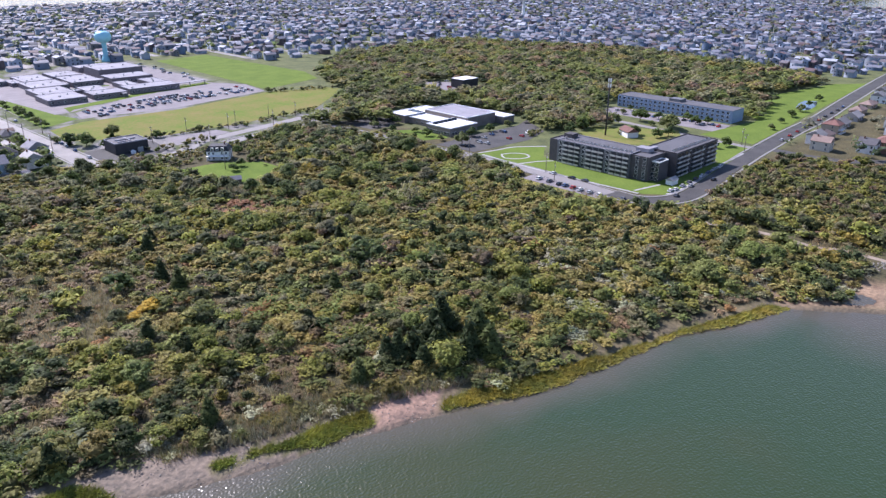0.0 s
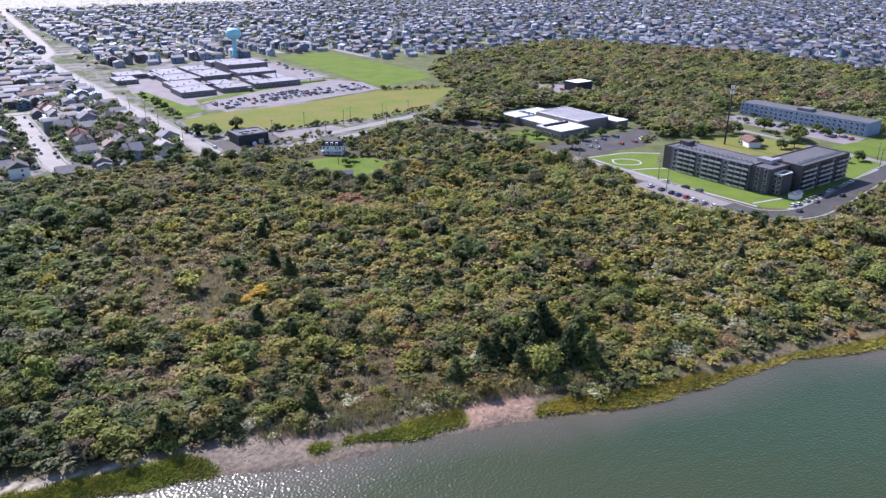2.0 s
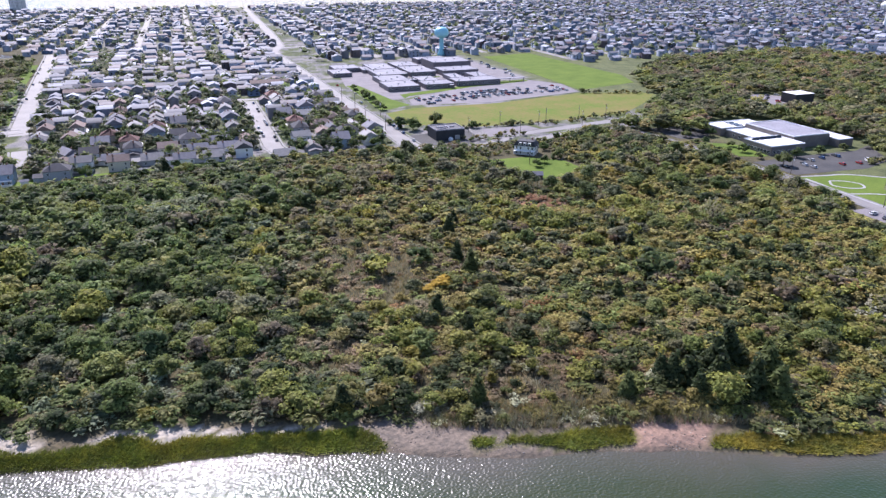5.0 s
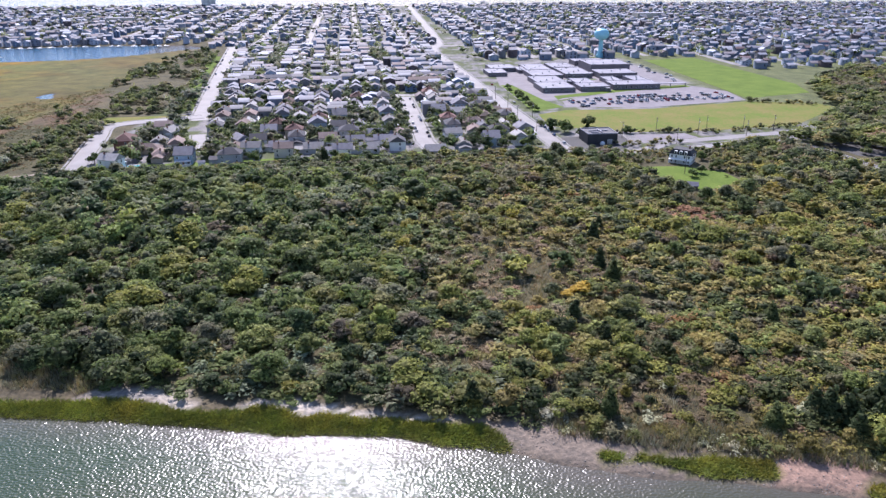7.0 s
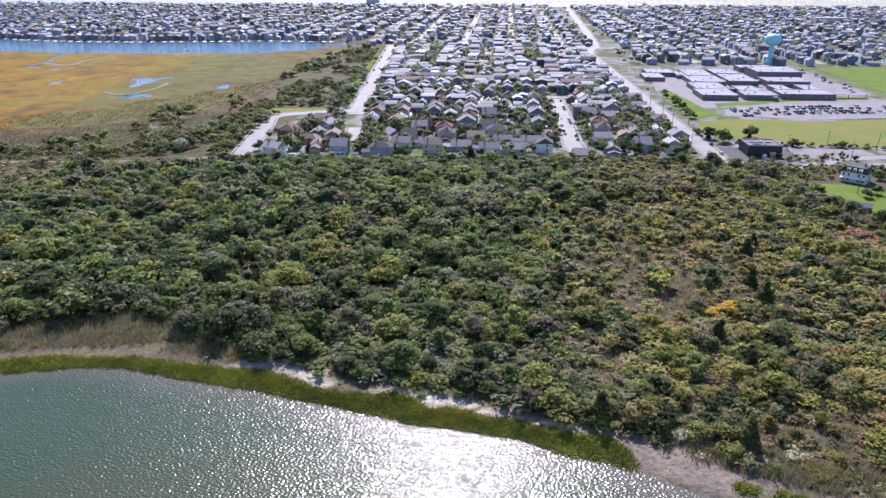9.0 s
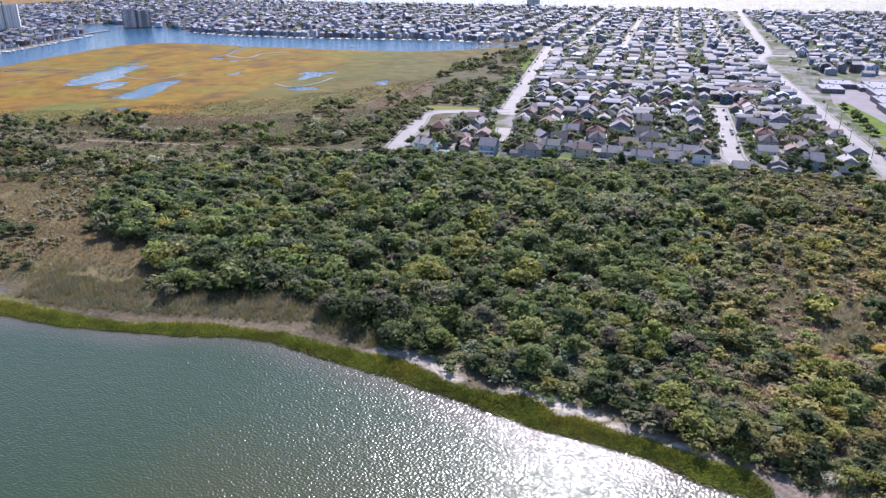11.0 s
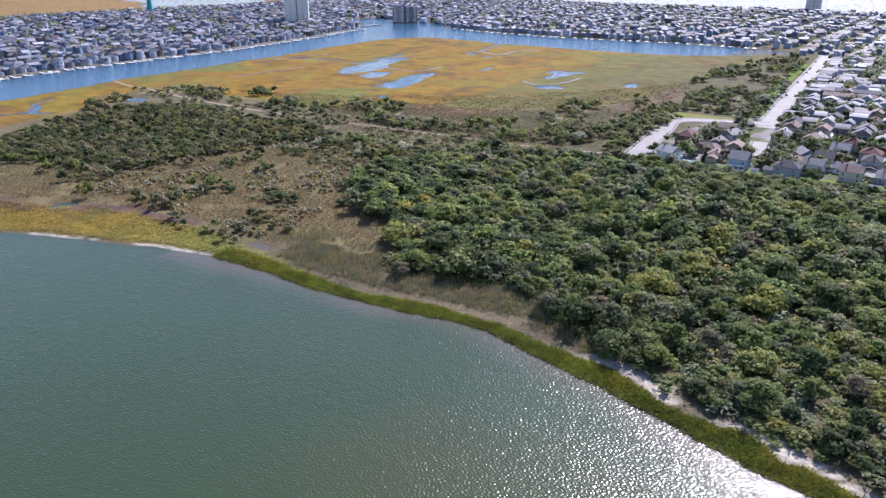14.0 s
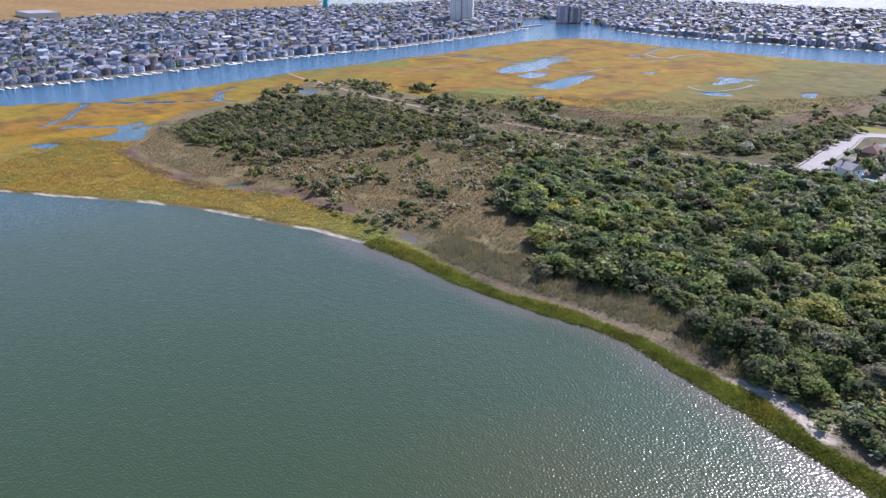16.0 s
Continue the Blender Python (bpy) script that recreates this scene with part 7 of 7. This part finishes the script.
def garden_shed(w, d, paint, label):
    ob = thing("garden_shed", label, "shed", "garden sheds")
    part("wall", boxes((-w / 2, -d / 2, -0.2, w / 2, d / 2, 2.2)), paint, ob)
    part("roof", slab_roof(bmesh.new(), w, d, 2.2, d * 0.28, 0.25, 0.12), ROOFS[0], ob)
    part("door", boxes((-0.6, -d / 2 - 0.05, 0, 0.6, -d / 2, 1.9)), WHITE, ob)
    return ob


def fence(length, paint, label):
    """A board fence along x."""
    ob = thing("fence", label, "fence", "garden fences")
    for k in range(int(length / 3) + 1):
        part("post", boxes((k * 3 - 0.07, -0.07, -0.3, k * 3 + 0.07, 0.07, 1.9)), paint, ob)
    for k in range(int(length / 3)):
        part("panel", boxes((k * 3 + 0.07, -0.02, 0.1, k * 3 + 2.93, 0.02, 1.75), (k * 3 + 0.07, 0.02, 0.4, k * 3 + 2.93, 0.06, 0.5), (k * 3 + 0.07, 0.02, 1.3, k * 3 + 2.93, 0.06, 1.4)), paint, ob)
    return ob


sheds = [garden_shed(4, 3, WALLS[0], "small white garden shed with a grey roof"), garden_shed(3.4, 2.8, WALLS[4], "small tan garden shed with a grey roof")]
for k, (x, y, turn) in enumerate(((-86, 428, 10), (-54, 428, 0), (-12, 431, 15), (24, 432, 0), (64, 434, 5), (84, 436, 90), (104, 438, 0), (-28, 430, 80))):
    m = pose(x, y, LAND + 0.05, 0, 0, turn)
    if k < 2:
        sheds[k].matrix_basis = m
    else:
        copy_thing(sheds[k % 2], m)
for x, y, length, turn, paint, label in ((-116, 423, 24, 3, WHITE, "white board fence behind the gardens"), (-66, 426, 30, 3, TIMBER, "weathered wooden fence behind the gardens"), (-6, 429, 24, 4, WHITE, "white board fence behind the gardens"),
                                         (40, 432, 30, 3, TIMBER, "weathered wooden fence behind the gardens"), (88, 433.5, 24, 2, WHITE, "white board fence behind the gardens")):
    fence(length, paint, label).matrix_basis = pose(x, y, LAND, 0, 0, turn)

# stones and drift along the beach
x, y = scatter([(125, 108), (125, 135), (100, 140), (20, 166), (18, 150), (60, 125)], 0.9, 201)
d = signed(BAY, x, y)
keep = (d > 0) & (d < 12) & (clouds(x, y, 5, 202) > 0.5)
x, y = x[keep], y[keep]
STONES = []
for i in range(4):
    bm = bmesh.new()
    bmesh.ops.create_icosphere(bm, subdivisions=1, radius=1)
    rr = np.random.default_rng(300 + i)
    v = np.array([p.co[:] for p in bm.verts]) * rr.uniform(0.6, 1.2, (len(bm.verts), 1)) * (1, 0.8, 0.6)
    STONES.append((v, np.array([[p.index for p in f.verts] for f in bm.faces]), np.ones(len(v))))
    bm.free()
n = len(x)
tint, kind = palette(n, 203, ((0.42, 0.36, 0.30), 0.5), ((0.25, 0.21, 0.18), 0.5), ((0.55, 0.50, 0.44), 0.2))
s = np.random.default_rng(204).uniform(0.08, 0.3, n)
mass("beach_stones", "stones and shell litter on the beach", "stones", STONES, x, y, s, s, tint, 205, EARTH)
x, y = scatter([(272, 82), (330, 44), (334, 50), (276, 90)], 1.3, 211)
n = len(x)
s = np.random.default_rng(212).uniform(0.3, 0.8, n)
mass("riprap", "line of rough stones by the tidal flat", "stones", STONES, x, y, s, s, palette(n, 213, ((0.40, 0.36, 0.32), 1))[0], 214, EARTH)
